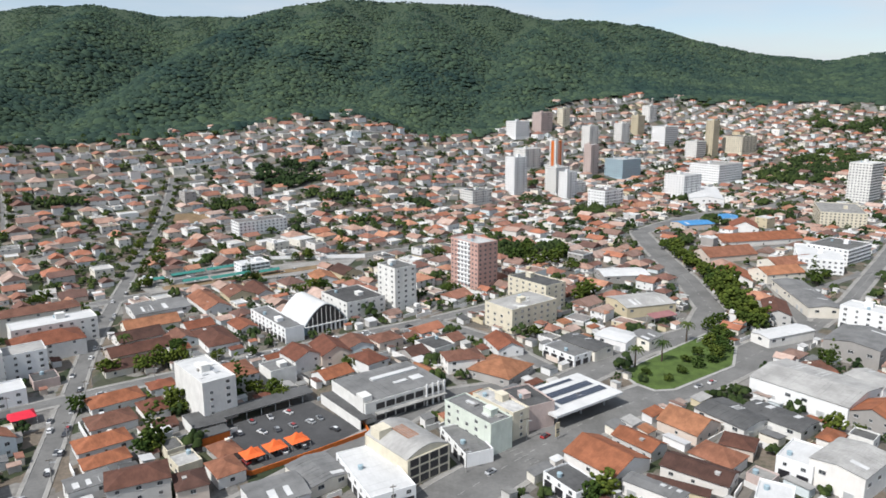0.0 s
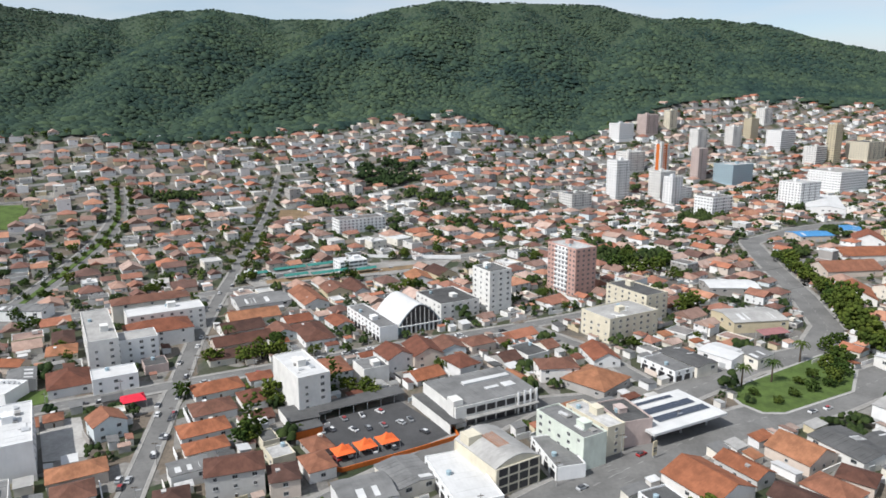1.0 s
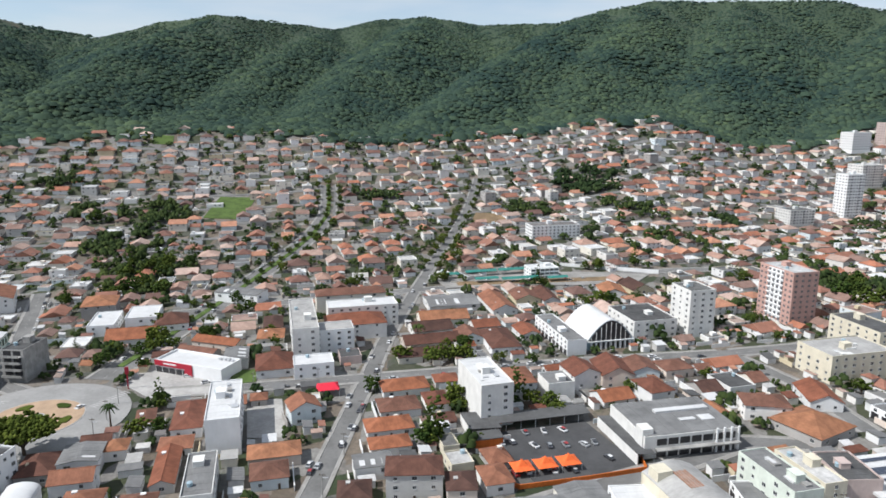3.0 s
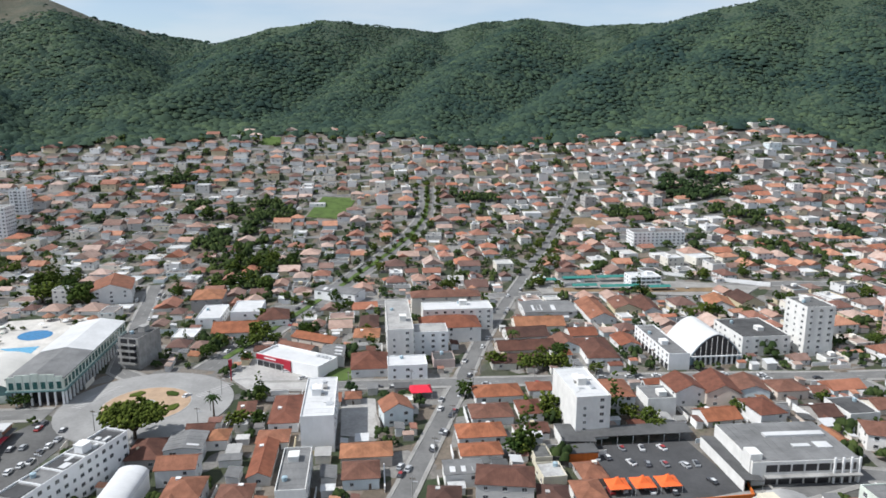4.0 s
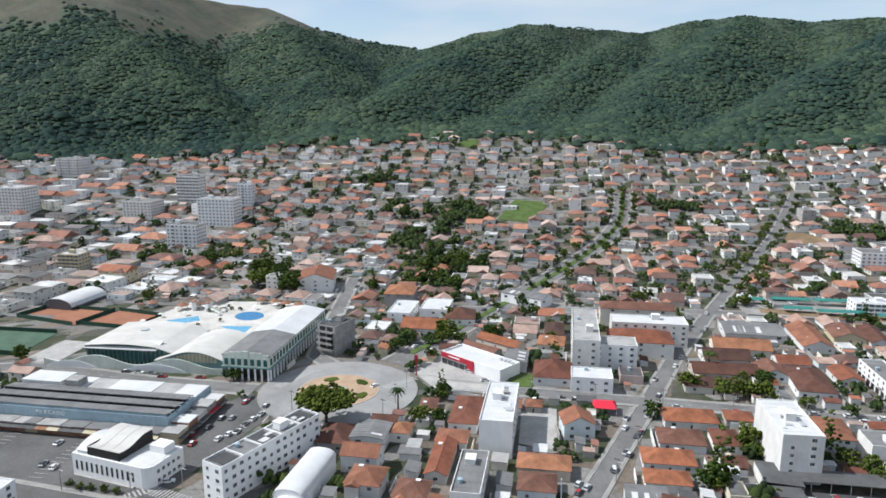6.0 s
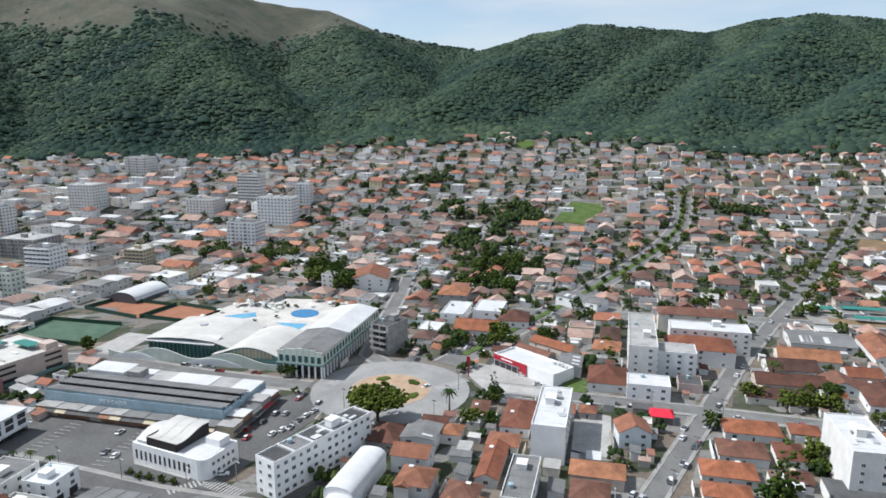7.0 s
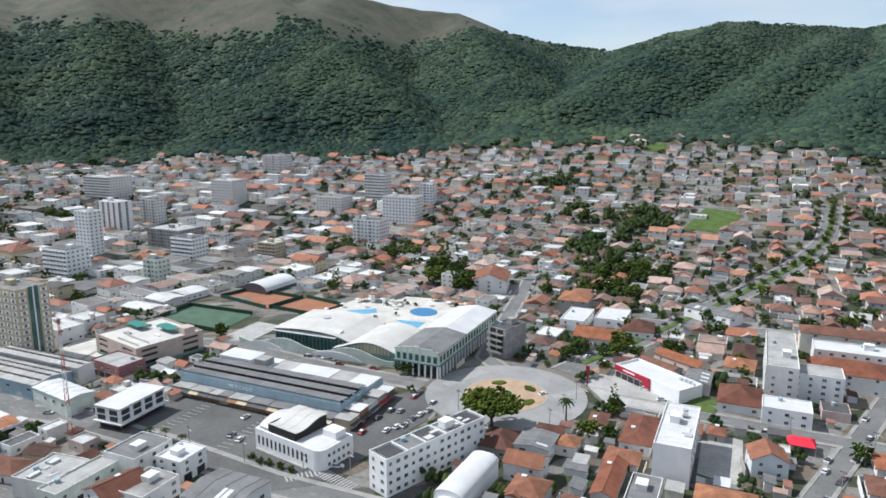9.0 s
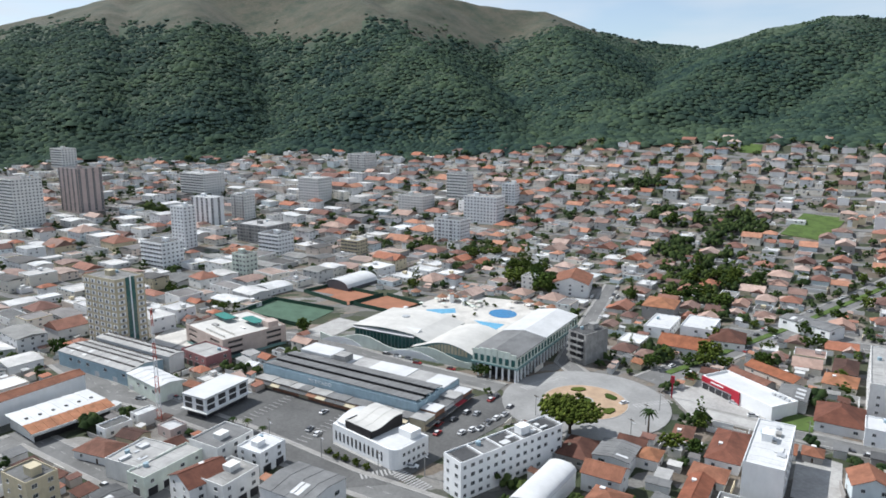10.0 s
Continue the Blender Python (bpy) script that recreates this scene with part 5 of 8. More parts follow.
# ---- landmark buildings ----
def arch_sheet(m, L, W, h, f, n=24, t=0.25, mat=0):
    """A curved roof: z = f(s) above h, s from 0 to 1 across x; W deep."""
    xs = [-L / 2 + L * i / n for i in range(n + 1)]
    zs = [h + f(i / n) for i in range(n + 1)]
    v = []
    for x, z in zip(xs, zs):
        v += [(x, -W / 2, z), (x, W / 2, z), (x, -W / 2, z - t), (x, W / 2, z - t)]
    f_ = []
    for i in range(n):
        a, b = 4 * i, 4 * i + 4
        f_ += [(a, b, b + 1, a + 1), (a + 2, a + 3, b + 3, b + 2), (a, a + 2, b + 2, b), (a + 1, b + 1, b + 3, a + 3)]
    f_ += [(0, 1, 3, 2), (4 * n, 4 * n + 2, 4 * n + 3, 4 * n + 1)]
    m.add(v, f_, mat)


def under(m, L, W, y, h, f, n=24, t=0.3, mat=0, z0=0.0):
    """An upright wall at y that fills the space below a curve."""
    xs = [-L / 2 + L * i / n for i in range(n + 1)]
    v = []
    for i, x in enumerate(xs):
        z = h + f(i / n)
        v += [(x, y, z0), (x, y, z), (x, y + t, z0), (x, y + t, z)]
    f_ = []
    for i in range(n):
        a, b = 4 * i, 4 * i + 4
        f_ += [(a, b, b + 1, a + 1), (a + 2, a + 3, b + 3, b + 2), (a + 1, b + 1, b + 3, a + 3)]
    f_ += [(0, 1, 3, 2), (4 * n, 4 * n + 2, 4 * n + 3, 4 * n + 1)]
    m.add(v, f_, mat)


def market_hall():
    L, W, h = 80.0, 33.0, 8.0
    take(-295.4, 93.8, 38, L + 6, W + 8)
    e = thing("market_hall", "long blue-grey market hall with stepped grey sheet roofs", "market hall", pose(-295.4, 93.8, 0, 0, 0, 38))
    part("wall", Mesh().box(-L / 2, -W / 2, -0.5, L / 2, W / 2, h - 1.8), ["blue"], e)
    depth = 6.1
    for i in range(3):
        y0 = -W / 2 + 0.2 + i * (depth + 0.7)
        m = Mesh()
        v = [(-L / 2 + 0.3, y0, h + 0.9), (L / 2 - 0.3, y0, h + 0.9), (L / 2 - 0.3, y0 + depth, h + 0.1), (-L / 2 + 0.3, y0 + depth, h + 0.1)]
        m.add(v + [(x, y, z - 0.25) for x, y, z in v], [(0, 1, 2, 3), (7, 6, 5, 4), (0, 4, 5, 1), (1, 5, 6, 2), (2, 6, 7, 3), (3, 7, 4, 0)])
        for k in range(26):
            x0 = -L / 2 + 0.4 + (L - 0.8) * k / 26
            m.add([(x0, y0, h + 0.92), (x0 + 0.12, y0, h + 0.92), (x0 + 0.12, y0 + depth, h + 0.12), (x0, y0 + depth, h + 0.12), (x0, y0, h + 0.98), (x0 + 0.12, y0, h + 0.98), (x0 + 0.12, y0 + depth, h + 0.18), (x0, y0 + depth, h + 0.18)],
                  [(4, 5, 6, 7), (0, 1, 5, 4), (1, 2, 6, 5), (3, 0, 4, 7)])
        part("roof", m, ["grey_roof"], e)
        part("clerestory", Mesh().box(-L / 2 + 0.5, y0 + 0.25, h - 1.8, L / 2 - 0.5, y0 + 0.6, h + 0.62), ["black" if i else "blue"], e, "dark band of roof glazing")
        part("gable_wall", Mesh().box(L / 2 - 0.45, y0, h - 1.8, L / 2 + 0.1, y0 + depth - 0.2, h - 0.45), ["blue"], e)
        part("gable_wall", Mesh().box(-L / 2 - 0.1, y0, h - 1.8, -L / 2 + 0.45, y0 + depth - 0.2, h - 0.45), ["blue"], e)
    y1 = -W / 2 + 3 * (depth + 0.7)
    part("fascia", Mesh().box(-L / 2 - 0.15, -W / 2 - 0.15, h - 3.2, L / 2 + 0.15, -W / 2 + 0.1, h - 0.1), ["blue"], e)
    for k in range(8):
        x0 = -L / 2 + 0.3 + (L - 0.6) * k / 8
        part("low_roof", Mesh().box(x0, y1, h - 1.9, x0 + (L - 0.6) / 8 - 0.08, W / 2 - 0.2, h - 1.35 + 0.1 * (k % 3)), ["white_roof" if k % 3 else "pale_roof"], e)
    part("plant_room", Mesh().box(-18, y1 + 1, h - 1.4, -12, y1 + 7, h + 1.8), ["concrete"], e)
    part("roof_office", Mesh().box(-L / 2 + 2, y1 + 1, h - 1.4, -20, W / 2 - 1, h + 0.9), ["white_roof"], e)
    for k, ch in enumerate("MERCADO"):
        cu = bpy.data.curves.new("letter", "FONT")
        cu.body, cu.size, cu.extrude = ch, 2.1, 0.06
        cu.materials.append(M["white"])
        o = new("letter", cu)
        o.parent = e
        o.matrix_basis = pose(-14 + 1.75 * k, -W / 2 - 0.2, h - 2.5, 90)
    # lean-to stalls along two sides
    r = random.Random(5)
    n = 16
    for k in range(n):
        x0 = -L / 2 + k * L / n
        stall = part("stall", Mesh().box(x0, -W / 2 - 5.2, 0, x0 + L / n - 0.05, -W / 2 - 0.16, 3.6), [r.choice(("brick", "brick", "rose", "concrete", "sand"))], e)
        part("stall_roof", Mesh().box(x0 - 0.05, -W / 2 - 5.6, 3.6, x0 + L / n - 0.15, -W / 2 - 0.2, 3.85 + 0.2 * (k % 2)), [r.choice(("pale_roof", "grey_roof", "concrete", "pale_roof"))], stall)
        part("awning", Mesh().add([(x0, -W / 2 - 7.0, 2.5), (x0 + L / n - 0.2, -W / 2 - 7.0, 2.5), (x0 + L / n - 0.2, -W / 2 - 5.2, 3.2), (x0, -W / 2 - 5.2, 3.2), (x0, -W / 2 - 7.0, 2.4), (x0 + L / n - 0.2, -W / 2 - 7.0, 2.4), (x0 + L / n - 0.2, -W / 2 - 5.2, 3.1), (x0, -W / 2 - 5.2, 3.1)], [(0, 1, 2, 3), (7, 6, 5, 4), (0, 4, 5, 1), (1, 5, 6, 2), (0, 3, 7, 4)]), [r.choice(("dark_roof", "sand", "brick", "dark_roof"))], stall)
    for k in range(5):
        y0 = -W / 2 - 5 + k * 7.2
        hh = 4.2 + 0.8 * (k % 2)
        stall = part("stall", Mesh().box(L / 2 + 0.12, y0, 0, L / 2 + 7, y0 + 7.1, hh), [("sand", "brick", "pale", "concrete", "brick")[k]], e)
        part("stall_roof", Mesh().box(L / 2 + 0.2, y0 - 0.1, hh, L / 2 + 7.4, y0 + 6.9, hh + 0.25), [("pale_roof", "white_roof", "grey_roof", "pale_roof", "white_roof")[k]], stall)
        part("awning", Mesh().box(L / 2 + 7, y0, 2.4, L / 2 + 9.2, y0 + 6.6, 2.55), ["red" if k == 3 else "dark_roof"], stall)


market_hall()


def club():
    """The sports club: two waved halls behind a waved wall, and a colonnaded wing."""
    take(-338, 132, 38, 84, 50)
    e = thing("sports_hall", "sports hall with a low white roof and green glass front", "sports hall", pose(-349, 134, 0, 0, 0, 38))
    L, W = 46, 36
    f = lambda s: 1.6 * math.sin(math.pi * s) - (2.5 * max(0, s - 0.8) / 0.2) * 0.6
    m = Mesh()
    under(m, L - 1, W, -W / 2 + 1.6, 8.6, f)
    under(m, L - 1, W, W / 2 - 0.8, 8.6, f)
    m.box(-L / 2 + 0.4, -W / 2 + 1.6, 0, -L / 2 + 0.8, W / 2 - 0.8, 8.6)
    part("wall", m, ["green_glass"], e, "green tinted glazing")
    for k in range(20):
        x0 = -L / 2 + 1 + (L - 2) * k / 20
        part("mullion", Mesh().box(x0, -W / 2 + 1.3, 0, x0 + 0.25, -W / 2 + 1.6, 8.6 + f(k / 20 + 0.02) - 0.3), ["teal"], e)
    m = Mesh()
    arch_sheet(m, L, W, 9.0, f)
    part("roof", m, ["cream_roof"], e)
    m = Mesh()
    m.add([(-L / 2, -W / 2 - 0.6, 8.0), (L * 0.32, -W / 2 - 0.6, 8.6), (L * 0.32, -W / 2 + 7, 10.9), (-L / 2, -W / 2 + 7, 9.3), (-L / 2, -W / 2 - 0.6, 7.6), (L * 0.32, -W / 2 - 0.6, 8.2), (L * 0.32, -W / 2 + 7, 10.4), (-L / 2, -W / 2 + 7, 8.8)],
          [(0, 1, 2, 3), (7, 6, 5, 4), (0, 4, 5, 1), (1, 5, 6, 2), (2, 6, 7, 3), (3, 7, 4, 0)])
    part("front_canopy", m, ["white_roof"], e, "bright white sloping canopy")
    m = Mesh()
    m.tube((-4, 3, 10.3), (-4, 3, 11.2), 2.2, 2.0, 12)
    part("roof_vent", m, ["steel"], e)
    e = thing("arched_hall", "hall under a smooth pale barrel roof", "sports hall", pose(-318, 152, 0, 0, 0, 38))
    L, W = 40, 34
    f = lambda s: 5.2 * math.sin(math.pi * min(1, s * 1.0)) ** 1.3
    m = Mesh()
    arch_sheet(m, L, W, 5.2, f, 32)
    part("roof", m, ["cream_roof"], e)
    m = Mesh()
    under(m, L - 2, W, -W / 2 + 1.0, 4.9, f, 32)
    under(m, L - 2, W, W / 2 - 1.3, 4.9, f, 32)
    part("wall", m, ["teal"], e)
    for k in range(12):
        x0 = -11 + 22 * k / 12
        part("window", Mesh().box(x0, -W / 2 + 0.9, 5.2, x0 + 1.4, -W / 2 + 1.02, 5.0 + f((x0 + L / 2) / L) - 0.9), ["sand"], e)
    # waved wall toward the street
    e = thing("waved_wall", "green-grey boundary wall with a waving top edge", "wall", pose(-331, 119, 0, 0, 0, 40))
    L = 88
    f = lambda s: 1.9 * math.sin(s * 14.5 + 3.4) + 0.8
    m = Mesh()
    under(m, L, 0, -0.3, 4.0, f, 60, 0.5)
    part("wall", m, ["mint"], e)
    g = lambda s: 3.4 * math.sin(math.pi * s) ** 0.8
    for x0, ln in ((-30, 26), (12, 30)):
        m = Mesh()
        under(m, ln, 0, -0.5, 0.3, g, 24, 0.18)
        part("panel", m, ["white"], e, "pale rounded panel", at=pose(x0, 0, 0))
    # colonnaded wing
    take(-307, 181, 128, 76, 23)
    e = thing("club_wing", "long club wing with green glass front and white columns", "club building", pose(-306.8, 181.5, 0, 0, 0, 128))
    L, W, h = 74, 22, 12.5
    part("wall", Mesh().box(-L / 2 + 3, -W / 2 + 2.5, 0, L / 2, W / 2, 6.4), ["shop"], e, "dark glazed ground floor")
    part("upper_wall", Mesh().box(-L / 2, -W / 2, 6.4, L / 2, W / 2, h - 0.8), ["mint"], e)
    part("floor_band", Mesh().box(-L / 2 - 0.8, -W / 2 - 0.8, 6.0, L / 2, W / 2 + 0.5, 6.5), ["teal"], e)
    m = Mesh()
    for s in (-1, 1):
        v = [(-L / 2 - 0.3, s * (W / 2 + 0.4), h - 0.8), (-6, s * (W / 2 + 0.4), h - 0.8), (-6, 0, h + 1.2), (-L / 2 - 0.3, 0, h + 1.2)]
        v += [(x, y, z - 0.3) for x, y, z in v]
        q = [(0, 1, 2, 3), (7, 6, 5, 4), (0, 4, 5, 1), (1, 5, 6, 2), (2, 6, 7, 3), (3, 7, 4, 0)]
        m.add(v, q if s < 0 else [tuple(reversed(k)) for k in q])
    part("roof", m, ["grey_roof"], e)
    m = Mesh()
    for s in (-1, 1):
        v = [(-5.9, s * (W / 2 + 0.4), h - 0.6), (L / 2, s * (W / 2 + 0.4), h - 0.6), (L / 2, 0, h + 1.3), (-5.9, 0, h + 1.3)]
        v += [(x, y, z - 0.3) for x, y, z in v]
        m.add(v, q if s < 0 else [tuple(reversed(k)) for k in q])
    part("roof", m, ["white_roof"], e, "white sheet roof")
    for k in range(20):
        x0 = -L / 2 + 0.4 + (L - 1) * k / 20
        part("column", Mesh().box(x0, -W / 2 - 0.5, 0, x0 + 0.7, -W / 2 + 0.2, 6.0), ["white"], e)
        part("window", Mesh().box(x0 + 0.5, -W / 2 - 0.06, 7.2, x0 + 2.9, -W / 2 + 0.05, 10.4), ["green_glass"], e)
    for k in range(7):
        y0 = -W / 2 + 0.3 + (W - 0.6) * k / 7
        part("column", Mesh().box(-L / 2 - 0.6, y0, 0, -L / 2 + 0.1, y0 + 0.7, 6.0), ["white"], e)
        part("crest_panel", Mesh().box(-L / 2 - 0.4, y0, 6.6, -L / 2 - 0.05, y0 + 2.9, h - 0.3 + 1.2 * math.sin((k + 0.5) / 7 * math.pi) + 0.3 * (k % 2)), ["mint"], e, "pale stepped facade panel")
        part("window", Mesh().box(-L / 2 - 0.46, y0 + 0.5, 7.2, -L / 2 - 0.36, y0 + 2.3, 10.2), ["green_glass"], e)


club()

pad("pool_terrace", [(-392, 126), (-424, 188), (-378, 236), (-338, 214), (-325, 172), (-352, 152)], 0.2, "terrace", "white paved terrace round the pools", "terrace")
pad("swimming_pool", [(-396, 160), (-392, 177), (-383, 174), (-386, 158)], 0.26, "pool_light", "light blue rectangular swimming pool", "pool", "")
pad("swimming_pool", [(-366, 178), (-353, 191), (-344, 180)], 0.26, "pool_light", "three-cornered light blue pool", "pool", "")
pad("swimming_pool", [(-372 + 9 * math.cos(a * 0.2618), 199 + 8 * math.sin(a * 0.2618)) for a in range(24)], 0.26, "pool", "round deep blue pool", "pool", "")
pad("tennis_court", [(-461, 99), (-470, 120), (-436, 142), (-422, 118)], 0.2, "clay", "orange clay tennis courts", "tennis court", "")
pad("tennis_court", [(-421, 122), (-434, 147), (-406, 161), (-396, 138)], 0.2, "clay", "orange clay tennis courts", "tennis court", "")
pad("football_pitch", [(-427, 56), (-449, 79), (-413, 108), (-389, 84)], 0.2, "turf", "green artificial football pitch", "sports pitch", "")
pad("sand_court", [(-378, 82), (-398, 108), (-384, 118), (-364, 94)], 0.22, "plaza", "pale sand court beside the pitch", "sports pitch", "")
def ico_rock(r, seed):
    v, f = ico(2, seed, 0.18, 0.8)
    me = bpy.data.meshes.new("pool_rock")
    me.from_pydata((v * r).tolist(), [], f.tolist())
    me.materials.append(M["terrace"])
    return me


rk = random.Random(12)
for k in range(20):
    # low planting between the pools
    x, y = rk.uniform(-418, -352), rk.uniform(160, 222)
    if math.hypot(x + 372, y - 199) > 13 and math.hypot(x + 391, y - 167) > 13 and math.hypot(x + 355, y - 183) > 12 and x * 0.6 + y > -62:
        tree(x, y, rk.uniform(0.9, 1.9), k % 5, 0.2, "low green planting on the pool terrace", 0.2)
for x, y, rot in ((-400, 186, 20), (-408, 178, 75)):
    e = thing("water_slide", "curling pale blue water slide by the pools", "water slide", pose(x, y, 0.2, 0, 0, rot), "water slides")
    pts = [(2.8 * math.cos(q * 0.5) + q * 0.8, 2.8 * math.sin(q * 0.5), 5.2 - 0.36 * q) for q in range(14)]
    cu = bpy.data.curves.new("chute", "CURVE")
    cu.dimensions, cu.bevel_depth, cu.bevel_resolution = "3D", 0.42, 2
    sp = cu.splines.new("POLY")
    sp.points.add(len(pts) - 1)
    for q, p0 in zip(sp.points, pts):
        q.co = (*p0, 1)
    cu.materials.append(M["mint"])
    new("chute", cu).parent = e
    for q in (0, 4, 8):
        part("support", Mesh().tube((pts[q][0], pts[q][1], 0), (pts[q][0], pts[q][1], pts[q][2] - 0.3), 0.14, 0.14, 6), ["white"], e)
    part("tower", Mesh().box(pts[0][0] - 1.2, pts[0][1] - 3.2, 0, pts[0][0] + 1.2, pts[0][1] - 0.8, 5.2), ["white"], e)
    part("tower_roof", Mesh().box(pts[0][0] - 1.5, pts[0][1] - 3.5, 5.2, pts[0][0] + 1.5, pts[0][1] - 0.5, 5.6), ["brick"], e)
for k in range(5):
    x, y = -404 + 3.4 * k, 190 + 2.2 * (k % 3)
    o = part("pool_rock", ico_rock(1.6 + 0.5 * (k % 3), 40 + k), None, None, at=pose(x, y, 0.2))
    tagged(o, "pale rounded artificial rock beside the pools", "rock", "pool rocks")
pad("white_yard", [(-368, 8), (-392, 7), (-414, 18), (-402, 32), (-372, 40), (-352, 24)], 0.2, "terrace", "white paved yard", "yard")


def fence(x0, y0, x1, y1, h, mat="windbreak"):
    d = math.hypot(x1 - x0, y1 - y0)
    e = thing("court_fence", "tall dark green windbreak fence round the courts", "fence", pose(x0, y0, z_at(x0, y0), 0, 0, math.degrees(math.atan2(y1 - y0, x1 - x0))), "court fences")
    part("mesh_panel", Mesh().box(0, -0.05, 0, d, 0.05, h), [mat], e)
    k = max(2, int(d / 5))
    post = Mesh().tube((0, 0, 0), (0, 0, h + 0.2), 0.08, 0.08, 6).data("post", ["dark_steel"])
    for i in range(k + 1):
        part("post", post, None, e, at=pose(d * i / k, 0.14, 0))


for q in ((-461, 99, -470, 120), (-470, 120, -436, 142), (-434, 147, -406, 161), (-461, 99, -422, 118), (-421, 122, -396, 138), (-422, 120, -435, 145), (-449, 79, -413, 108), (-427, 56, -449, 79), (-427, 56, -389, 84)):
    fence(*q, 2.4)
for x, y in ((-408, 183), (-429, 165), (-391, 217), (-382, 221), (-374, 224), (-366, 228), (-411, 176)):
    e = thing("sun_shelter", "small round shelter with a brick-red pointed roof", "shelter", pose(x, y, 0.2), "pool shelters")
    m = Mesh()
    ring = [(3.6 * math.cos(a * 0.785), 3.6 * math.sin(a * 0.785), 2.6) for a in range(8)]
    m.add(ring + [(0, 0, 4.6)], [(i, (i + 1) % 8, 8) for i in range(8)] + [tuple(range(7, -1, -1))])
    part("roof", m, ["brick"], e)
    for a in range(4):
        part("post", Mesh().tube((2.6 * math.cos(a * 1.57), 2.6 * math.sin(a * 1.57), 0), (2.6 * math.cos(a * 1.57), 2.6 * math.sin(a * 1.57), 2.7), 0.12, 0.12, 6), ["bark"], e)


def barrel_hall(x, y, rot, L, W, h, rise, wall, roof, label, shape=None):
    """A hall under a barrel roof; the barrel's axis is local y."""
    take(x, y, rot, L, W)
    e = thing("barrel_hall", label, "hall", pose(x, y, z_at(x, y), 0, 0, rot), "barrel-roofed halls")
    f = shape or (lambda s: rise * math.sqrt(max(0, 1 - (2 * s - 1) ** 2)))
    m = Mesh()
    under(m, L, W, -W / 2, h - 0.3, f, 20, 0.3)
    under(m, L, W, W / 2 - 0.3, h - 0.3, f, 20, 0.3)
    m.box(-L / 2, -W / 2 + 0.3, 0, -L / 2 + 0.3, W / 2 - 0.3, h - 0.3).box(L / 2 - 0.3, -W / 2 + 0.3, 0, L / 2, W / 2 - 0.3, h - 0.3)
    part("wall", m, [wall], e)
    m = Mesh()
    arch_sheet(m, L + 0.4, W + 0.2, h, f, 20)
    part("roof", m, [roof], e)
    return e


barrel_hall(-187.5, 123.6, 35, 9.5, 27, 6, 2.2, "white", "white_roof", "white store under a smooth white barrel roof")
barrel_hall(-178, 112, 35, 9, 9, 4.5, 1.8, "white", "white_roof", "low white store under a barrel roof")
barrel_hall(-470, 133, 34, 20, 30, 2.2, 4.6, "dark_steel", "white_roof", "court hall under a white membrane barrel roof")


def arch_church():
    take(-69, 357, 38, 26, 30)
    e = barrel_hall(-69.5, 357.0, 38, 25, 28, 4.4, 10.0, "blue", "white_roof", "hall with a large arched window front and pale vaulted roof", lambda s: 10.4 * (1 - abs(2 * s - 1) ** 1.75))
    f = lambda s: 10.0 * (1 - abs(2 * s - 1) ** 1.75)
    m = Mesh()
    under(m, 23.4, 0, -14.35, 4.4, f, 24, 0.3, 0, 4.4)
    part("arched_window", m, ["shop"], e, "dark arched window front")
    for k in range(9):
        x0 = -10.4 + 20.8 * k / 8
        part("rib", Mesh().box(x0 - 0.11, -14.55, 4.4, x0 + 0.11, -14.36, 4.4 + 0.93 * f((x0 + 11.7) / 23.4)), ["pale"], e)
        part("pier", Mesh().box(x0 - 0.35, -14.9, 0, x0 + 0.35, -14.1, 4.3), ["white"], e)
        if k < 8:
            part("arcade_opening", Mesh().box(x0 + 0.5, -14.1, 0.3, x0 + 2.1, -13.98, 3.5), ["shop"], e)
    part("cornice", Mesh().box(-12.4, -15.0, 4.1, 12.4, -13.9, 4.5), ["white"], e)


arch_church()
block(-86.5, 346.0, 128, 42, 10, 8, "white", "grey_roof", "office_block")


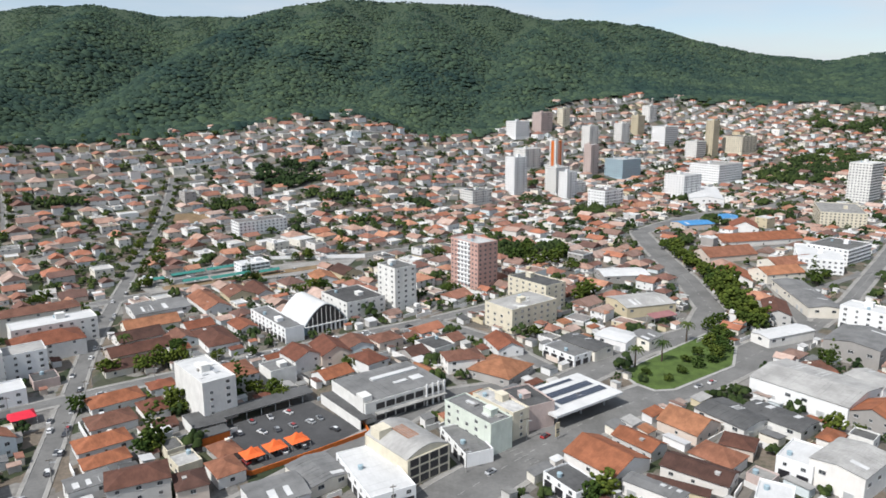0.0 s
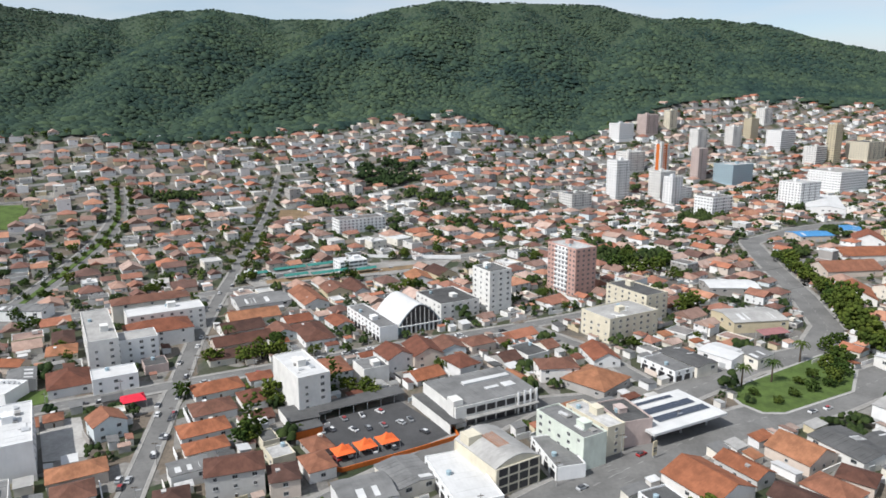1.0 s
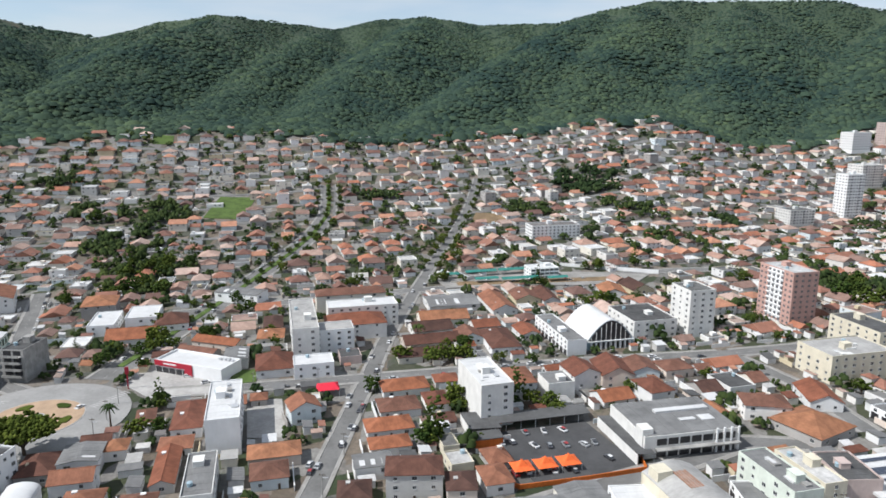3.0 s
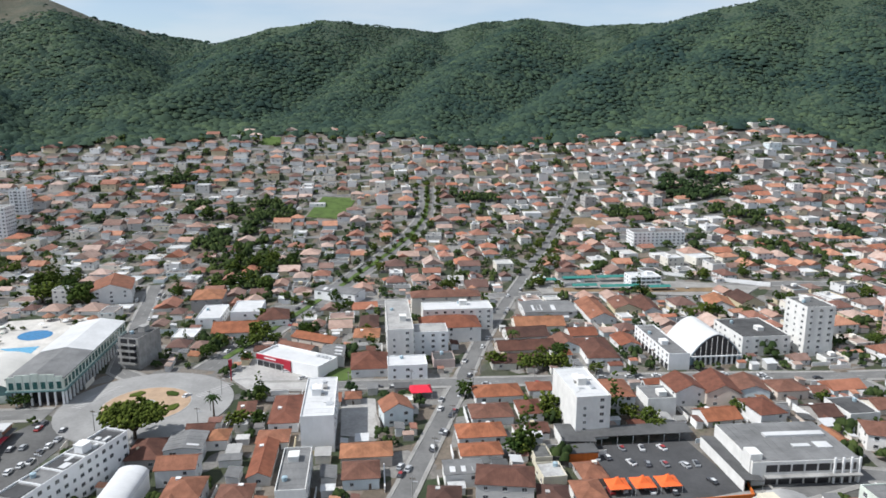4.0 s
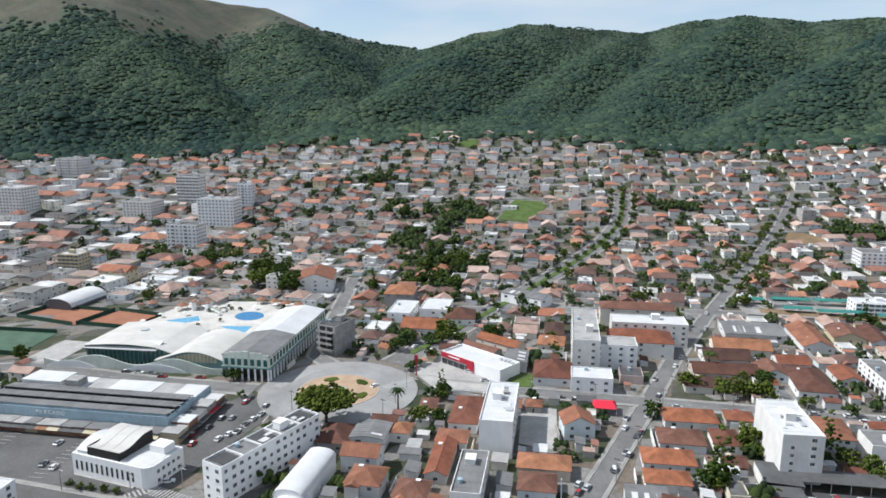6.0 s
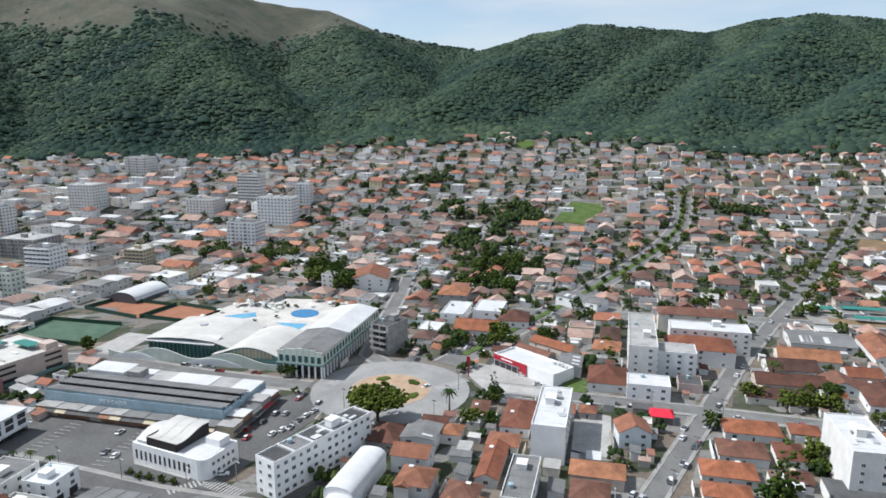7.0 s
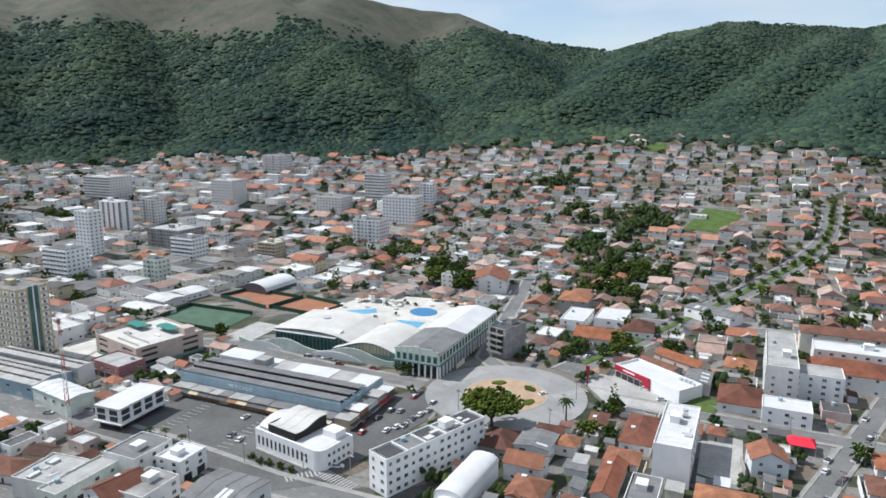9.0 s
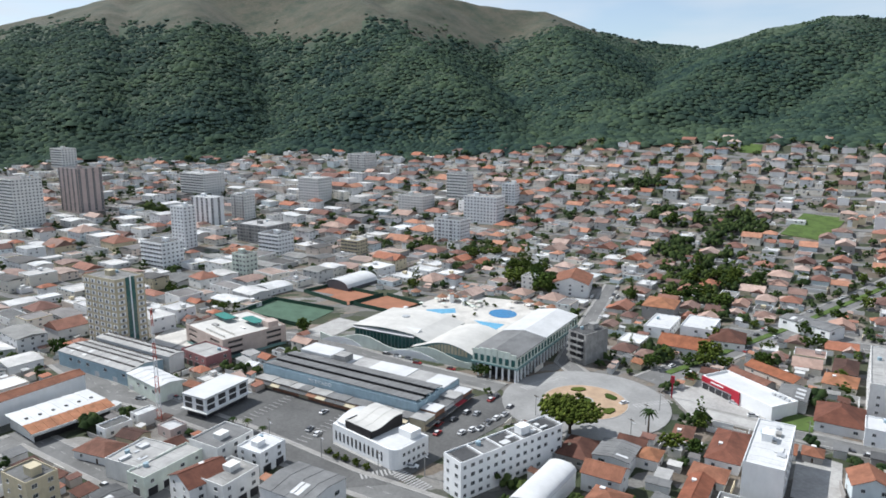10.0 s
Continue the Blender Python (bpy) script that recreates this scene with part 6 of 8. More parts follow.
def solar_canopy():
    L, W, h = 36, 24, 6.0
    take(48.1, 254.3, 36, L + 2, W + 2)
    e = thing("station_canopy", "filling station canopy with rows of dark solar panels", "canopy", pose(48.1, 254.3, 0, 0, 0, 36))
    part("roof", Mesh().box(-L / 2, -W / 2, h - 0.9, L / 2, W / 2, h), ["white_roof"], e)
    for k in range(36):
        x0 = -L / 2 + 0.6 + (L - 1.2) * k / 36
        part("roof_rib", Mesh().box(x0, -W / 2 + 0.1, h, x0 + 0.12, W / 2 - 0.1, h + 0.09), ["white_roof"], e)
    pan = Mesh().box(-0.965, -0.99, 0, 0.965, 0.99, 0.06).box(-0.95, -0.97, 0.06, 0.95, 0.97, 0.075, 1).data("solar_panel", ["steel", "solar"])
    for row, (y0, x0, n) in enumerate(((8.5, -16, 14), (3.0, -12, 14), (1.0, -12, 14), (-3.2, -9, 13), (-5.2, -9, 13))):
        for k in range(n):
            part("solar_panel", pan, None, e, at=pose(x0 + k * 1.96, y0, h + 0.2, 2))
    for px in (-13, 0, 13):
        for py in (-7, 7):
            part("column", Mesh().box(px - 0.3, py - 0.3, 0, px + 0.3, py + 0.3, h - 0.9), ["steel"], e)
    part("kiosk", Mesh().box(-15, 4, 0, -3, 10, 3.6), ["white"], e)
    for px in (-6, 4, 12):
        part("fuel_pump", Mesh().box(px - 0.5, -2.4, 0, px + 0.5, -1.6, 1.9), ["orange"], e)
    p = thing("price_sign", "yellow price sign on a post", "sign", pose(40, 228.5, 0.2, 0, 0, 36))
    part("board", Mesh().box(-0.9, -0.15, 1.0, 0.9, 0.15, 6.2), ["sand"], p)
    part("bar", Mesh().box(-0.7, -0.2, 3.4, 0.7, -0.16, 3.9), ["dark_steel"], p)
    part("bar", Mesh().box(-0.7, -0.2, 2.4, 0.7, -0.16, 2.9), ["dark_steel"], p)
    part("post", Mesh().box(-0.15, -0.1, -0.2, 0.15, 0.1, 1.0), ["steel"], p)


solar_canopy()


def curved_store():
    L, W, h = 23.5, 17, 9.5
    take(-12.4, 211.2, 130, L, W)
    e = thing("curved_store", "cream store with a shallow curved metal roof and large dark windows", "commercial building", pose(-12.4, 211.2, 0, 0, 0, 130))
    f = lambda s: 2.6 * math.sin(math.pi * s)
    m = Mesh().box(-W / 2, -L / 2, 0, W / 2, L / 2, h)
    rt = pose(0, 0, 0, 0, 0, 90)
    part("wall", m, ["cream"], e, at=rt)
    m = Mesh()
    arch_sheet(m, W + 0.2, L - 0.6, h + 0.2, f, 16)
    part("roof", m, ["pale_roof"], e, at=rt)
    m = Mesh()
    under(m, W, L, -L / 2 + 0.35, h, f, 16, 0.25)
    under(m, W, L, L / 2 - 0.6, h, f, 16, 0.25)
    part("gable_wall", m, ["cream"], e, at=rt)
    for k in range(5):
        part("faded_bar", Mesh().box(-1.8 + k * 0.95, -5 + 0.3 * (k % 2), h + 2.72, -1.2 + k * 0.95, 4.5, h + 2.82), ["brick"], e, "faded red painted bar", at=rt)
    for s in range(3):
        for c in range(4):
            y0 = -W / 2 + 0.8 + c * (W - 1.2) / 4
            part("window", Mesh().box(-L / 2 - 0.08, y0, 0.6 + s * 3.1, -L / 2 + 0.05, y0 + 3.3, 3.0 + s * 3.1), ["shop"], e)
    for c in range(5):
        part("window", WIN[(1.6, 1.3)], None, e, at=pose(-L / 2 + 3 + c * 4.2, -W / 2, 5.5))
    part("roof_room", Mesh().box(4, 3, h, 9, 8, h + 3.6), ["cream"], e)


curved_store()


def red_store():
    L, W, h = 36, 14, 6.0
    take(-224.5, 239.3, 3, L, W)
    e = thing("store", "white flat-roofed store with a red sign fascia", "store", pose(-224.5, 239.3, 0, 0, 0, 3))
    part("wall", Mesh().box(-L / 2, -W / 2, 0, L / 2, W / 2, h - 1.2), ["white"], e)
    part("roof", Mesh().box(-L / 2 + 0.4, -W / 2 + 0.4, h - 1.2, L / 2 - 0.4, W / 2 - 0.4, h - 0.9), ["white_roof"], e)
    for q in ((-L / 2, -W / 2, L / 2, -W / 2 + 0.35), (-L / 2, W / 2 - 0.35, L / 2, W / 2), (-L / 2, -W / 2 + 0.35, -L / 2 + 0.35, W / 2 - 0.35), (L / 2 - 0.35, -W / 2 + 0.35, L / 2, W / 2 - 0.35)):
        part("parapet", Mesh().box(q[0], q[1], h - 1.2, q[2], q[3], h), ["white"], e)
    part("sign_fascia", Mesh().box(-L / 2 - 0.1, -W / 2 - 0.5, 3.4, 2.5, -W / 2 - 0.02, h - 0.3), ["red"], e, "red sign fascia")
    part("side_panel", Mesh().box(-1.5, -W / 2 - 0.55, 0, 2.5, -W / 2 - 0.03, 3.4), ["red"], e)
    part("sign_bar", Mesh().box(-13, -W / 2 - 0.56, 4.4, -6, -W / 2 - 0.5, 5.0), ["white"], e)
    for k in range(5):
        part("shopfront", SHOPFRONT, None, e, at=pose(-L / 2 + 2 + k * 3.7, -W / 2 - 0.03, 0))
    for k in range(4):
        part("air_unit", Mesh().box(8 + k * 2.2, 4, h - 0.9, 9.4 + k * 2.2, 5.2, h), ["steel"], e)
    p = thing("pylon_sign", "tall red pylon sign beside the forecourt", "sign", pose(-238, 212, 0.2, 0, 0, 40))
    part("post", Mesh().box(-0.25, -0.2, -0.3, 0.25, 0.2, 6.5), ["red"], p)
    part("board", Mesh().box(-0.8, -0.25, 6.5, 0.8, 0.25, 9.5), ["red"], p)


red_store()


def corner_building():
    """White building with a black curved crown."""
    take(-237, 83, 27, 34, 18)
    e = thing("corner_building", "white rounded corner building with a black curved roof crown", "public building", pose(-238.5, 86.5, 0, 0, 0, 27))
    L, W, h = 32, 16, 7.5
    o = [(-L / 2, -W / 2), (L / 2 - 3, -W / 2)] + [(L / 2 - 3 + 3 * math.sin(a * 0.3927), -W / 2 + 3 - 3 * math.cos(a * 0.3927)) for a in range(1, 5)] + [(L / 2, W / 2), (-L / 2 + 2, W / 2), (-L / 2, W / 2 - 4)]
    m = Mesh().prism(o, 0, h)
    part("wall", m, ["white"], e)
    inner = [(x * 0.96, y * 0.93) for x, y in o]
    part("roof", Mesh().prism(inner, h, h + 0.12), ["white_roof"], e)
    for k in range(12):
        part("window", Mesh().box(-L / 2 + 1.4 + k * 2.15, -W / 2 - 0.06, 2.0, -L / 2 + 2.2 + k * 2.15, -W / 2 + 0.05, 5.2), ["shop"], e)
    for k in range(5):
        for s in range(2):
            part("window", WIN[(1.2, 1.2)], None, e, at=pose(L / 2, -W / 2 + 4.2 + k * 2.3, 1.2 + 3.1 * s, 0, 0, 90))
    # crown: black walls under a roof that sweeps up towards the back
    n = 14
    ys = [-7.4 + 15.2 * q / n for q in range(n + 1)]
    top = [h + 3.0 + 1.5 * q / n - 0.55 * math.sin(q / n * 6.283) for q in range(n + 1)]
    m = Mesh()
    for q in range(n):
        v = [(3.6, ys[q], h - 0.2), (3.6, ys[q + 1], h - 0.2), (3.6, ys[q + 1], top[q + 1]), (3.6, ys[q], top[q])]
        v += [(x - 0.4, y, z) for x, y, z in v]
        m.add(v, [(0, 1, 2, 3), (7, 6, 5, 4), (0, 4, 5, 1), (3, 2, 6, 7)])
    m.box(-9.6, ys[0], h - 0.2, 3.6, ys[0] + 0.4, top[0])
    m.box(-9.6, ys[0] + 0.4, h - 0.2, -9.2, ys[-1], top[0] + 0.2).box(-9.2, ys[-1] - 0.4, h - 0.2, 3.2, ys[-1], top[-1] - 0.1)
    part("crown_wall", m, ["black"], e, "black upper wall")
    m = Mesh()
    sheets(m, -10.0, 4.0, 9, list(zip(ys, [z + 0.1 for z in top])), 0.08)
    part("crown_roof", m, ["cream_roof"], e, "swept pale roof")
    m = Mesh()
    sheets(m, -14.6, -10.1, 3, [(y, h + 0.6 + 2.8 * math.sin((q + 1) / (n + 2) * 3.0)) for q, y in enumerate(ys)], 0.05)
    part("side_roof", m, ["white_roof"], e, "white curved roof beside the crown")
    part("side_wall", Mesh().box(-14.4, ys[0] + 0.3, h - 0.2, -10.2, ys[-1] - 0.3, h + 0.9), ["white"], e)
    part("roof_room", Mesh().box(8, 1.5, h, 14, 6.5, h + 2.6), ["white"], e)
    part("low_wing", Mesh().box(-L / 2 + 1, -W / 2 - 1.2, 0, L / 2 - 6, -W / 2 - 0.1, 0.5), ["kerb"], e)


corner_building()


def car_dealer():
    """Canopies, walls and tents round the car lot."""
    for x, y, rot, L, W in ((-70, 252, 38, 40, 7), (-37, 249, 128, 30, 7), (-88, 238, 128, 14, 12)):
        take(x, y, rot, L, W)
        e = thing("carport", "low open carport with a dark grey sheet roof", "carport", pose(x, y, 0.1, 0, 0, rot), "carports")
        m = Mesh()
        v = [(-L / 2, -W / 2, 3.6), (L / 2, -W / 2, 3.6), (L / 2, W / 2, 4.3), (-L / 2, W / 2, 4.3)]
        m.add(v + [(x_, y_, z_ - 0.2) for x_, y_, z_ in v], [(0, 1, 2, 3), (7, 6, 5, 4), (0, 4, 5, 1), (1, 5, 6, 2), (2, 6, 7, 3), (3, 7, 4, 0)])
        part("roof", m, ["dark_roof"], e)
        part("back_wall", Mesh().box(-L / 2 + 0.1, W / 2 - 0.4, 0, L / 2 - 0.1, W / 2 - 0.1, 4.0), ["pale"], e)
        for k in range(int(L / 6) + 1):
            part("post", Mesh().box(-L / 2 + 0.3 + k * 5.8, -W / 2 + 0.3, 0, -L / 2 + 0.5 + k * 5.8, -W / 2 + 0.5, 3.5), ["steel"], e)
    for x, y in ((-64.5, 214.5), (-58, 219.6), (-51.5, 224.7)):
        e = thing("market_tent", "orange pointed canvas tent over parked cars", "tent", pose(x, y, 0.16, 0, 0, 38), "orange tents")
        m = Mesh()
        a = 3.5
        ring = [(-a, -3.4, 2.5), (a, -3.4, 2.5), (a, 3.4, 2.5), (-a, 3.4, 2.5)]
        mid = [(x_ * 0.45, y_ * 0.45, 3.2) for x_, y_, _ in ring]
        m.add(ring + mid + [(0, 0, 5.2)], [(i, (i + 1) % 4, 4 + (i + 1) % 4, 4 + i) for i in range(4)] + [(4 + i, 4 + (i + 1) % 4, 8) for i in range(4)] + [(3, 2, 1, 0)])
        part("canvas", m, ["orange_cloth"], e)
        for px, py in ((-a, -3.4), (a, -3.4), (a, 3.4), (-a, 3.4)):
            part("pole", Mesh().tube((px, py, 0), (px, py, 2.6), 0.06, 0.06, 6), ["steel"], e)
    for x0, y0, x1, y1 in ((-72, 207, -62, 205), (-62, 205, -43, 219.5), (-43, 219.5, -27, 233), (-27, 233, -30, 240)):
        e = thing("orange_wall", "low orange boundary wall of the car dealer", "wall", pose(x0, y0, 0.1, 0, 0, math.degrees(math.atan2(y1 - y0, x1 - x0))), "orange walls")
        part("wall", Mesh().box(0, -0.15, 0, math.hypot(x1 - x0, y1 - y0), 0.15, 1.6), ["orange"], e)
    e = thing("sales_office", "small dealer office with an orange front", "office", pose(-82, 229, 0.1, 0, 0, 38))
    part("wall", Mesh().box(-5, -3, 0, 5, 3, 3.2), ["orange"], e)
    part("roof", Mesh().box(-5.3, -3.3, 3.2, 5.3, 3.3, 3.5), ["dark_roof"], e)
    for k, (x, y) in enumerate(((-77, 231), (-74, 233), (-66, 234), (-61, 236), (-56, 239), (-50, 242), (-47, 245), (-63, 216), (-58, 221), (-52, 226), (-66, 213), (-40, 236), (-55, 220), (-49, 223), (-60, 250), (-66, 246), (-72, 242))):
        car(x, y, 120 + 12 * (k % 3), "used car standing in the dealer's yard")


car_dealer()

e = thing("red_tent", "bright red canvas canopy over parked cars", "tent", pose(-158, 242.5, 0.1, 0, 0, 38))
m = Mesh()
m.add([(-4.6, -4, 3.0), (4.6, -4, 3.0), (4.6, 4, 3.2), (-4.6, 4, 3.2), (-3, 0, 4.6), (3, 0, 4.6)], [(0, 1, 5, 4), (1, 2, 5), (2, 3, 4, 5), (3, 0, 4), (3, 2, 1, 0)])
part("canvas", m, ["red_cloth"], e)
for px, py in ((-4.5, -3.9), (4.5, -3.9), (4.5, 3.9), (-4.5, 3.9)):
    part("pole", Mesh().tube((px, py, 0), (px, py, 3.1), 0.06, 0.06, 6), ["steel"], e)


e = thing("awning_roof", "maroon sheet awning over a shop yard by the avenue", "awning", pose(117, 360, z_at(117, 360), 0, 0, 25))
m = Mesh()
sheets(m, -8, 8, 8, [(-3.2, 3.4), (3.2, 4.3)], 0.1)
part("roof", m, ["maroon"], e)
for px, py in ((-7.6, -2.9), (7.6, -2.9), (-7.6, 2.9), (7.6, 2.9)):
    part("post", Mesh().box(px - 0.1, py - 0.1, -0.3, px + 0.1, py + 0.1, 3.3 + 0.07 * (py + 3)), ["steel"], e)
take(117, 360, 25, 16, 7)


def mast(x, y, h):
    e = thing("lattice_mast", "tall red and white lattice radio mast", "mast", pose(x, y, 0))
    n = 14
    for k in range(n):
        z0, z1 = h * k / n, h * (k + 1) / n
        w0, w1 = 1.1 - 0.75 * k / n, 1.1 - 0.75 * (k + 1) / n
        m = Mesh()
        c0 = [(w0 * math.cos(a), w0 * math.sin(a), z0) for a in (0.5, 2.6, 4.7)]
        c1 = [(w1 * math.cos(a), w1 * math.sin(a), z1) for a in (0.5, 2.6, 4.7)]
        for i in range(3):
            m.tube(c0[i], c1[i], 0.11, 0.11, 5)
            m.tube(c0[i], c1[(i + 1) % 3], 0.075, 0.075, 4)
            m.tube(c1[i], c1[(i + 1) % 3], 0.075, 0.075, 4)
        part("section", m, ["mast_red" if (k // 2) % 2 == 0 else "white"], e)


mast(-286, 14, 46)

# far car yard with green shade roofs
pad("far_car_yard", [(-197, 432), (-136, 500), (-62, 515), (-70, 470), (-140, 438), (-178, 412)], 1.2, "paving", "pale yard with parked cars and green shade roofs", "car yard")
for x, y, L in ((-186, 436, 12), (-170, 452, 22), (-152, 466, 20), (-160, 437, 16), (-140, 448, 26), (-118, 460, 14)):
    z = z_at(x, y)
    e = thing("shade_roof", "green shade cloth roof over parked cars", "shade roof", pose(x, y, z + 0.3, 0, 0, 38), "green shade roofs")
    part("cloth", Mesh().add([(-L / 2, -2.6, 3), (L / 2, -2.6, 3), (L / 2, 0, 4.1), (-L / 2, 0, 4.1), (L / 2, 2.6, 3), (-L / 2, 2.6, 3), (-L / 2, -2.6, 2.9), (L / 2, -2.6, 2.9), (L / 2, 2.6, 2.9), (-L / 2, 2.6, 2.9)], [(0, 1, 2, 3), (3, 2, 4, 5), (0, 6, 7, 1), (5, 4, 8, 9), (9, 8, 7, 6), (1, 7, 8, 4, 2), (0, 3, 5, 9, 6)]), ["green_cloth"], e)
    for px in (-L / 2 + 0.3, L / 2 - 0.3):
        part("post", Mesh().box(px - 0.08, -0.08, -0.5, px + 0.08, 0.08, 3.9), ["steel"], e)
e = thing("yard_wall", "long white boundary wall behind the yard", "wall", pose(-128, 500, z_at(-100, 505), 0, 0, 6))
part("wall", Mesh().box(0, -0.2, -3, 70, 0.2, 2.4), ["white"], e)
block(-131, 466, 38, 20, 13, 8, "white", "white_roof", "office_block")


def parking_building():
    """Three decks behind long parapets; a solid dark core paints the shade of the open storeys."""
    L, W, h = 37, 35, 10.2
    take(-374.1, 49.3, 25, L, W)
    e = thing("parking_building", "tan parking building with long dark openings between parapets", "parking building", pose(-374.1, 49.3, 0, 0, 0, 25))
    # one near-black box instead of decks: interior shade given as colour
    part("core", Mesh().box(-L / 2 + 0.7, -W / 2 + 0.7, -0.5, L / 2 - 0.7, W / 2 - 0.7, h - 1.0), ["shop"], e, "solid dark filling for the shade inside the decks")
    part("deck", Mesh().box(-L / 2 + 0.4, -W / 2 + 0.4, h - 1.0, L / 2 - 0.4, W / 2 - 0.4, h - 0.8), ["cream_roof"], e)
    for z0, z1 in ((-0.5, 1.4), (3.0, 4.9), (6.1, 7.6), (8.7, h)):
        for at, ln in sides(L, W):
            part("parapet", Mesh().box(-ln / 2 + 0.3, 0, z0, ln / 2 - 0.3, 0.3, z1), ["teal" if z0 < 0 else "tan"], e, at=at)
    for at, ln in sides(L, W):
        for a, b in ((-0.5, -0.42), (-0.2, 0.18), (0.42, 0.5)):
            part("wall_panel", Mesh().box(ln * a, -0.06, 1.4, ln * b, 0.34, h - 0.1), ["tan"], e, at=at)
    part("stair_head", Mesh().box(10, 9, h - 0.8, 16, 15, h + 2.2), ["tan"], e)
    part("ramp_wall", Mesh().box(-4, -14, h - 0.8, 14, -13.6, h + 0.3).box(-4, -9, h - 0.8, 14, -8.6, h + 0.3), ["cream_roof"], e)


parking_building()


def square_building():
    """White two-storey block with deep dark openings on a recessed ground floor."""
    L, W = 23, 12
    x, y, rot = -296.5, 35.0, 131
    take(x, y, rot, L, W)
    e = thing("corner_office", "white two-storey office raised over a dark recessed ground floor", "office", pose(x, y, 0.1, 0, 0, rot))
    part("ground_floor", Mesh().box(-L / 2 + 0.9, -W / 2 + 0.9, 0, L / 2 - 0.9, W / 2 - 0.9, 2.6), ["shop"], e, "dark glazed ground floor")
    part("slab", Mesh().box(-L / 2 - 0.8, -W / 2 - 1.2, 2.6, L / 2 + 0.8, W / 2 + 0.8, 3.0), ["pale"], e)
    part("wall", Mesh().box(-L / 2, -W / 2, 3.0, L / 2, W / 2, 8.4), ["white"], e)
    part("roof", Mesh().box(-L / 2 - 0.3, -W / 2 - 0.3, 8.4, L / 2 + 0.3, W / 2 + 0.3, 8.9), ["white_roof"], e)
    for at, ln, n in ((pose(0, -W / 2, 0), L, 4), (pose(-L / 2, 0, 0, 0, 0, -90), W, 2), (pose(0, W / 2, 0, 0, 0, 180), L, 4), (pose(L / 2, 0, 0, 0, 0, 90), W, 2)):
        for c in range(n):
            px = (c + 0.5) / n * ln - ln / 2
            for s in range(2):
                part("window", Mesh().box(px - 1.9, -0.08, 3.5 + 2.5 * s, px + 1.9, 0.05, 5.4 + 2.5 * s), ["shop"], e, at=at)
    for c in range(5):
        part("pillar", Mesh().box(-L / 2 + 0.5 + c * 5.4, -W / 2 + 0.1, 0, -L / 2 + 0.9 + c * 5.4, -W / 2 + 0.5, 2.6), ["dark_steel"], e)


square_building()
for k, (x, y) in enumerate(((-398, 148), (-404, 160), (-410, 172), (-402, 186), (-394, 194), (-386, 186), (-382, 208), (-362, 214), (-354, 206), (-376, 218), (-346, 196), (-398, 172), (-388, 148), (-366, 164))):
    e = thing("parasol", "small pale green parasol beside the pools", "parasol", pose(x, y, 0.2), "pool parasols")
    m = Mesh()
    ring = [(1.7 * math.cos(a * 1.047), 1.7 * math.sin(a * 1.047), 2.2) for a in range(6)]
    m.add(ring + [(0, 0, 2.9)], [(i, (i + 1) % 6, 6) for i in range(6)] + [(5, 4, 3, 2, 1, 0)])
    part("canopy", m, ["mint" if k % 3 else "white"], e)
    part("pole", Mesh().tube((0, 0, 0), (0, 0, 2.3), 0.05, 0.05, 6), ["steel"], e)


def roof_clutter(x, y, z, rot, n, sx, sy, seed):
    """Skylights, patches and machines laid on a large flat roof, as things of their own."""
    q = random.Random(seed)
    for k in range(n):
        w, d, h = q.uniform(1.2, 4.5), q.uniform(0.8, 2.4), q.uniform(0.12, 1.0)
        o = part("roof_unit", Mesh().box(-w / 2, -d / 2, 0, w / 2, d / 2, h).box(-w / 2 - 0.08, -d / 2 - 0.08, h, w / 2 + 0.08, d / 2 + 0.08, h + 0.08), [q.choice(("white_roof", "steel", "concrete", "pale"))], None, at=pose(x, y, z, 0, 0, rot) @ pose(q.uniform(-sx, sx), q.uniform(-sy, sy), 0))
        tagged(o, "pale metal unit standing on a flat roof", "roof unit", "roof units")


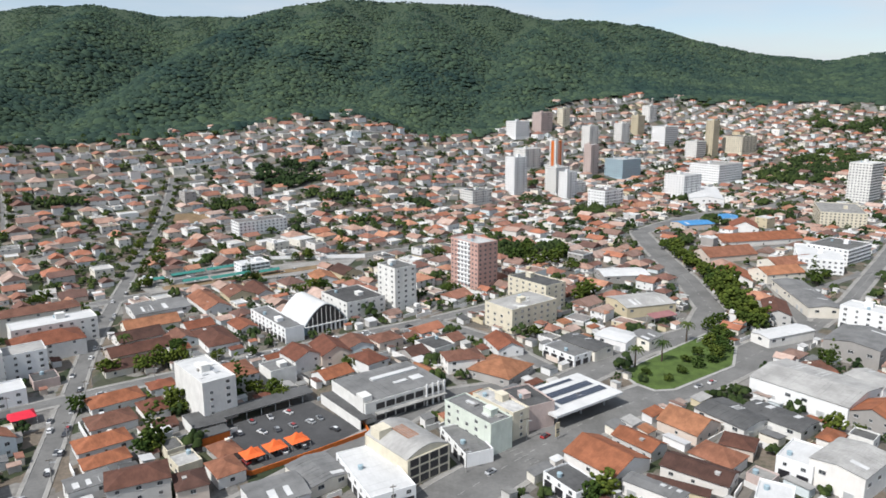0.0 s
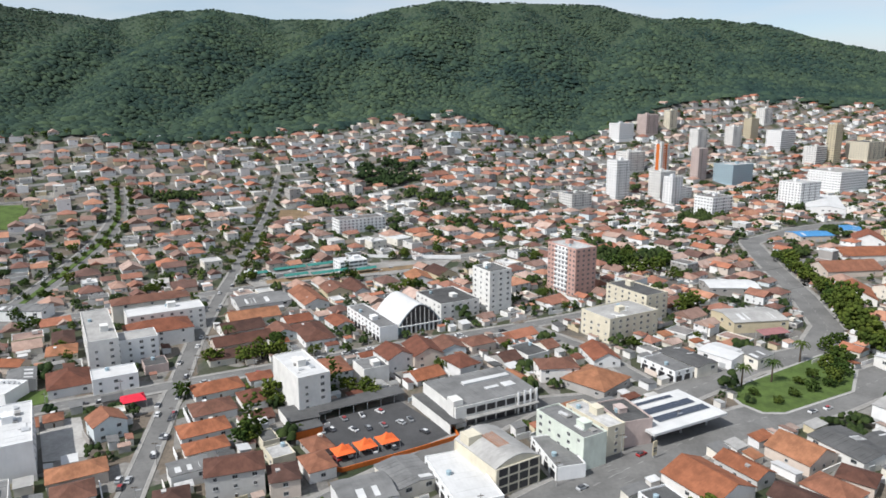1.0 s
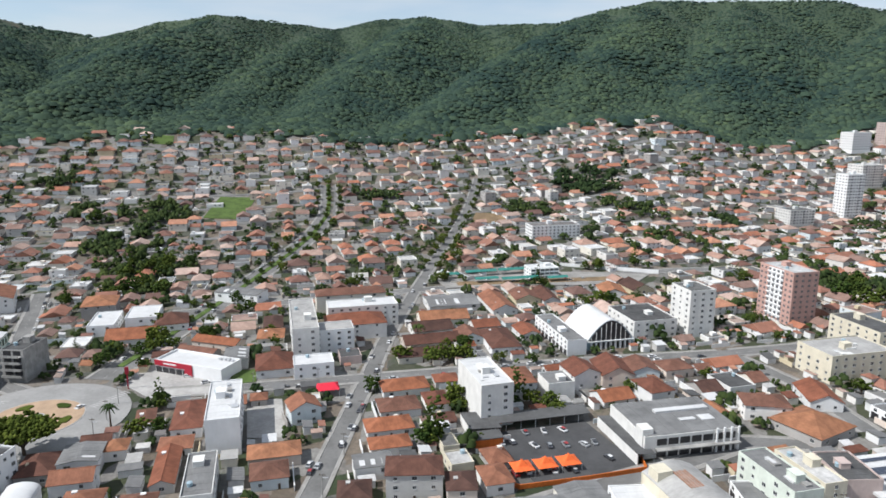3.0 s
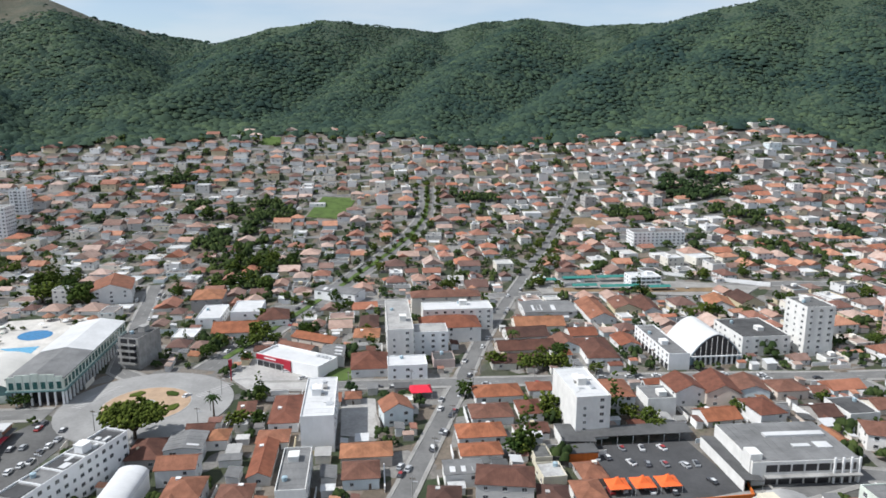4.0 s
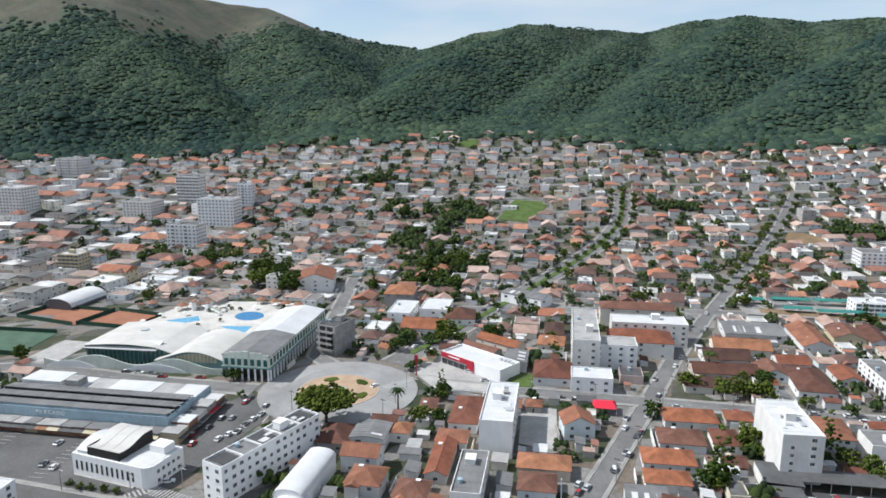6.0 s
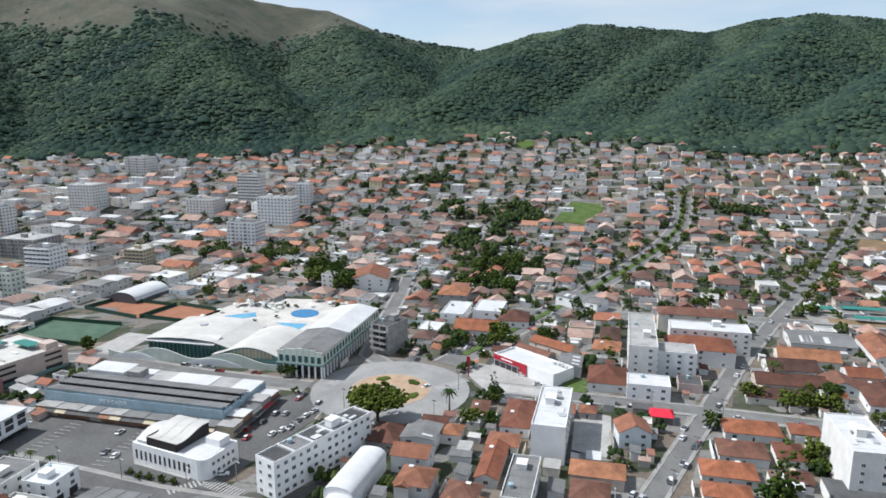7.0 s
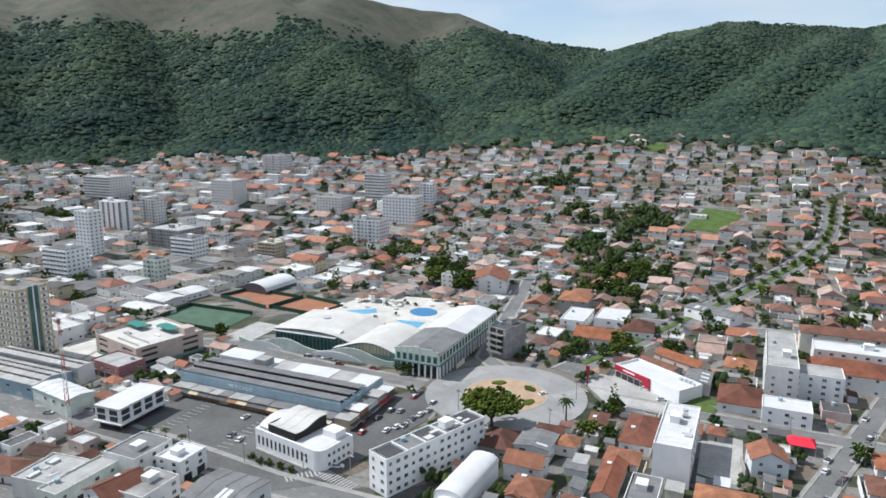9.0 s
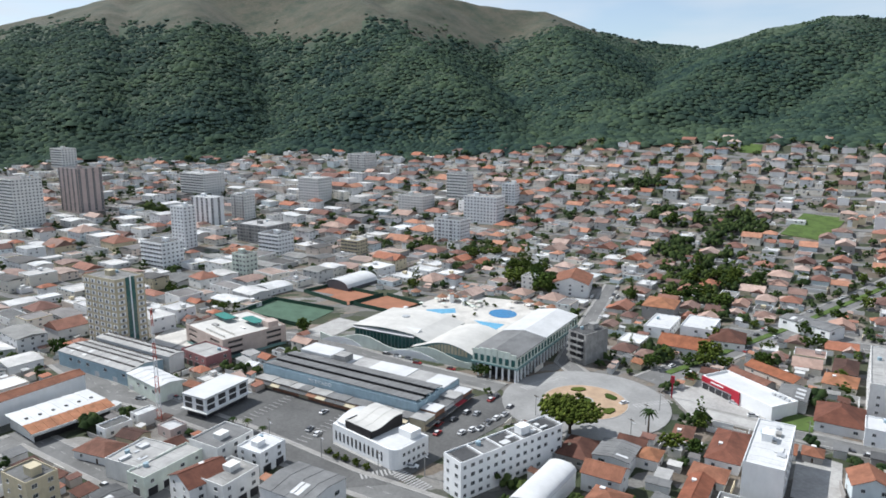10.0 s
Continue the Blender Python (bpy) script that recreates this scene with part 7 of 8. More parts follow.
def commercial():
    """Glazed front, white skylight band and patches of the grey commercial building."""
    e = thing("shop_gallery", "grey flat-roofed shop gallery with a glazed front", "commercial building", pose(-22.5, 262.0, 0, 0, 0, 36))
    L, W, h = 36, 27, 8.2
    take(-22.5, 262, 36, L, W)
    part("wall", Mesh().box(-L / 2, -W / 2, 0, L / 2, W / 2, h), ["pale"], e)
    r = Mesh()
    sheets(r, -L / 2 + 0.3, L / 2 - 0.3, 14, [(-W / 2 + 0.3, h + 0.1), (0, h + 0.5), (W / 2 - 0.3, h + 0.1)], 0.16)
    part("roof", r, ["grey_roof"], e)
    part("skylight", Mesh().box(-6, 1.5, h + 0.4, 15, 4.2, h + 1.3), ["white_roof"], e)
    part("skylight", Mesh().box(0, -5.5, h + 0.3, 6, -3.5, h + 0.75), ["white_roof"], e)
    part("skylight", Mesh().box(8, -6.5, h + 0.3, 13, -2.5, h + 0.7), ["white_roof"], e)
    part("stair_head", Mesh().box(-L / 2 - 0.4, -W / 2 + 1, 0, -L / 2 + 3.6, -W / 2 + 6, h + 2.2), ["pale"], e)
    part("canopy", Mesh().box(-L / 2 + 4, -W / 2 - 2.2, 3.3, L / 2, -W / 2 - 0.02, 3.7), ["concrete"], e)
    for k in range(7):
        x0 = -L / 2 + 4.6 + k * 4.4
        part("window", Mesh().box(x0, -W / 2 - 0.1, 4.6, x0 + 3.7, -W / 2 + 0.05, 7.0), ["shop"], e)
        part("shopfront", Mesh().box(x0, -W / 2 - 0.1, 0.2, x0 + 3.7, -W / 2 + 0.05, 3.1), ["shop"], e)
    for k in range(4):
        part("pier", Mesh().box(L / 2 - 9 + k * 2.8, -W / 2 - 0.7, 0, L / 2 - 8.4 + k * 2.8, -W / 2 - 0.12, h + 0.8), ["white"], e)


commercial()
roof_clutter(-374, 49, 9.4, 25, 7, 14, 12, 1)
roof_clutter(-171.7, 197.1, 13.55, 128, 7, 13, 3.5, 2)
roof_clutter(-92.6, 254.2, 16.55, 128, 6, 10, 4, 3)
roof_clutter(-251, 8, 6.5, 130, 6, 6, 5, 5)
roof_clutter(12, 228, 11.5, 128, 4, 8, 3, 6)
roof_clutter(-207, 120.3, 12.5, 106.4, 5, 16, 2, 7)
roof_clutter(42, 356, 12.5, 30, 5, 10, 8, 8)
for x, y in ((-386, 45), (-374, 58)):
    e = thing("shade_roof", "green shade cloth roof on the parking deck", "shade roof", pose(x, y, 9.4, 0, 0, 25), "green shade roofs")
    part("cloth", Mesh().prism([(-6, -3), (6, -3), (7, 0), (6, 3), (-6, 3), (-7, 0)], 2.0, 2.3), ["green_cloth"], e)
    for px in (-5, 5):
        part("post", Mesh().box(px - 0.08, -0.08, -0.2, px + 0.08, 0.08, 2.0), ["steel"], e)
for pts, w, mat, words in (([(-448, 500), (-418, 515)], 58, "grass", "bright green mown lawn among the houses"), ([(-606, 590), (-590, 603)], 20, "grass", "small green lawn below the woods"), ([(-235, 603), (-206, 610)], 30, "dry", "bare earth plot with dry grass"), ([(-176, 424), (-80, 484)], 9, "dry", "strip of bare red earth beside the yard"), ([(-206, 248), (-197, 236)], 11, "grass", "small unkempt green plot behind the store")):
    m = Mesh()
    strip(m, pts, w, 0.5 if mat == "grass" else 0.9, step=4)
    tagged(part("lawn" if mat == "grass" else "bare_plot", m, [mat]), words, "lawn" if mat == "grass" else "bare ground", kind="structure")
pad("walled_yard", [(-185, 224), (-172, 230), (-150, 203), (-163, 197)], 0.2, "plaza", "empty concrete yard between two buildings", "yard")


def tile_store():
    """A tall white store with a tile roof and a lower arcade before it."""
    take(-316, -36.8, 127, 48, 8)
    e = thing("department_store", "tall white-walled store under a long red tile roof", "store", pose(-316, -36.8, 0, 0, 0, 127))
    part("wall", Mesh().box(-24, -4, -0.5, 24, 4, 9.6), ["white"], e)
    roof_part(e, "gable", 48, 8, 9.6, ["tile"], 0.3)
    for k in range(5):
        part("window", WIN[(1.6, 1.3)], None, e, at=pose(-24, 0, 0, 0, 0, -90) @ pose(0, 0, 1.0 + 1.7 * k))
    take(-302.2, -21.2, 302, 31, 22)
    e = thing("arcade_store", "low corner store with a pale roof and red tiled front edge", "store", pose(-302.2, -21.2, 0, 0, 0, 302))
    part("wall", Mesh().box(-14, -11, -0.5, 14, 9, 4.2), ["pale"], e)
    for k in range(12):
        part("shopfront", SHOPFRONT, None, e, at=pose(-12.4 + 2.25 * k, 9.0, 0, 0, 0, 180))
    m = Mesh()
    sheets(m, -15.5, 15.5, 18, [(-11, 5.7), (4, 5.5)], 0.1)
    part("roof", m, ["white_roof"], e)
    m = Mesh()
    sheets(m, -15.5, 15.5, 30, [(4.02, 5.62), (11.2, 4.3)], 0.12)
    part("tile_edge", m, ["tile"], e, "red tiled front slope")
    part("fascia", Mesh().box(-15.6, 11.0, 3.6, 15.6, 11.3, 4.35), ["pale"], e)
    part("canopy", Mesh().box(-15.4, 9.0, 3.5, 15.4, 12.0, 3.62), ["concrete"], e)
    for k in range(6):
        part("skylight", Mesh().box(-0.5, -0.5, 0, 0.5, 0.5, 0.5), ["dark_roof"], e, at=pose(-12 + 4.8 * k, -1, 5.5))


tile_store()


def banded(e, L, W, h, n, rise):
    """Dark gaps between the raised strips of a stepped sheet roof."""
    for k in range(n):
        y = -W / 2 + W * (k + 0.9) / n
        z = h + rise * (1 - abs(y) / (W / 2))
        part("roof_gap", Mesh().box(-L / 2 + 0.6, y - 0.5, z - 0.1, L / 2 - 0.6, y + 0.5, z + 0.3), ["black"], e, "dark glazed gap in the roof")


banded(shed(-356.7, -8.1, 38, 51.7, 17.6, 7.0, "pale_roof", "blue"), 51.7, 17.6, 7.0, 4, 1.23)
banded(shed(-364.8, 3.9, 38, 53.9, 8.0, 8.0, "pale_roof", "pale"), 53.9, 8.0, 8.0, 2, 0.56)

# ---- the rest of the town: rows of houses along the lanes ----
OCC = np.zeros((1900, 1900), bool)      # taken ground, metre by metre
OX, OY = -1000, -250


def mark(x, y, rot, hl, hw):
    c, s = math.cos(rot), math.sin(rot)
    u, v = np.meshgrid(np.arange(-hl, hl + 0.5, 0.7), np.arange(-hw, hw + 0.5, 0.7))
    i, j = (x + u * c - v * s - OX).astype(int), (y + u * s + v * c - OY).astype(int)
    ok = (i >= 0) & (i < 1900) & (j >= 0) & (j < 1900)
    OCC[i[ok], j[ok]] = True


for q in FOOT_BOX:
    mark(*q)
for pts, w in ROADS:
    for (x0, y0), (x1, y1) in zip(pts, pts[1:]):
        mark((x0 + x1) / 2, (y0 + y1) / 2, math.atan2(y1 - y0, x1 - x0), math.hypot(x1 - x0, y1 - y0) / 2 + w * 0.4, w * 0.5 + 2.8)
ST = np.array([(a / 4, b / 4) for a in range(-4, 5) for b in range(-4, 5)])


def free(x, y, rot, L, W):
    """Whether a footprint meets no building, street or open ground."""
    c, s = math.cos(radians(rot)), math.sin(radians(rot))
    u, v = ST[:, 0] * L / 2, ST[:, 1] * W / 2
    i, j = (x + u * c - v * s - OX).astype(int), (y + u * s + v * c - OY).astype(int)
    if i.min() < 0 or j.min() < 0 or i.max() > 1899 or j.max() > 1899:
        return False
    return not OCC[i, j].any()


OPEN = [(-247, 176, 38), (-258, 75, 40), (-232, 108, 26), (-56, 236, 22), (110, 300, 32), (-228, 224, 18), (-390, 150, 42), (-430, 112, 42), (-400, 78, 34), (-350, 130, 40), (-110, 470, 26), (-60, 490, 20), (-150, 462, 20), (-372, 196, 40), (-345, 165, 30), (-286, 44, 17), (-385, 25, 24), (-350, 200, 16)]
WOODY = [(-440, 392, 28), (-378, 356, 30), (-350, 324, 16), (-447, 256, 13), (-515, 250, 13), (-470, 450, 34), (-165, 740, 36), (-110, 675, 22), (66, 530, 30), (157, 712, 22), (624, 1183, 28), (675, 1155, 28), (717, 1166, 25), (265, 790, 16), (455, 915, 45), (520, 960, 45), (570, 1000, 45), (-195, 645, 24), (-66, 602, 14),
         (195, 544, 14), (371, 766, 24), (-560, 215, 12), (-520, 430, 16), (-690, 200, 14), (-770, 5, 18), (-330, 600, 18), (-600, 470, 22), (260, 640, 18), (330, 700, 18), (-20, 690, 16)]
OPEN += [(-158, 204, 10), (-275, 62, 20), (-292, 60, 14), (-58, 218, 13), (-246, 112, 13), (-243, 128, 9), (-372, 66, 22), (-211.5, 94, 9), (-259.4, 138.3, 10), (-254.1, 126.2, 10), (-249.1, 135.5, 10), (-262, 128, 14), (-258, 112, 12), (-158, 243, 7.5), (-168, 214, 13), (-430, 490, 20), (-436, 520, 20), (-598, 596, 12), (-221, 606, 17), (-200, 241, 7)]
rng = random.Random(77)
far_wall, far_tile, far_flat, far_win = Mesh(), Mesh(), Mesh(), Mesh()
near_list, far_trees, near_trees = [], [], []


def far_roof(m, L, W, h, kind, pitch, tgt):
    """A pitched roof over L by W at h, its ridge along x."""
    a, b = L / 2 + 0.4, W / 2 + 0.4
    rise = b * pitch
    r = a if kind in ("gable", "shed") else max(a - b, 0.05)
    v = [(-a, -b, h), (a, -b, h), (a, b, h), (-a, b, h), (-r, 0, h + rise), (r, 0, h + rise), (-a, -b, h - 0.2), (a, -b, h - 0.2), (a, b, h - 0.2), (-a, b, h - 0.2)]
    tgt.add([tuple(m @ Vector(q)) for q in v], [(0, 1, 5, 4), (1, 2, 5), (2, 3, 4, 5), (3, 0, 4), (6, 7, 1, 0), (7, 8, 2, 1), (8, 9, 3, 2), (9, 6, 0, 3)])
    return rise


def far_house(x, y, rot, L, W, h, kind):
    m = pose(x, y, z_at(x, y), 0, 0, rot)
    far_wall.box(-L / 2, -W / 2, -5, L / 2, W / 2, h - (0.55 if kind == "flat" else 0), 0, m)
    if kind == "flat":
        for x0, y0, x1, y1 in ((-L / 2, -W / 2, L / 2, -W / 2 + 0.25), (-L / 2, W / 2 - 0.25, L / 2, W / 2), (-L / 2, -W / 2 + 0.25, -L / 2 + 0.25, W / 2 - 0.25), (L / 2 - 0.25, -W / 2 + 0.25, L / 2, W / 2 - 0.25)):
            far_wall.box(x0, y0, h - 0.55, x1, y1, h, 0, m)
        far_flat.box(-L / 2 + 0.25, -W / 2 + 0.25, h - 0.6, L / 2 - 0.25, W / 2 - 0.25, h - 0.4, 0, m)
        if rng.random() < 0.4:
            far_wall.box(-1.3, -1.2, h, 1.3, 1.2, h + 1.6, 0, m @ pose(L * rng.uniform(-0.3, 0.3), W * rng.uniform(-0.2, 0.2), 0))
    else:
        if W > L:
            m, L, W = m @ pose(0, 0, 0, 0, 0, 90), W, L
        far_roof(m, L, W, h, kind, rng.uniform(0.40, 0.56) if kind != "shed" else 0.14, far_flat if kind == "shed" else far_tile)
        if kind != "shed" and rng.random() < 0.55:
            # a lower wing across the main roof
            wl_, ww = W * rng.uniform(0.55, 0.75), L * rng.uniform(0.32, 0.5)
            at = m @ pose(L * rng.choice((-0.26, 0.26)), -W * rng.choice((-0.3, 0.3)), 0, 0, 0, 90)
            wh = h + rng.choice((-0.35, 0.0, 2.6 if rng.random() < 0.25 else -0.2))
            far_wall.box(-wl_ / 2, -ww / 2, -5, wl_ / 2, ww / 2, wh, 0, at)
            far_roof(at, wl_, ww, wh, rng.choice(("gable", "hip")), rng.uniform(0.40, 0.52), far_tile)
    ns = max(1, round(h / 3))
    for at, ln in sides(L, W):
        k = max(1, int(ln / 3.8))
        for s in range(ns):
            for c in range(k):
                if rng.random() < 0.55:
                    px, hw_ = (c + 0.5) / k * ln - ln / 2 + rng.uniform(-0.4, 0.4), rng.uniform(0.45, 0.8)
                    q0 = h / ns * s
                    far_win.add([tuple(m @ at @ Vector(w)) for w in ((px - hw_, -0.04, q0 + 1.0), (px + hw_, -0.04, q0 + 1.0), (px + hw_, -0.04, q0 + 2.1), (px - hw_, -0.04, q0 + 2.1))], [(0, 1, 2, 3)])


lanes = Mesh()
U, V = (math.cos(radians(128)), math.sin(radians(128))), (math.cos(radians(38)), math.sin(radians(38)))
for i in range(-38, 42):
    for j in range(-100, 110):
        # a row of plots on each side of a lane, back to back with the next
        for side in (-1, 1):
            a = i * 38 + side * 10.2 + rng.uniform(-2.2, 2.2)
            b = j * 12.2 + rng.uniform(-2.6, 2.6)
            if (j % 9) == 0:
                continue
            x, y = a * U[0] + b * V[0], a * U[1] + b * V[1]
            x, y = x + 18 * math.sin(y / 260), y + 14 * math.sin(x / 210 + 1)
            az, d = azdist(x, y)
            if d < 150 or az < -39 or az > 107:
                continue
            df = float(tab(az, FOOT, 2))
            if d > df - 4 + 12 * math.sin(az * 1.9) * (d > 700):
                continue
            rot = 38 + 6 * math.sin(x / 300 + y / 400) + rng.gauss(0, 2.5)
            L, W = rng.choice((rng.uniform(8.5, 11), rng.uniform(10.5, 13), rng.uniform(12, 15))), rng.uniform(9.5, 15.5)
            if az > 74 and d < 800 or rng.random() < 0.06:
                L, W = rng.uniform(11, 16), rng.uniform(10, 13)
            big = az > 68 and d < 850
            if big:
                # stores and workshops of the centre: broad low roofs
                if j % 2:
                    continue
                L, W = rng.uniform(13, 24), rng.uniform(11, 19)
            h = rng.choice((2.4, 2.5, 2.6, 2.7, 2.8, 3.0, 2.6, 2.9, 5.4)) if d > 325 else rng.choice((2.8, 3.0, 3.1, 3.3, 3.5, 5.8))
            q = rng.random()
            kind = "gable" if q < 0.42 else "hip" if q < 0.73 else "flat"
            if az > 72:
                kind = "flat" if q < 0.5 else "shed" if q < 0.64 else "gable" if q < 0.87 else "hip"
                h = rng.choice((3.0, 3.4, 3.8, 4.2, 5, 6.5))
                if big:
                    kind = "shed" if q < 0.38 else "flat" if q < 0.72 else "gable" if q < 0.9 else "hip"
                    h = rng.choice((3.2, 3.6, 4, 4, 4.5, 5, 6.5, 8))
            elif rng.random() < 0.025:
                h, kind = rng.choice((6.5, 9)), "flat"
            if d > df - 45:
                h = min(h, 3.0)
            if any(math.hypot(x - ox, y - oy) < r for ox, oy, r in OPEN):
                continue
            wood = any(math.hypot(x - ox, y - oy) < r for ox, oy, r in WOODY)
            if rng.random() < 0.09 or wood and rng.random() < 0.86:
                if free(x, y, rot, 6, 6):
                    for k in range(3 if wood else 2):
                        (near_trees if d < 520 else far_trees).append((x + rng.uniform(-5, 5), y + rng.uniform(-5, 5), rng.uniform(2.6, 5.0) * (1.25 if wood else 1)))
                continue
            if not free(x, y, rot, L + 0.8, W + 0.8):
                L, W = L * 0.72, W * 0.72
                if not free(x, y, rot, L + 0.4, W + 0.4):
                    continue
            mark(x, y, radians(rot), L / 2 + 0.3, W / 2 + 0.3)
            if d < 325:
                near_list.append((x, y, rot, L, W, h, kind))
            else:
                far_house(x, y, rot, L, W, h, kind)
            # gardens behind
            if rng.random() < (0.5 if az < 72 else 0.38):
                tx, ty = x - side * U[0] * 9 + rng.uniform(-4, 4), y - side * U[1] * 9 + rng.uniform(-4, 4)
                if free(tx, ty, 0, 2.5, 2.5):
                    (near_trees if d < 480 else far_trees).append((tx, ty, rng.uniform(1.6, 3.4)))
for i in range(-38, 42):
    run = []
    for k in range(-60, 66):
        a, b = i * 38, k * 20
        x, y = a * U[0] + b * V[0], a * U[1] + b * V[1]
        x, y = x + 18 * math.sin(y / 260), y + 14 * math.sin(x / 210 + 1)
        az, d = azdist(x, y)
        if 440 < d < float(tab(az, FOOT, 2)) - 15 and -39 < az < 107:
            run.append((x, y))
        else:
            if len(run) > 2:
                strip(lanes, run, 5.5, 0.25, step=10)
                for (x0, y0), (x1, y1) in zip(run, run[1:]):
                    mark((x0 + x1) / 2, (y0 + y1) / 2, math.atan2(y1 - y0, x1 - x0), math.hypot(x1 - x0, y1 - y0) / 2 + 1, 2.9)
            run = []
# crowded infill between the rows: smaller houses, lean-tos and trees
for n in range(26000):
    az = rng.uniform(-38, 106)
    d = 170 + 1250 * rng.random() ** 0.75
    if d > float(tab(az, FOOT, 2)) - 4 + 12 * math.sin(az * 1.9) * (d > 700):
        continue
    x, y = CAM0[0] - math.sin(radians(az)) * d, CAM0[1] + math.cos(radians(az)) * d
    if any(math.hypot(x - ox, y - oy) < r for ox, oy, r in OPEN):
        continue
    wood = any(math.hypot(x - ox, y - oy) < r for ox, oy, r in WOODY)
    if wood and rng.random() < 0.6 or rng.random() < (0.55 if az < 72 else 0.3):
        if free(x, y, 0, 3.0, 3.0):
            r = rng.uniform(3.2, 5.6) if wood else rng.uniform(1.8, 3.6) * (1.5 if rng.random() < 0.15 else 1)
            (near_trees if d < 400 else far_trees).append((x, y, r))
            mark(x, y, 0, r * 0.45, r * 0.45)
        continue
    rot = 38 + 6 * math.sin(x / 300 + y / 400) + rng.choice((0, 90))
    L, W = rng.uniform(6, 11.5), rng.uniform(5, 8)
    if not free(x, y, rot, L + 0.4, W + 0.4):
        continue
    h = rng.choice((2.5, 2.7, 2.9, 3.2, 5.4))
    q = rng.random()
    kind = "gable" if q < 0.4 else "hip" if q < 0.62 else "flat"
    mark(x, y, radians(rot), L / 2 + 0.3, W / 2 + 0.3)
    if d < 300:
        near_list.append((x, y, rot, L, W, h, kind))
    else:
        far_house(x, y, rot, L, W, h, kind)
# lean-tos and sheds in the near yards
leans = []
for n in range(5200):
    az = rng.uniform(-36, 104)
    d = rng.uniform(165, 345)
    x, y = CAM0[0] - math.sin(radians(az)) * d, CAM0[1] + math.cos(radians(az)) * d
    if any(math.hypot(x - ox, y - oy) < r for ox, oy, r in OPEN):
        continue
    rot = 38 + rng.choice((0, 90)) + rng.uniform(-2, 2)
    L, W = rng.uniform(4, 9), rng.uniform(3.2, 5.5)
    if len(leans) < 170 and free(x, y, rot, L + 0.3, W + 0.3):
        mark(x, y, radians(rot), L / 2 + 0.2, W / 2 + 0.2)
        leans.append((x, y, rot, L, W))
yard_tile, yard_sheet, yard_wall = Mesh(), Mesh(), Mesh()
for n in range(16000):
    az, d = rng.uniform(-36, 104), rng.uniform(150, 470)
    x, y = CAM0[0] - math.sin(radians(az)) * d, CAM0[1] + math.cos(radians(az)) * d
    if any(math.hypot(x - ox, y - oy) < r for ox, oy, r in OPEN):
        continue
    rot = 38 + rng.choice((0, 90)) + rng.uniform(-2, 2)
    if n % 3 == 0:
        ln = rng.uniform(5, 12)
        if free(x, y, rot, ln, 0.5):
            mark(x, y, radians(rot), ln / 2, 0.3)
            yard_wall.box(-ln / 2, -0.1, -1, ln / 2, 0.1, rng.uniform(1.7, 2.5), 0, pose(x, y, z_at(x, y), 0, 0, rot))
        continue
    L, W = rng.uniform(2.6, 6), rng.uniform(2.2, 3.4)
    if free(x, y, rot, L, W):
        mark(x, y, radians(rot), L / 2, W / 2)
        h, at = rng.uniform(2.2, 3.0), pose(x, y, z_at(x, y), 0, 0, rot)
        yard_wall.box(-L / 2, -W / 2, -1, L / 2, W / 2, h - 0.06, 0, at)
        a, b, c = L / 2 + 0.25, W / 2 + 0.25, W * 0.16
        v = [(-a, -b, h), (a, -b, h), (a, b, h + c), (-a, b, h + c)]
        v += [(p_, q_, z_ - 0.14) for p_, q_, z_ in v]
        (yard_tile if rng.random() < 0.5 else yard_sheet).add([tuple(at @ Vector(q_)) for q_ in v], [(0, 1, 2, 3), (7, 6, 5, 4), (0, 4, 5, 1), (1, 5, 6, 2), (2, 6, 7, 3), (3, 7, 4, 0)])
tagged(part("far_lanes", lanes, ["asphalt"]), "grey asphalt lanes between the far houses", "street", kind="structure")
for nm, me_, mt, lb in (("far_house_walls", far_wall, "wall_far", "pale painted walls of crowded far houses"), ("far_tile_roofs", far_tile, "tile_far", "orange and brown tile roofs of far houses, haze in their colour"),
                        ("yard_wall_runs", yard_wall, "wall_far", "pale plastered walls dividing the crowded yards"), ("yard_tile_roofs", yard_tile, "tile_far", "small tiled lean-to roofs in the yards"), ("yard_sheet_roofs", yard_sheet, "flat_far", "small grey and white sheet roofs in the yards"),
                        ("far_flat_roofs", far_flat, "flat_far", "grey and white flat roofs of far houses"), ("far_house_windows", far_win, "far_glass", "small windows of far houses, glass paled for distance")):
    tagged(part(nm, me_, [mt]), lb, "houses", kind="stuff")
print("near houses", len(near_list), "trees", len(near_trees), len(far_trees))
for x, y, rot, L, W, h, kind in near_list:
    if kind == "flat":
        block(x, y, rot, L, W, max(h, 4), rng.choice(("pale", "white", "cream", "rose", "pale")), "flat", "house", "", far=False)
    elif kind == "shed":
        shed(x, y, rot, L, W, h, rng.choice(("grey_roof", "pale_roof", "dark_roof", "grey_roof")))
    else:
        house(x, y, rot, L, W, h, kind, detail=False)
for k, (x, y, r) in enumerate(near_trees[:150]):
    tree(x, y, r, k % 6)
for ox, oy, orad in WOODY:
    for k in range(int(orad * orad * 0.045)):
        a, q = rng.uniform(0, 6.283), orad * math.sqrt(rng.random())
        x, y = ox + q * math.cos(a), oy + q * math.sin(a)
        if free(x, y, 0, 1.2, 1.2):
            far_trees.append((x, y, rng.uniform(2.2, 5.0)))
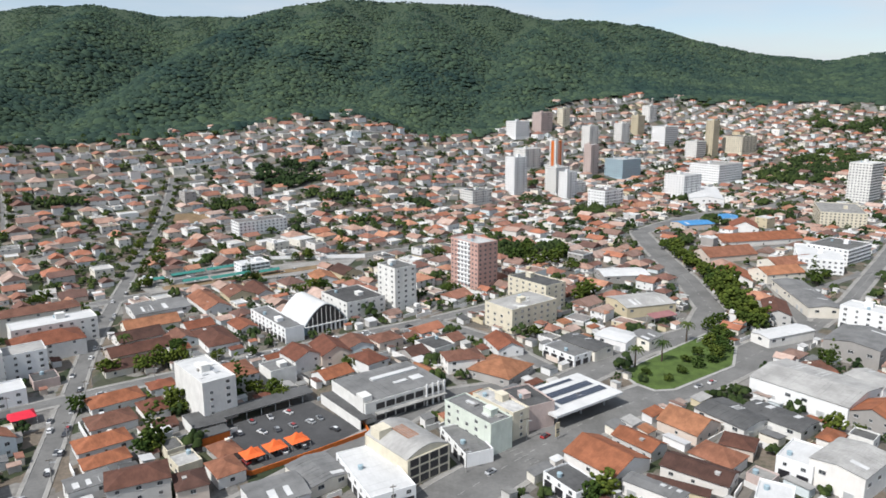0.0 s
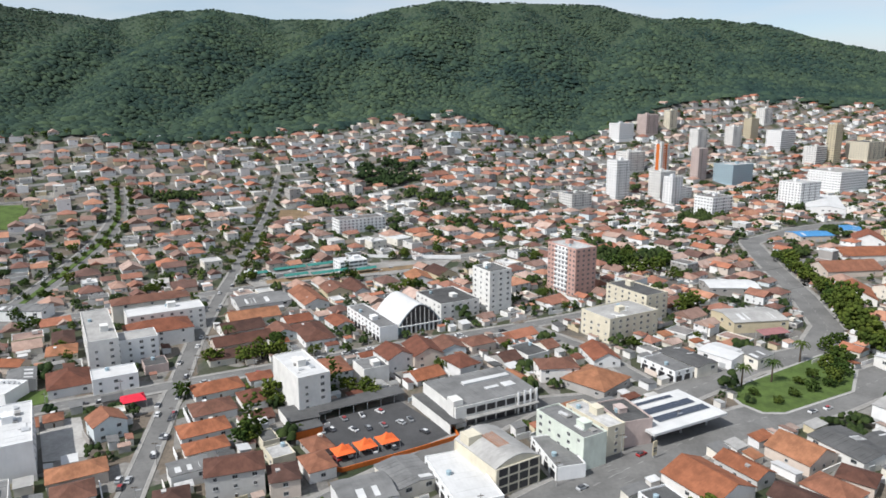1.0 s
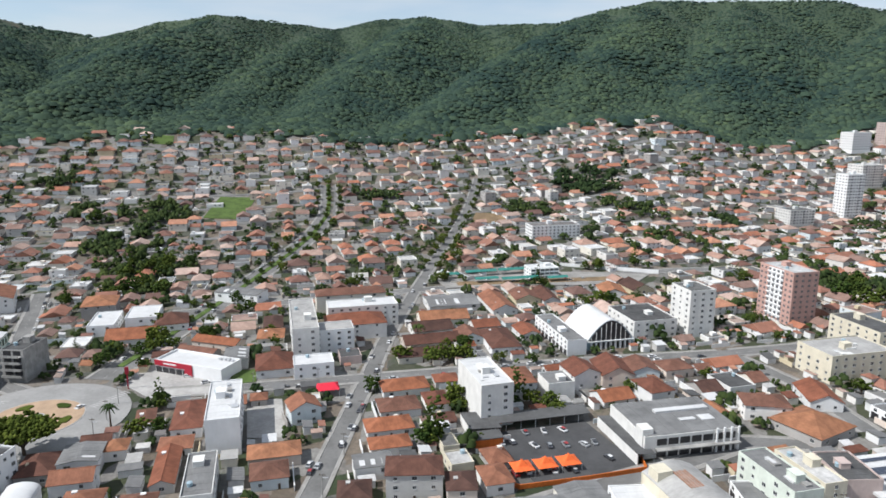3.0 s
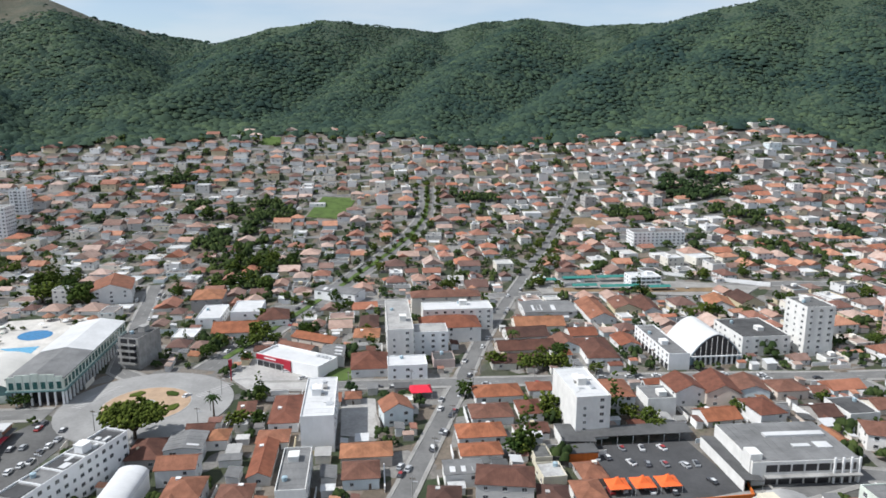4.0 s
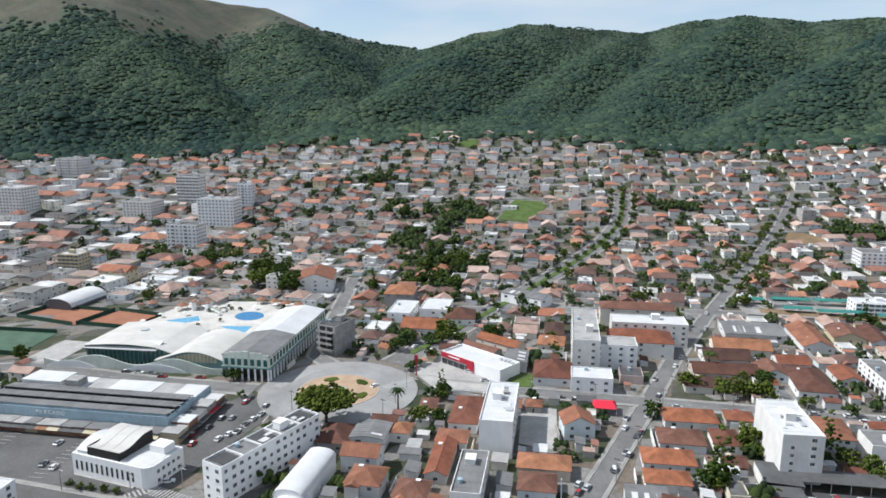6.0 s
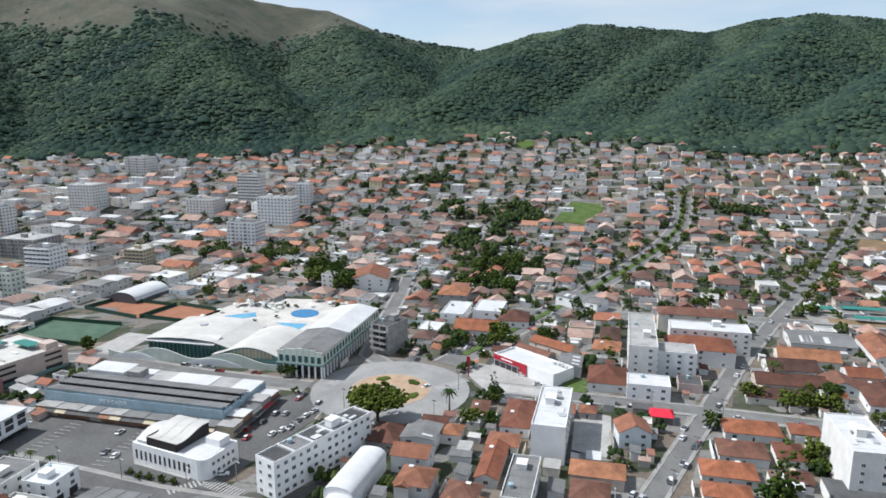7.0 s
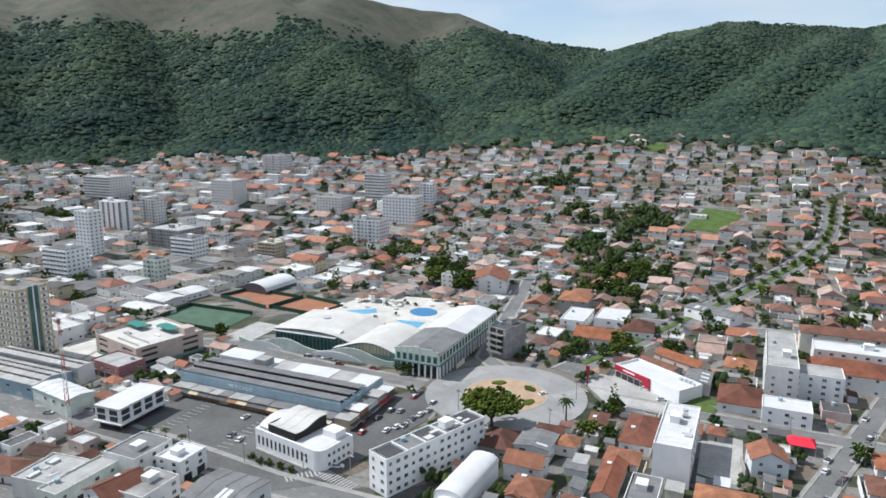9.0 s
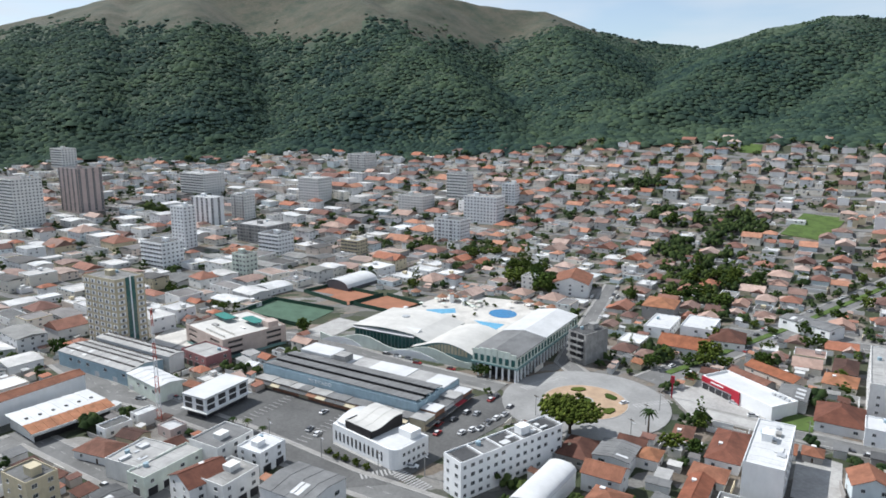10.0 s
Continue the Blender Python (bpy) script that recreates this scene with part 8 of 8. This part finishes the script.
# gardens: trees in loose groups wherever a gap is left
for n in range(60000):
    az = rng.uniform(-38, 106)
    d = 230 + 1150 * rng.random() ** 0.8
    x, y = CAM0[0] - math.sin(radians(az)) * d, CAM0[1] + math.cos(radians(az)) * d
    if len(far_trees) > 4300 or float(wave(x / 45, y / 45, 5)) < (-0.25 if az < 70 else 0.2):
        continue
    if d > float(tab(az, FOOT, 2)) + 5 or any(math.hypot(x - ox, y - oy) < r for ox, oy, r in OPEN):
        continue
    if free(x, y, 0, 1.6, 1.6):
        r = rng.uniform(1.9, 3.9) * (1.5 if rng.random() < 0.2 else 1)
        far_trees.append((x, y, r))
        mark(x, y, 0, r * 0.5, r * 0.5)
cv = [(v, f) for _, v, f in (crown_mesh(90 + k, 0.75 + 0.2 * k, 11, 0.27, 0.42, dome(60 + k, 4)) for k in range(5))]
scatter("far_garden_trees", [(x, y, z_at(x, y) + r * 0.3, r, r, (x * 7) % 6.28) for x, y, r in far_trees + near_trees[150:]], cv, "garden", "dark green garden trees among far houses", "trees")

LEAN_WORDS = {"tile": "low outbuilding with a single-pitch tile roof", "grey_roof": "yard shed with a grey sheet roof", "pale_roof": "yard lean-to with a pale sheet roof", "dark_roof": "carport with a dark sheet roof", "white_roof": "yard lean-to with a white sheet roof"}
for x, y, rot, L, W in leans:
    mt = rng.choice(("tile", "tile", "tile", "grey_roof", "pale_roof", "grey_roof", "white_roof", "dark_roof"))
    h = rng.uniform(2.5, 3.3)
    o = part("outbuilding", Mesh().box(-L / 2, -W / 2, -0.5, L / 2, W / 2, h), ["wall"], None, at=pose(x, y, z_at(x, y), 0, 0, rot))
    tagged(o, LEAN_WORDS[mt], "outbuilding", "yard outbuildings")
    m = Mesh()
    sheets(m, -L / 2 - 0.3, L / 2 + 0.3, max(3, int(L / 1.2)), [(-W / 2 - 0.35, h + 0.05), (W / 2 + 0.35, h + 0.05 + W * 0.16)], 0.08)
    part("roof", m, [mt], o)

# ---- single trees, palms and cars ----
tree(-224, 155, 11.5, 6, 0.9, "large spreading flat-crowned tree beside the roundabout", 0)
palm(-215, 183, 8, 3.4)
for x, y in ((-269.1, 44.1), (-272.6, 39.3), (-260.9, 48.9), (-252.3, 45.1)):
    palm(x, y, 4.2, 2.0)
for x, y in ((85, 294), (99, 301), (119, 327), (-150, 312)):
    palm(x, y, 9, 4.0)
for k, (x, y, r) in enumerate(((-288, 148, 4.5), (-210, 203, 3.2), (-200, 181, 4.6), (-194, 186, 3.5), (-266, 257, 6), (-262, 250, 5), (-248, 230, 3.6), (-270, 225, 4.5), (-274, 237, 4), (-106, 254, 5.5), (-102, 250, 4), (-102, 219, 5), (-100, 224, 4), (-69, 265, 4.2), (-64, 262, 3.4), (-133, 292, 6), (-146, 288, 5), (-126, 297, 5), (-119, 300, 4.5),
                                (-143, 252, 4), (-41, 296, 4.2), (14, 448, 5.5), (18, 442, 4), (86, 402, 7), (80, 396, 6), (50, 372, 5), (46, 334, 4.2), (49, 192, 5), (44, 188, 4), (-452, 246, 7), (-416, 249, 7.5), (-424, 243, 5), (-440, 256, 5), (-380, 84, 4), (-81, 418, 5), (-88, 414, 4.5), (-75, 424, 4.5),
                                (-426, 233, 8), (-396, 240, 8.5), (-500, 236, 6), (-504, 256, 6), (-499, 420, 6.5), (64, 480, 8), (77, 486, 8), (52, 490, 7), (88, 470, 6), (-104, 305, 3.5), (-214, 282, 3.6), (-225, 292, 3.2), (-90, 310, 3))):
    tree(x, y, r, k % 5 if r < 6.5 else (0, 2, 4)[k % 3])
tree(-212, 204, 3.0, 5, 0.3, "tall dark conical cypress beside the forecourt")
for k, (x, y, r) in enumerate(((88, 286, 2.6), (95, 279, 2.2), (104, 287, 2.6), (113, 294, 3), (124, 304, 4.4), (131, 313, 5.2), (134, 324, 5.5), (139, 334, 4.5), (128, 320, 4), (118, 307, 3.2), (122, 300, 3), (110, 300, 2.6), (146, 356, 4.2), (137, 345, 4))):
    tree(x, y, r, k % 5, 0.35, "garden tree with dense foliage on the avenue lawn")
for k in range(26):
    # plane trees along the curving avenue
    x, y = (158 + k * 1.3 if k < 13 else 175) + (4 if k < 13 else 2.5) * math.sin(k * 1.7), 345 + k * 7.6
    tree(x, y, (7.6 if k < 13 else 5.6) + 1.2 * math.sin(k * 2.3), k % 5, 0.4, "tree in the dense row along the avenue")
rg = random.Random(8)
for k in range(46):
    # the planted middle of the tree-lined avenue
    t = k / 45
    px = [-262, -285, -307, -320, -332, -350, -371, -392]
    py = [232, 310, 388, 441, 488, 538, 574, 604]
    i = min(6, int(t * 7))
    s = t * 7 - i
    x, y = px[i] + (px[i + 1] - px[i]) * s, py[i] + (py[i + 1] - py[i]) * s
    if k % 2:
        tree(x + rg.uniform(-1, 1), y, rg.uniform(2.0, 3.6), k % 5, 0.4, "young tree in the avenue's planted middle")
    if k % 3:
        side = -1 if k % 3 == 1 else 1
        tree(x + side * 11.5, y + 4 * side * 0.35, rg.uniform(2.6, 4.6), k % 5, 0.4, "street tree along the avenue's edge")
m = Mesh()
strip(m, [(-261, 228), (-267, 250), (-285, 310), (-307, 388), (-320, 441), (-332, 488), (-350, 538), (-371, 574), (-392, 604)], 3.6, 0.42)
tagged(part("avenue_median", m, ["grass"]), "planted grass strip between the carriageways", "grass", kind="structure")
for x, y in ((-262.2, 140.7), (-252.1, 129.8), (-254.5, 126.7), (-250.5, 119.5), (-248.7, 112.7), (-248.8, 108.9), (-247.6, 139.8), (-245.6, 135.3), (-243.7, 130.9), (-239.8, 125.7), (-240, 122.7), (-239, 118.1), (-241.9, 109.5), (-253.1, 144.9), (-264.6, 144.1), (-241.8, 101.6), (-242.4, 97.7)):
    car(x, y, 128 + rg.uniform(-4, 4), "parked car in the market square")
for x, y, a in ((-275, 74, 128), (-262, 66, 140), (-257, 68, 140), (-222, 93, 60), (-148, 243, 107), (-138, 237, 107), (-137, 233, 107), (-129, 207, 107), (-128, 186, 107), (-131, 190, 107), (-131, 219, 107), (15, 206, 45), (36, 230, 45), (106, 273, 36), (113, 277, 36), (90, 315, 45), (97, 319, 45), (-224, 232, 20), (-212, 230, 60),
                (-330, 116, 40), (-325, 120, 40), (-320, 124, 40), (-313, 126, 40), (-300, 138, 40), (-240, 190, 100), (-165, 247, 38), (-160, 250, 38), (-178, 240, 38), (-172, 243, 38), (-90, 309, 38), (-80, 316, 38), (-72, 321, 38), (-84, 308, 38), (-110, 294, 38), (-100, 301, 38), (-55, 334, 38), (-40, 342, 38), (-262, -60, 130), (-275, -52, 130), (-280, -34, 130), (-245, -2, 38), (-315, 6, 60), (-310, 20, 40)):
    car(x, y, a)
for k in range(24):
    t = rg.random()
    i = rg.randrange(4)
    px, py = [-262, -285, -307, -320, -332], [232, 310, 388, 441, 488]
    x, y = px[i] + (px[i + 1] - px[i]) * t, py[i] + (py[i + 1] - py[i]) * t
    s = rg.choice((-6.4, -4, 4, 6.4))
    car(x + s * 0.95, y + s * 0.3, 107)
for k in range(16):
    t = rg.random()
    x, y = -290 + (-401 + 290) * t, 192 + (294 - 192) * t
    car(x + 2.9, y + 2.9, 137)
for k in range(16):
    car(-190 + rg.uniform(0, 110), 440 + rg.uniform(-4, 30) + k * 0.8, 38 + 90 * (k % 2), "car standing in the far yard")
def pole(x, y, h):
    e = thing("utility_pole", "concrete utility pole with cross-arm", "utility pole", pose(x, y, z_at(x, y), 0, 0, 20), "utility poles")
    part("post", Mesh().tube((0, 0, -0.5), (0, 0, h), 0.17, 0.11, 7), ["concrete"], e)
    part("cross_arm", Mesh().box(-1.0, -0.08, h - 0.9, 1.0, 0.08, h - 0.7), ["bark"], e)
    part("lamp", Mesh().box(0.1, -0.15, h - 1.8, 1.8, 0.15, h - 1.65), ["steel"], e)


for a, b, n in (((-94, 95), (-160, 300), 9), ((-190, 228), (-60, 321), 7), ((-232, 196), (-215, 170), 3), ((-40, 160), (70, 268), 6), ((-224, 78), (-262, 48), 3), ((-246, 148), (-218, 92), 3)):
    for k in range(n):
        pole(a[0] + (b[0] - a[0]) * k / (n - 1) + 3, a[1] + (b[1] - a[1]) * k / (n - 1) + 3, 9)

for k in range(30):
    # trees that hide the long straight street where it climbs
    t = k / 29
    x, y = float(np.interp(t, [0, 0.25, 0.6, 1], [-206, -221, -245, -271])), 445 + 255 * t
    tree(x + (6 if k % 2 else -6), y, rg.uniform(2.2, 4.2), k % 5, 0.4, "street tree along the climbing street")

# ---- pale yard walls between the plots ----
rw = random.Random(31)
made = 0
for fx, fy, fr, hl, hw in FOOT_BOX:
    if made > 110 or math.hypot(fx, fy) > 400:
        continue
    for side in (-1, 1):
        ln = rw.uniform(7, 15)
        ox, oy = side * (hl + 1.1), rw.uniform(-3, 3)
        x, y = fx + ox * math.cos(fr) - oy * math.sin(fr), fy + ox * math.sin(fr) + oy * math.cos(fr)
        rot = math.degrees(fr) + 90
        if free(x, y, rot, ln, 0.6):
            mark(x, y, radians(rot), ln / 2, 0.4)
            hh = rw.uniform(1.8, 2.6)
            o = part("garden_wall", Mesh().box(-ln / 2, -0.12, -0.5, ln / 2, 0.12, hh).box(-ln / 2 - 0.05, -0.18, hh, ln / 2 + 0.05, 0.18, hh + 0.1), ["wall"], None, at=pose(x, y, z_at(x, y), 0, 0, rot))
            tagged(o, "plastered pale garden wall between two plots", "wall", "garden walls")
            made += 1

# ---- cars at the kerbs and shrubs by the corner building ----
for k in range(15):
    t = (k + rg.uniform(0.1, 0.9)) / 15
    x, y = float(np.interp(t, [0, 0.33, 0.52, 1], [-121, -151, -169, -204])), 178 + 260 * t
    car(x + (2.5 if k % 3 else -2.4), y + (0.8 if k % 3 else -0.8), 107 + rg.uniform(-2, 2), "car parked at the kerb of a narrow street")
for k in range(8):
    t = (k + rg.uniform(0.1, 0.9)) / 8
    car(-150 + 140 * t + 1.6, 264 + 97 * t - 2.6, 35, "car parked at the kerb before the houses")
for k, (x, y) in enumerate(((-241.8, 68.8), (-237.3, 70.6), (-234.2, 73.1), (-230.1, 75.6), (-226.1, 78))):
    tree(x, y, 1.5, k % 5, 0.15, "low rounded shrub beside the white corner building")
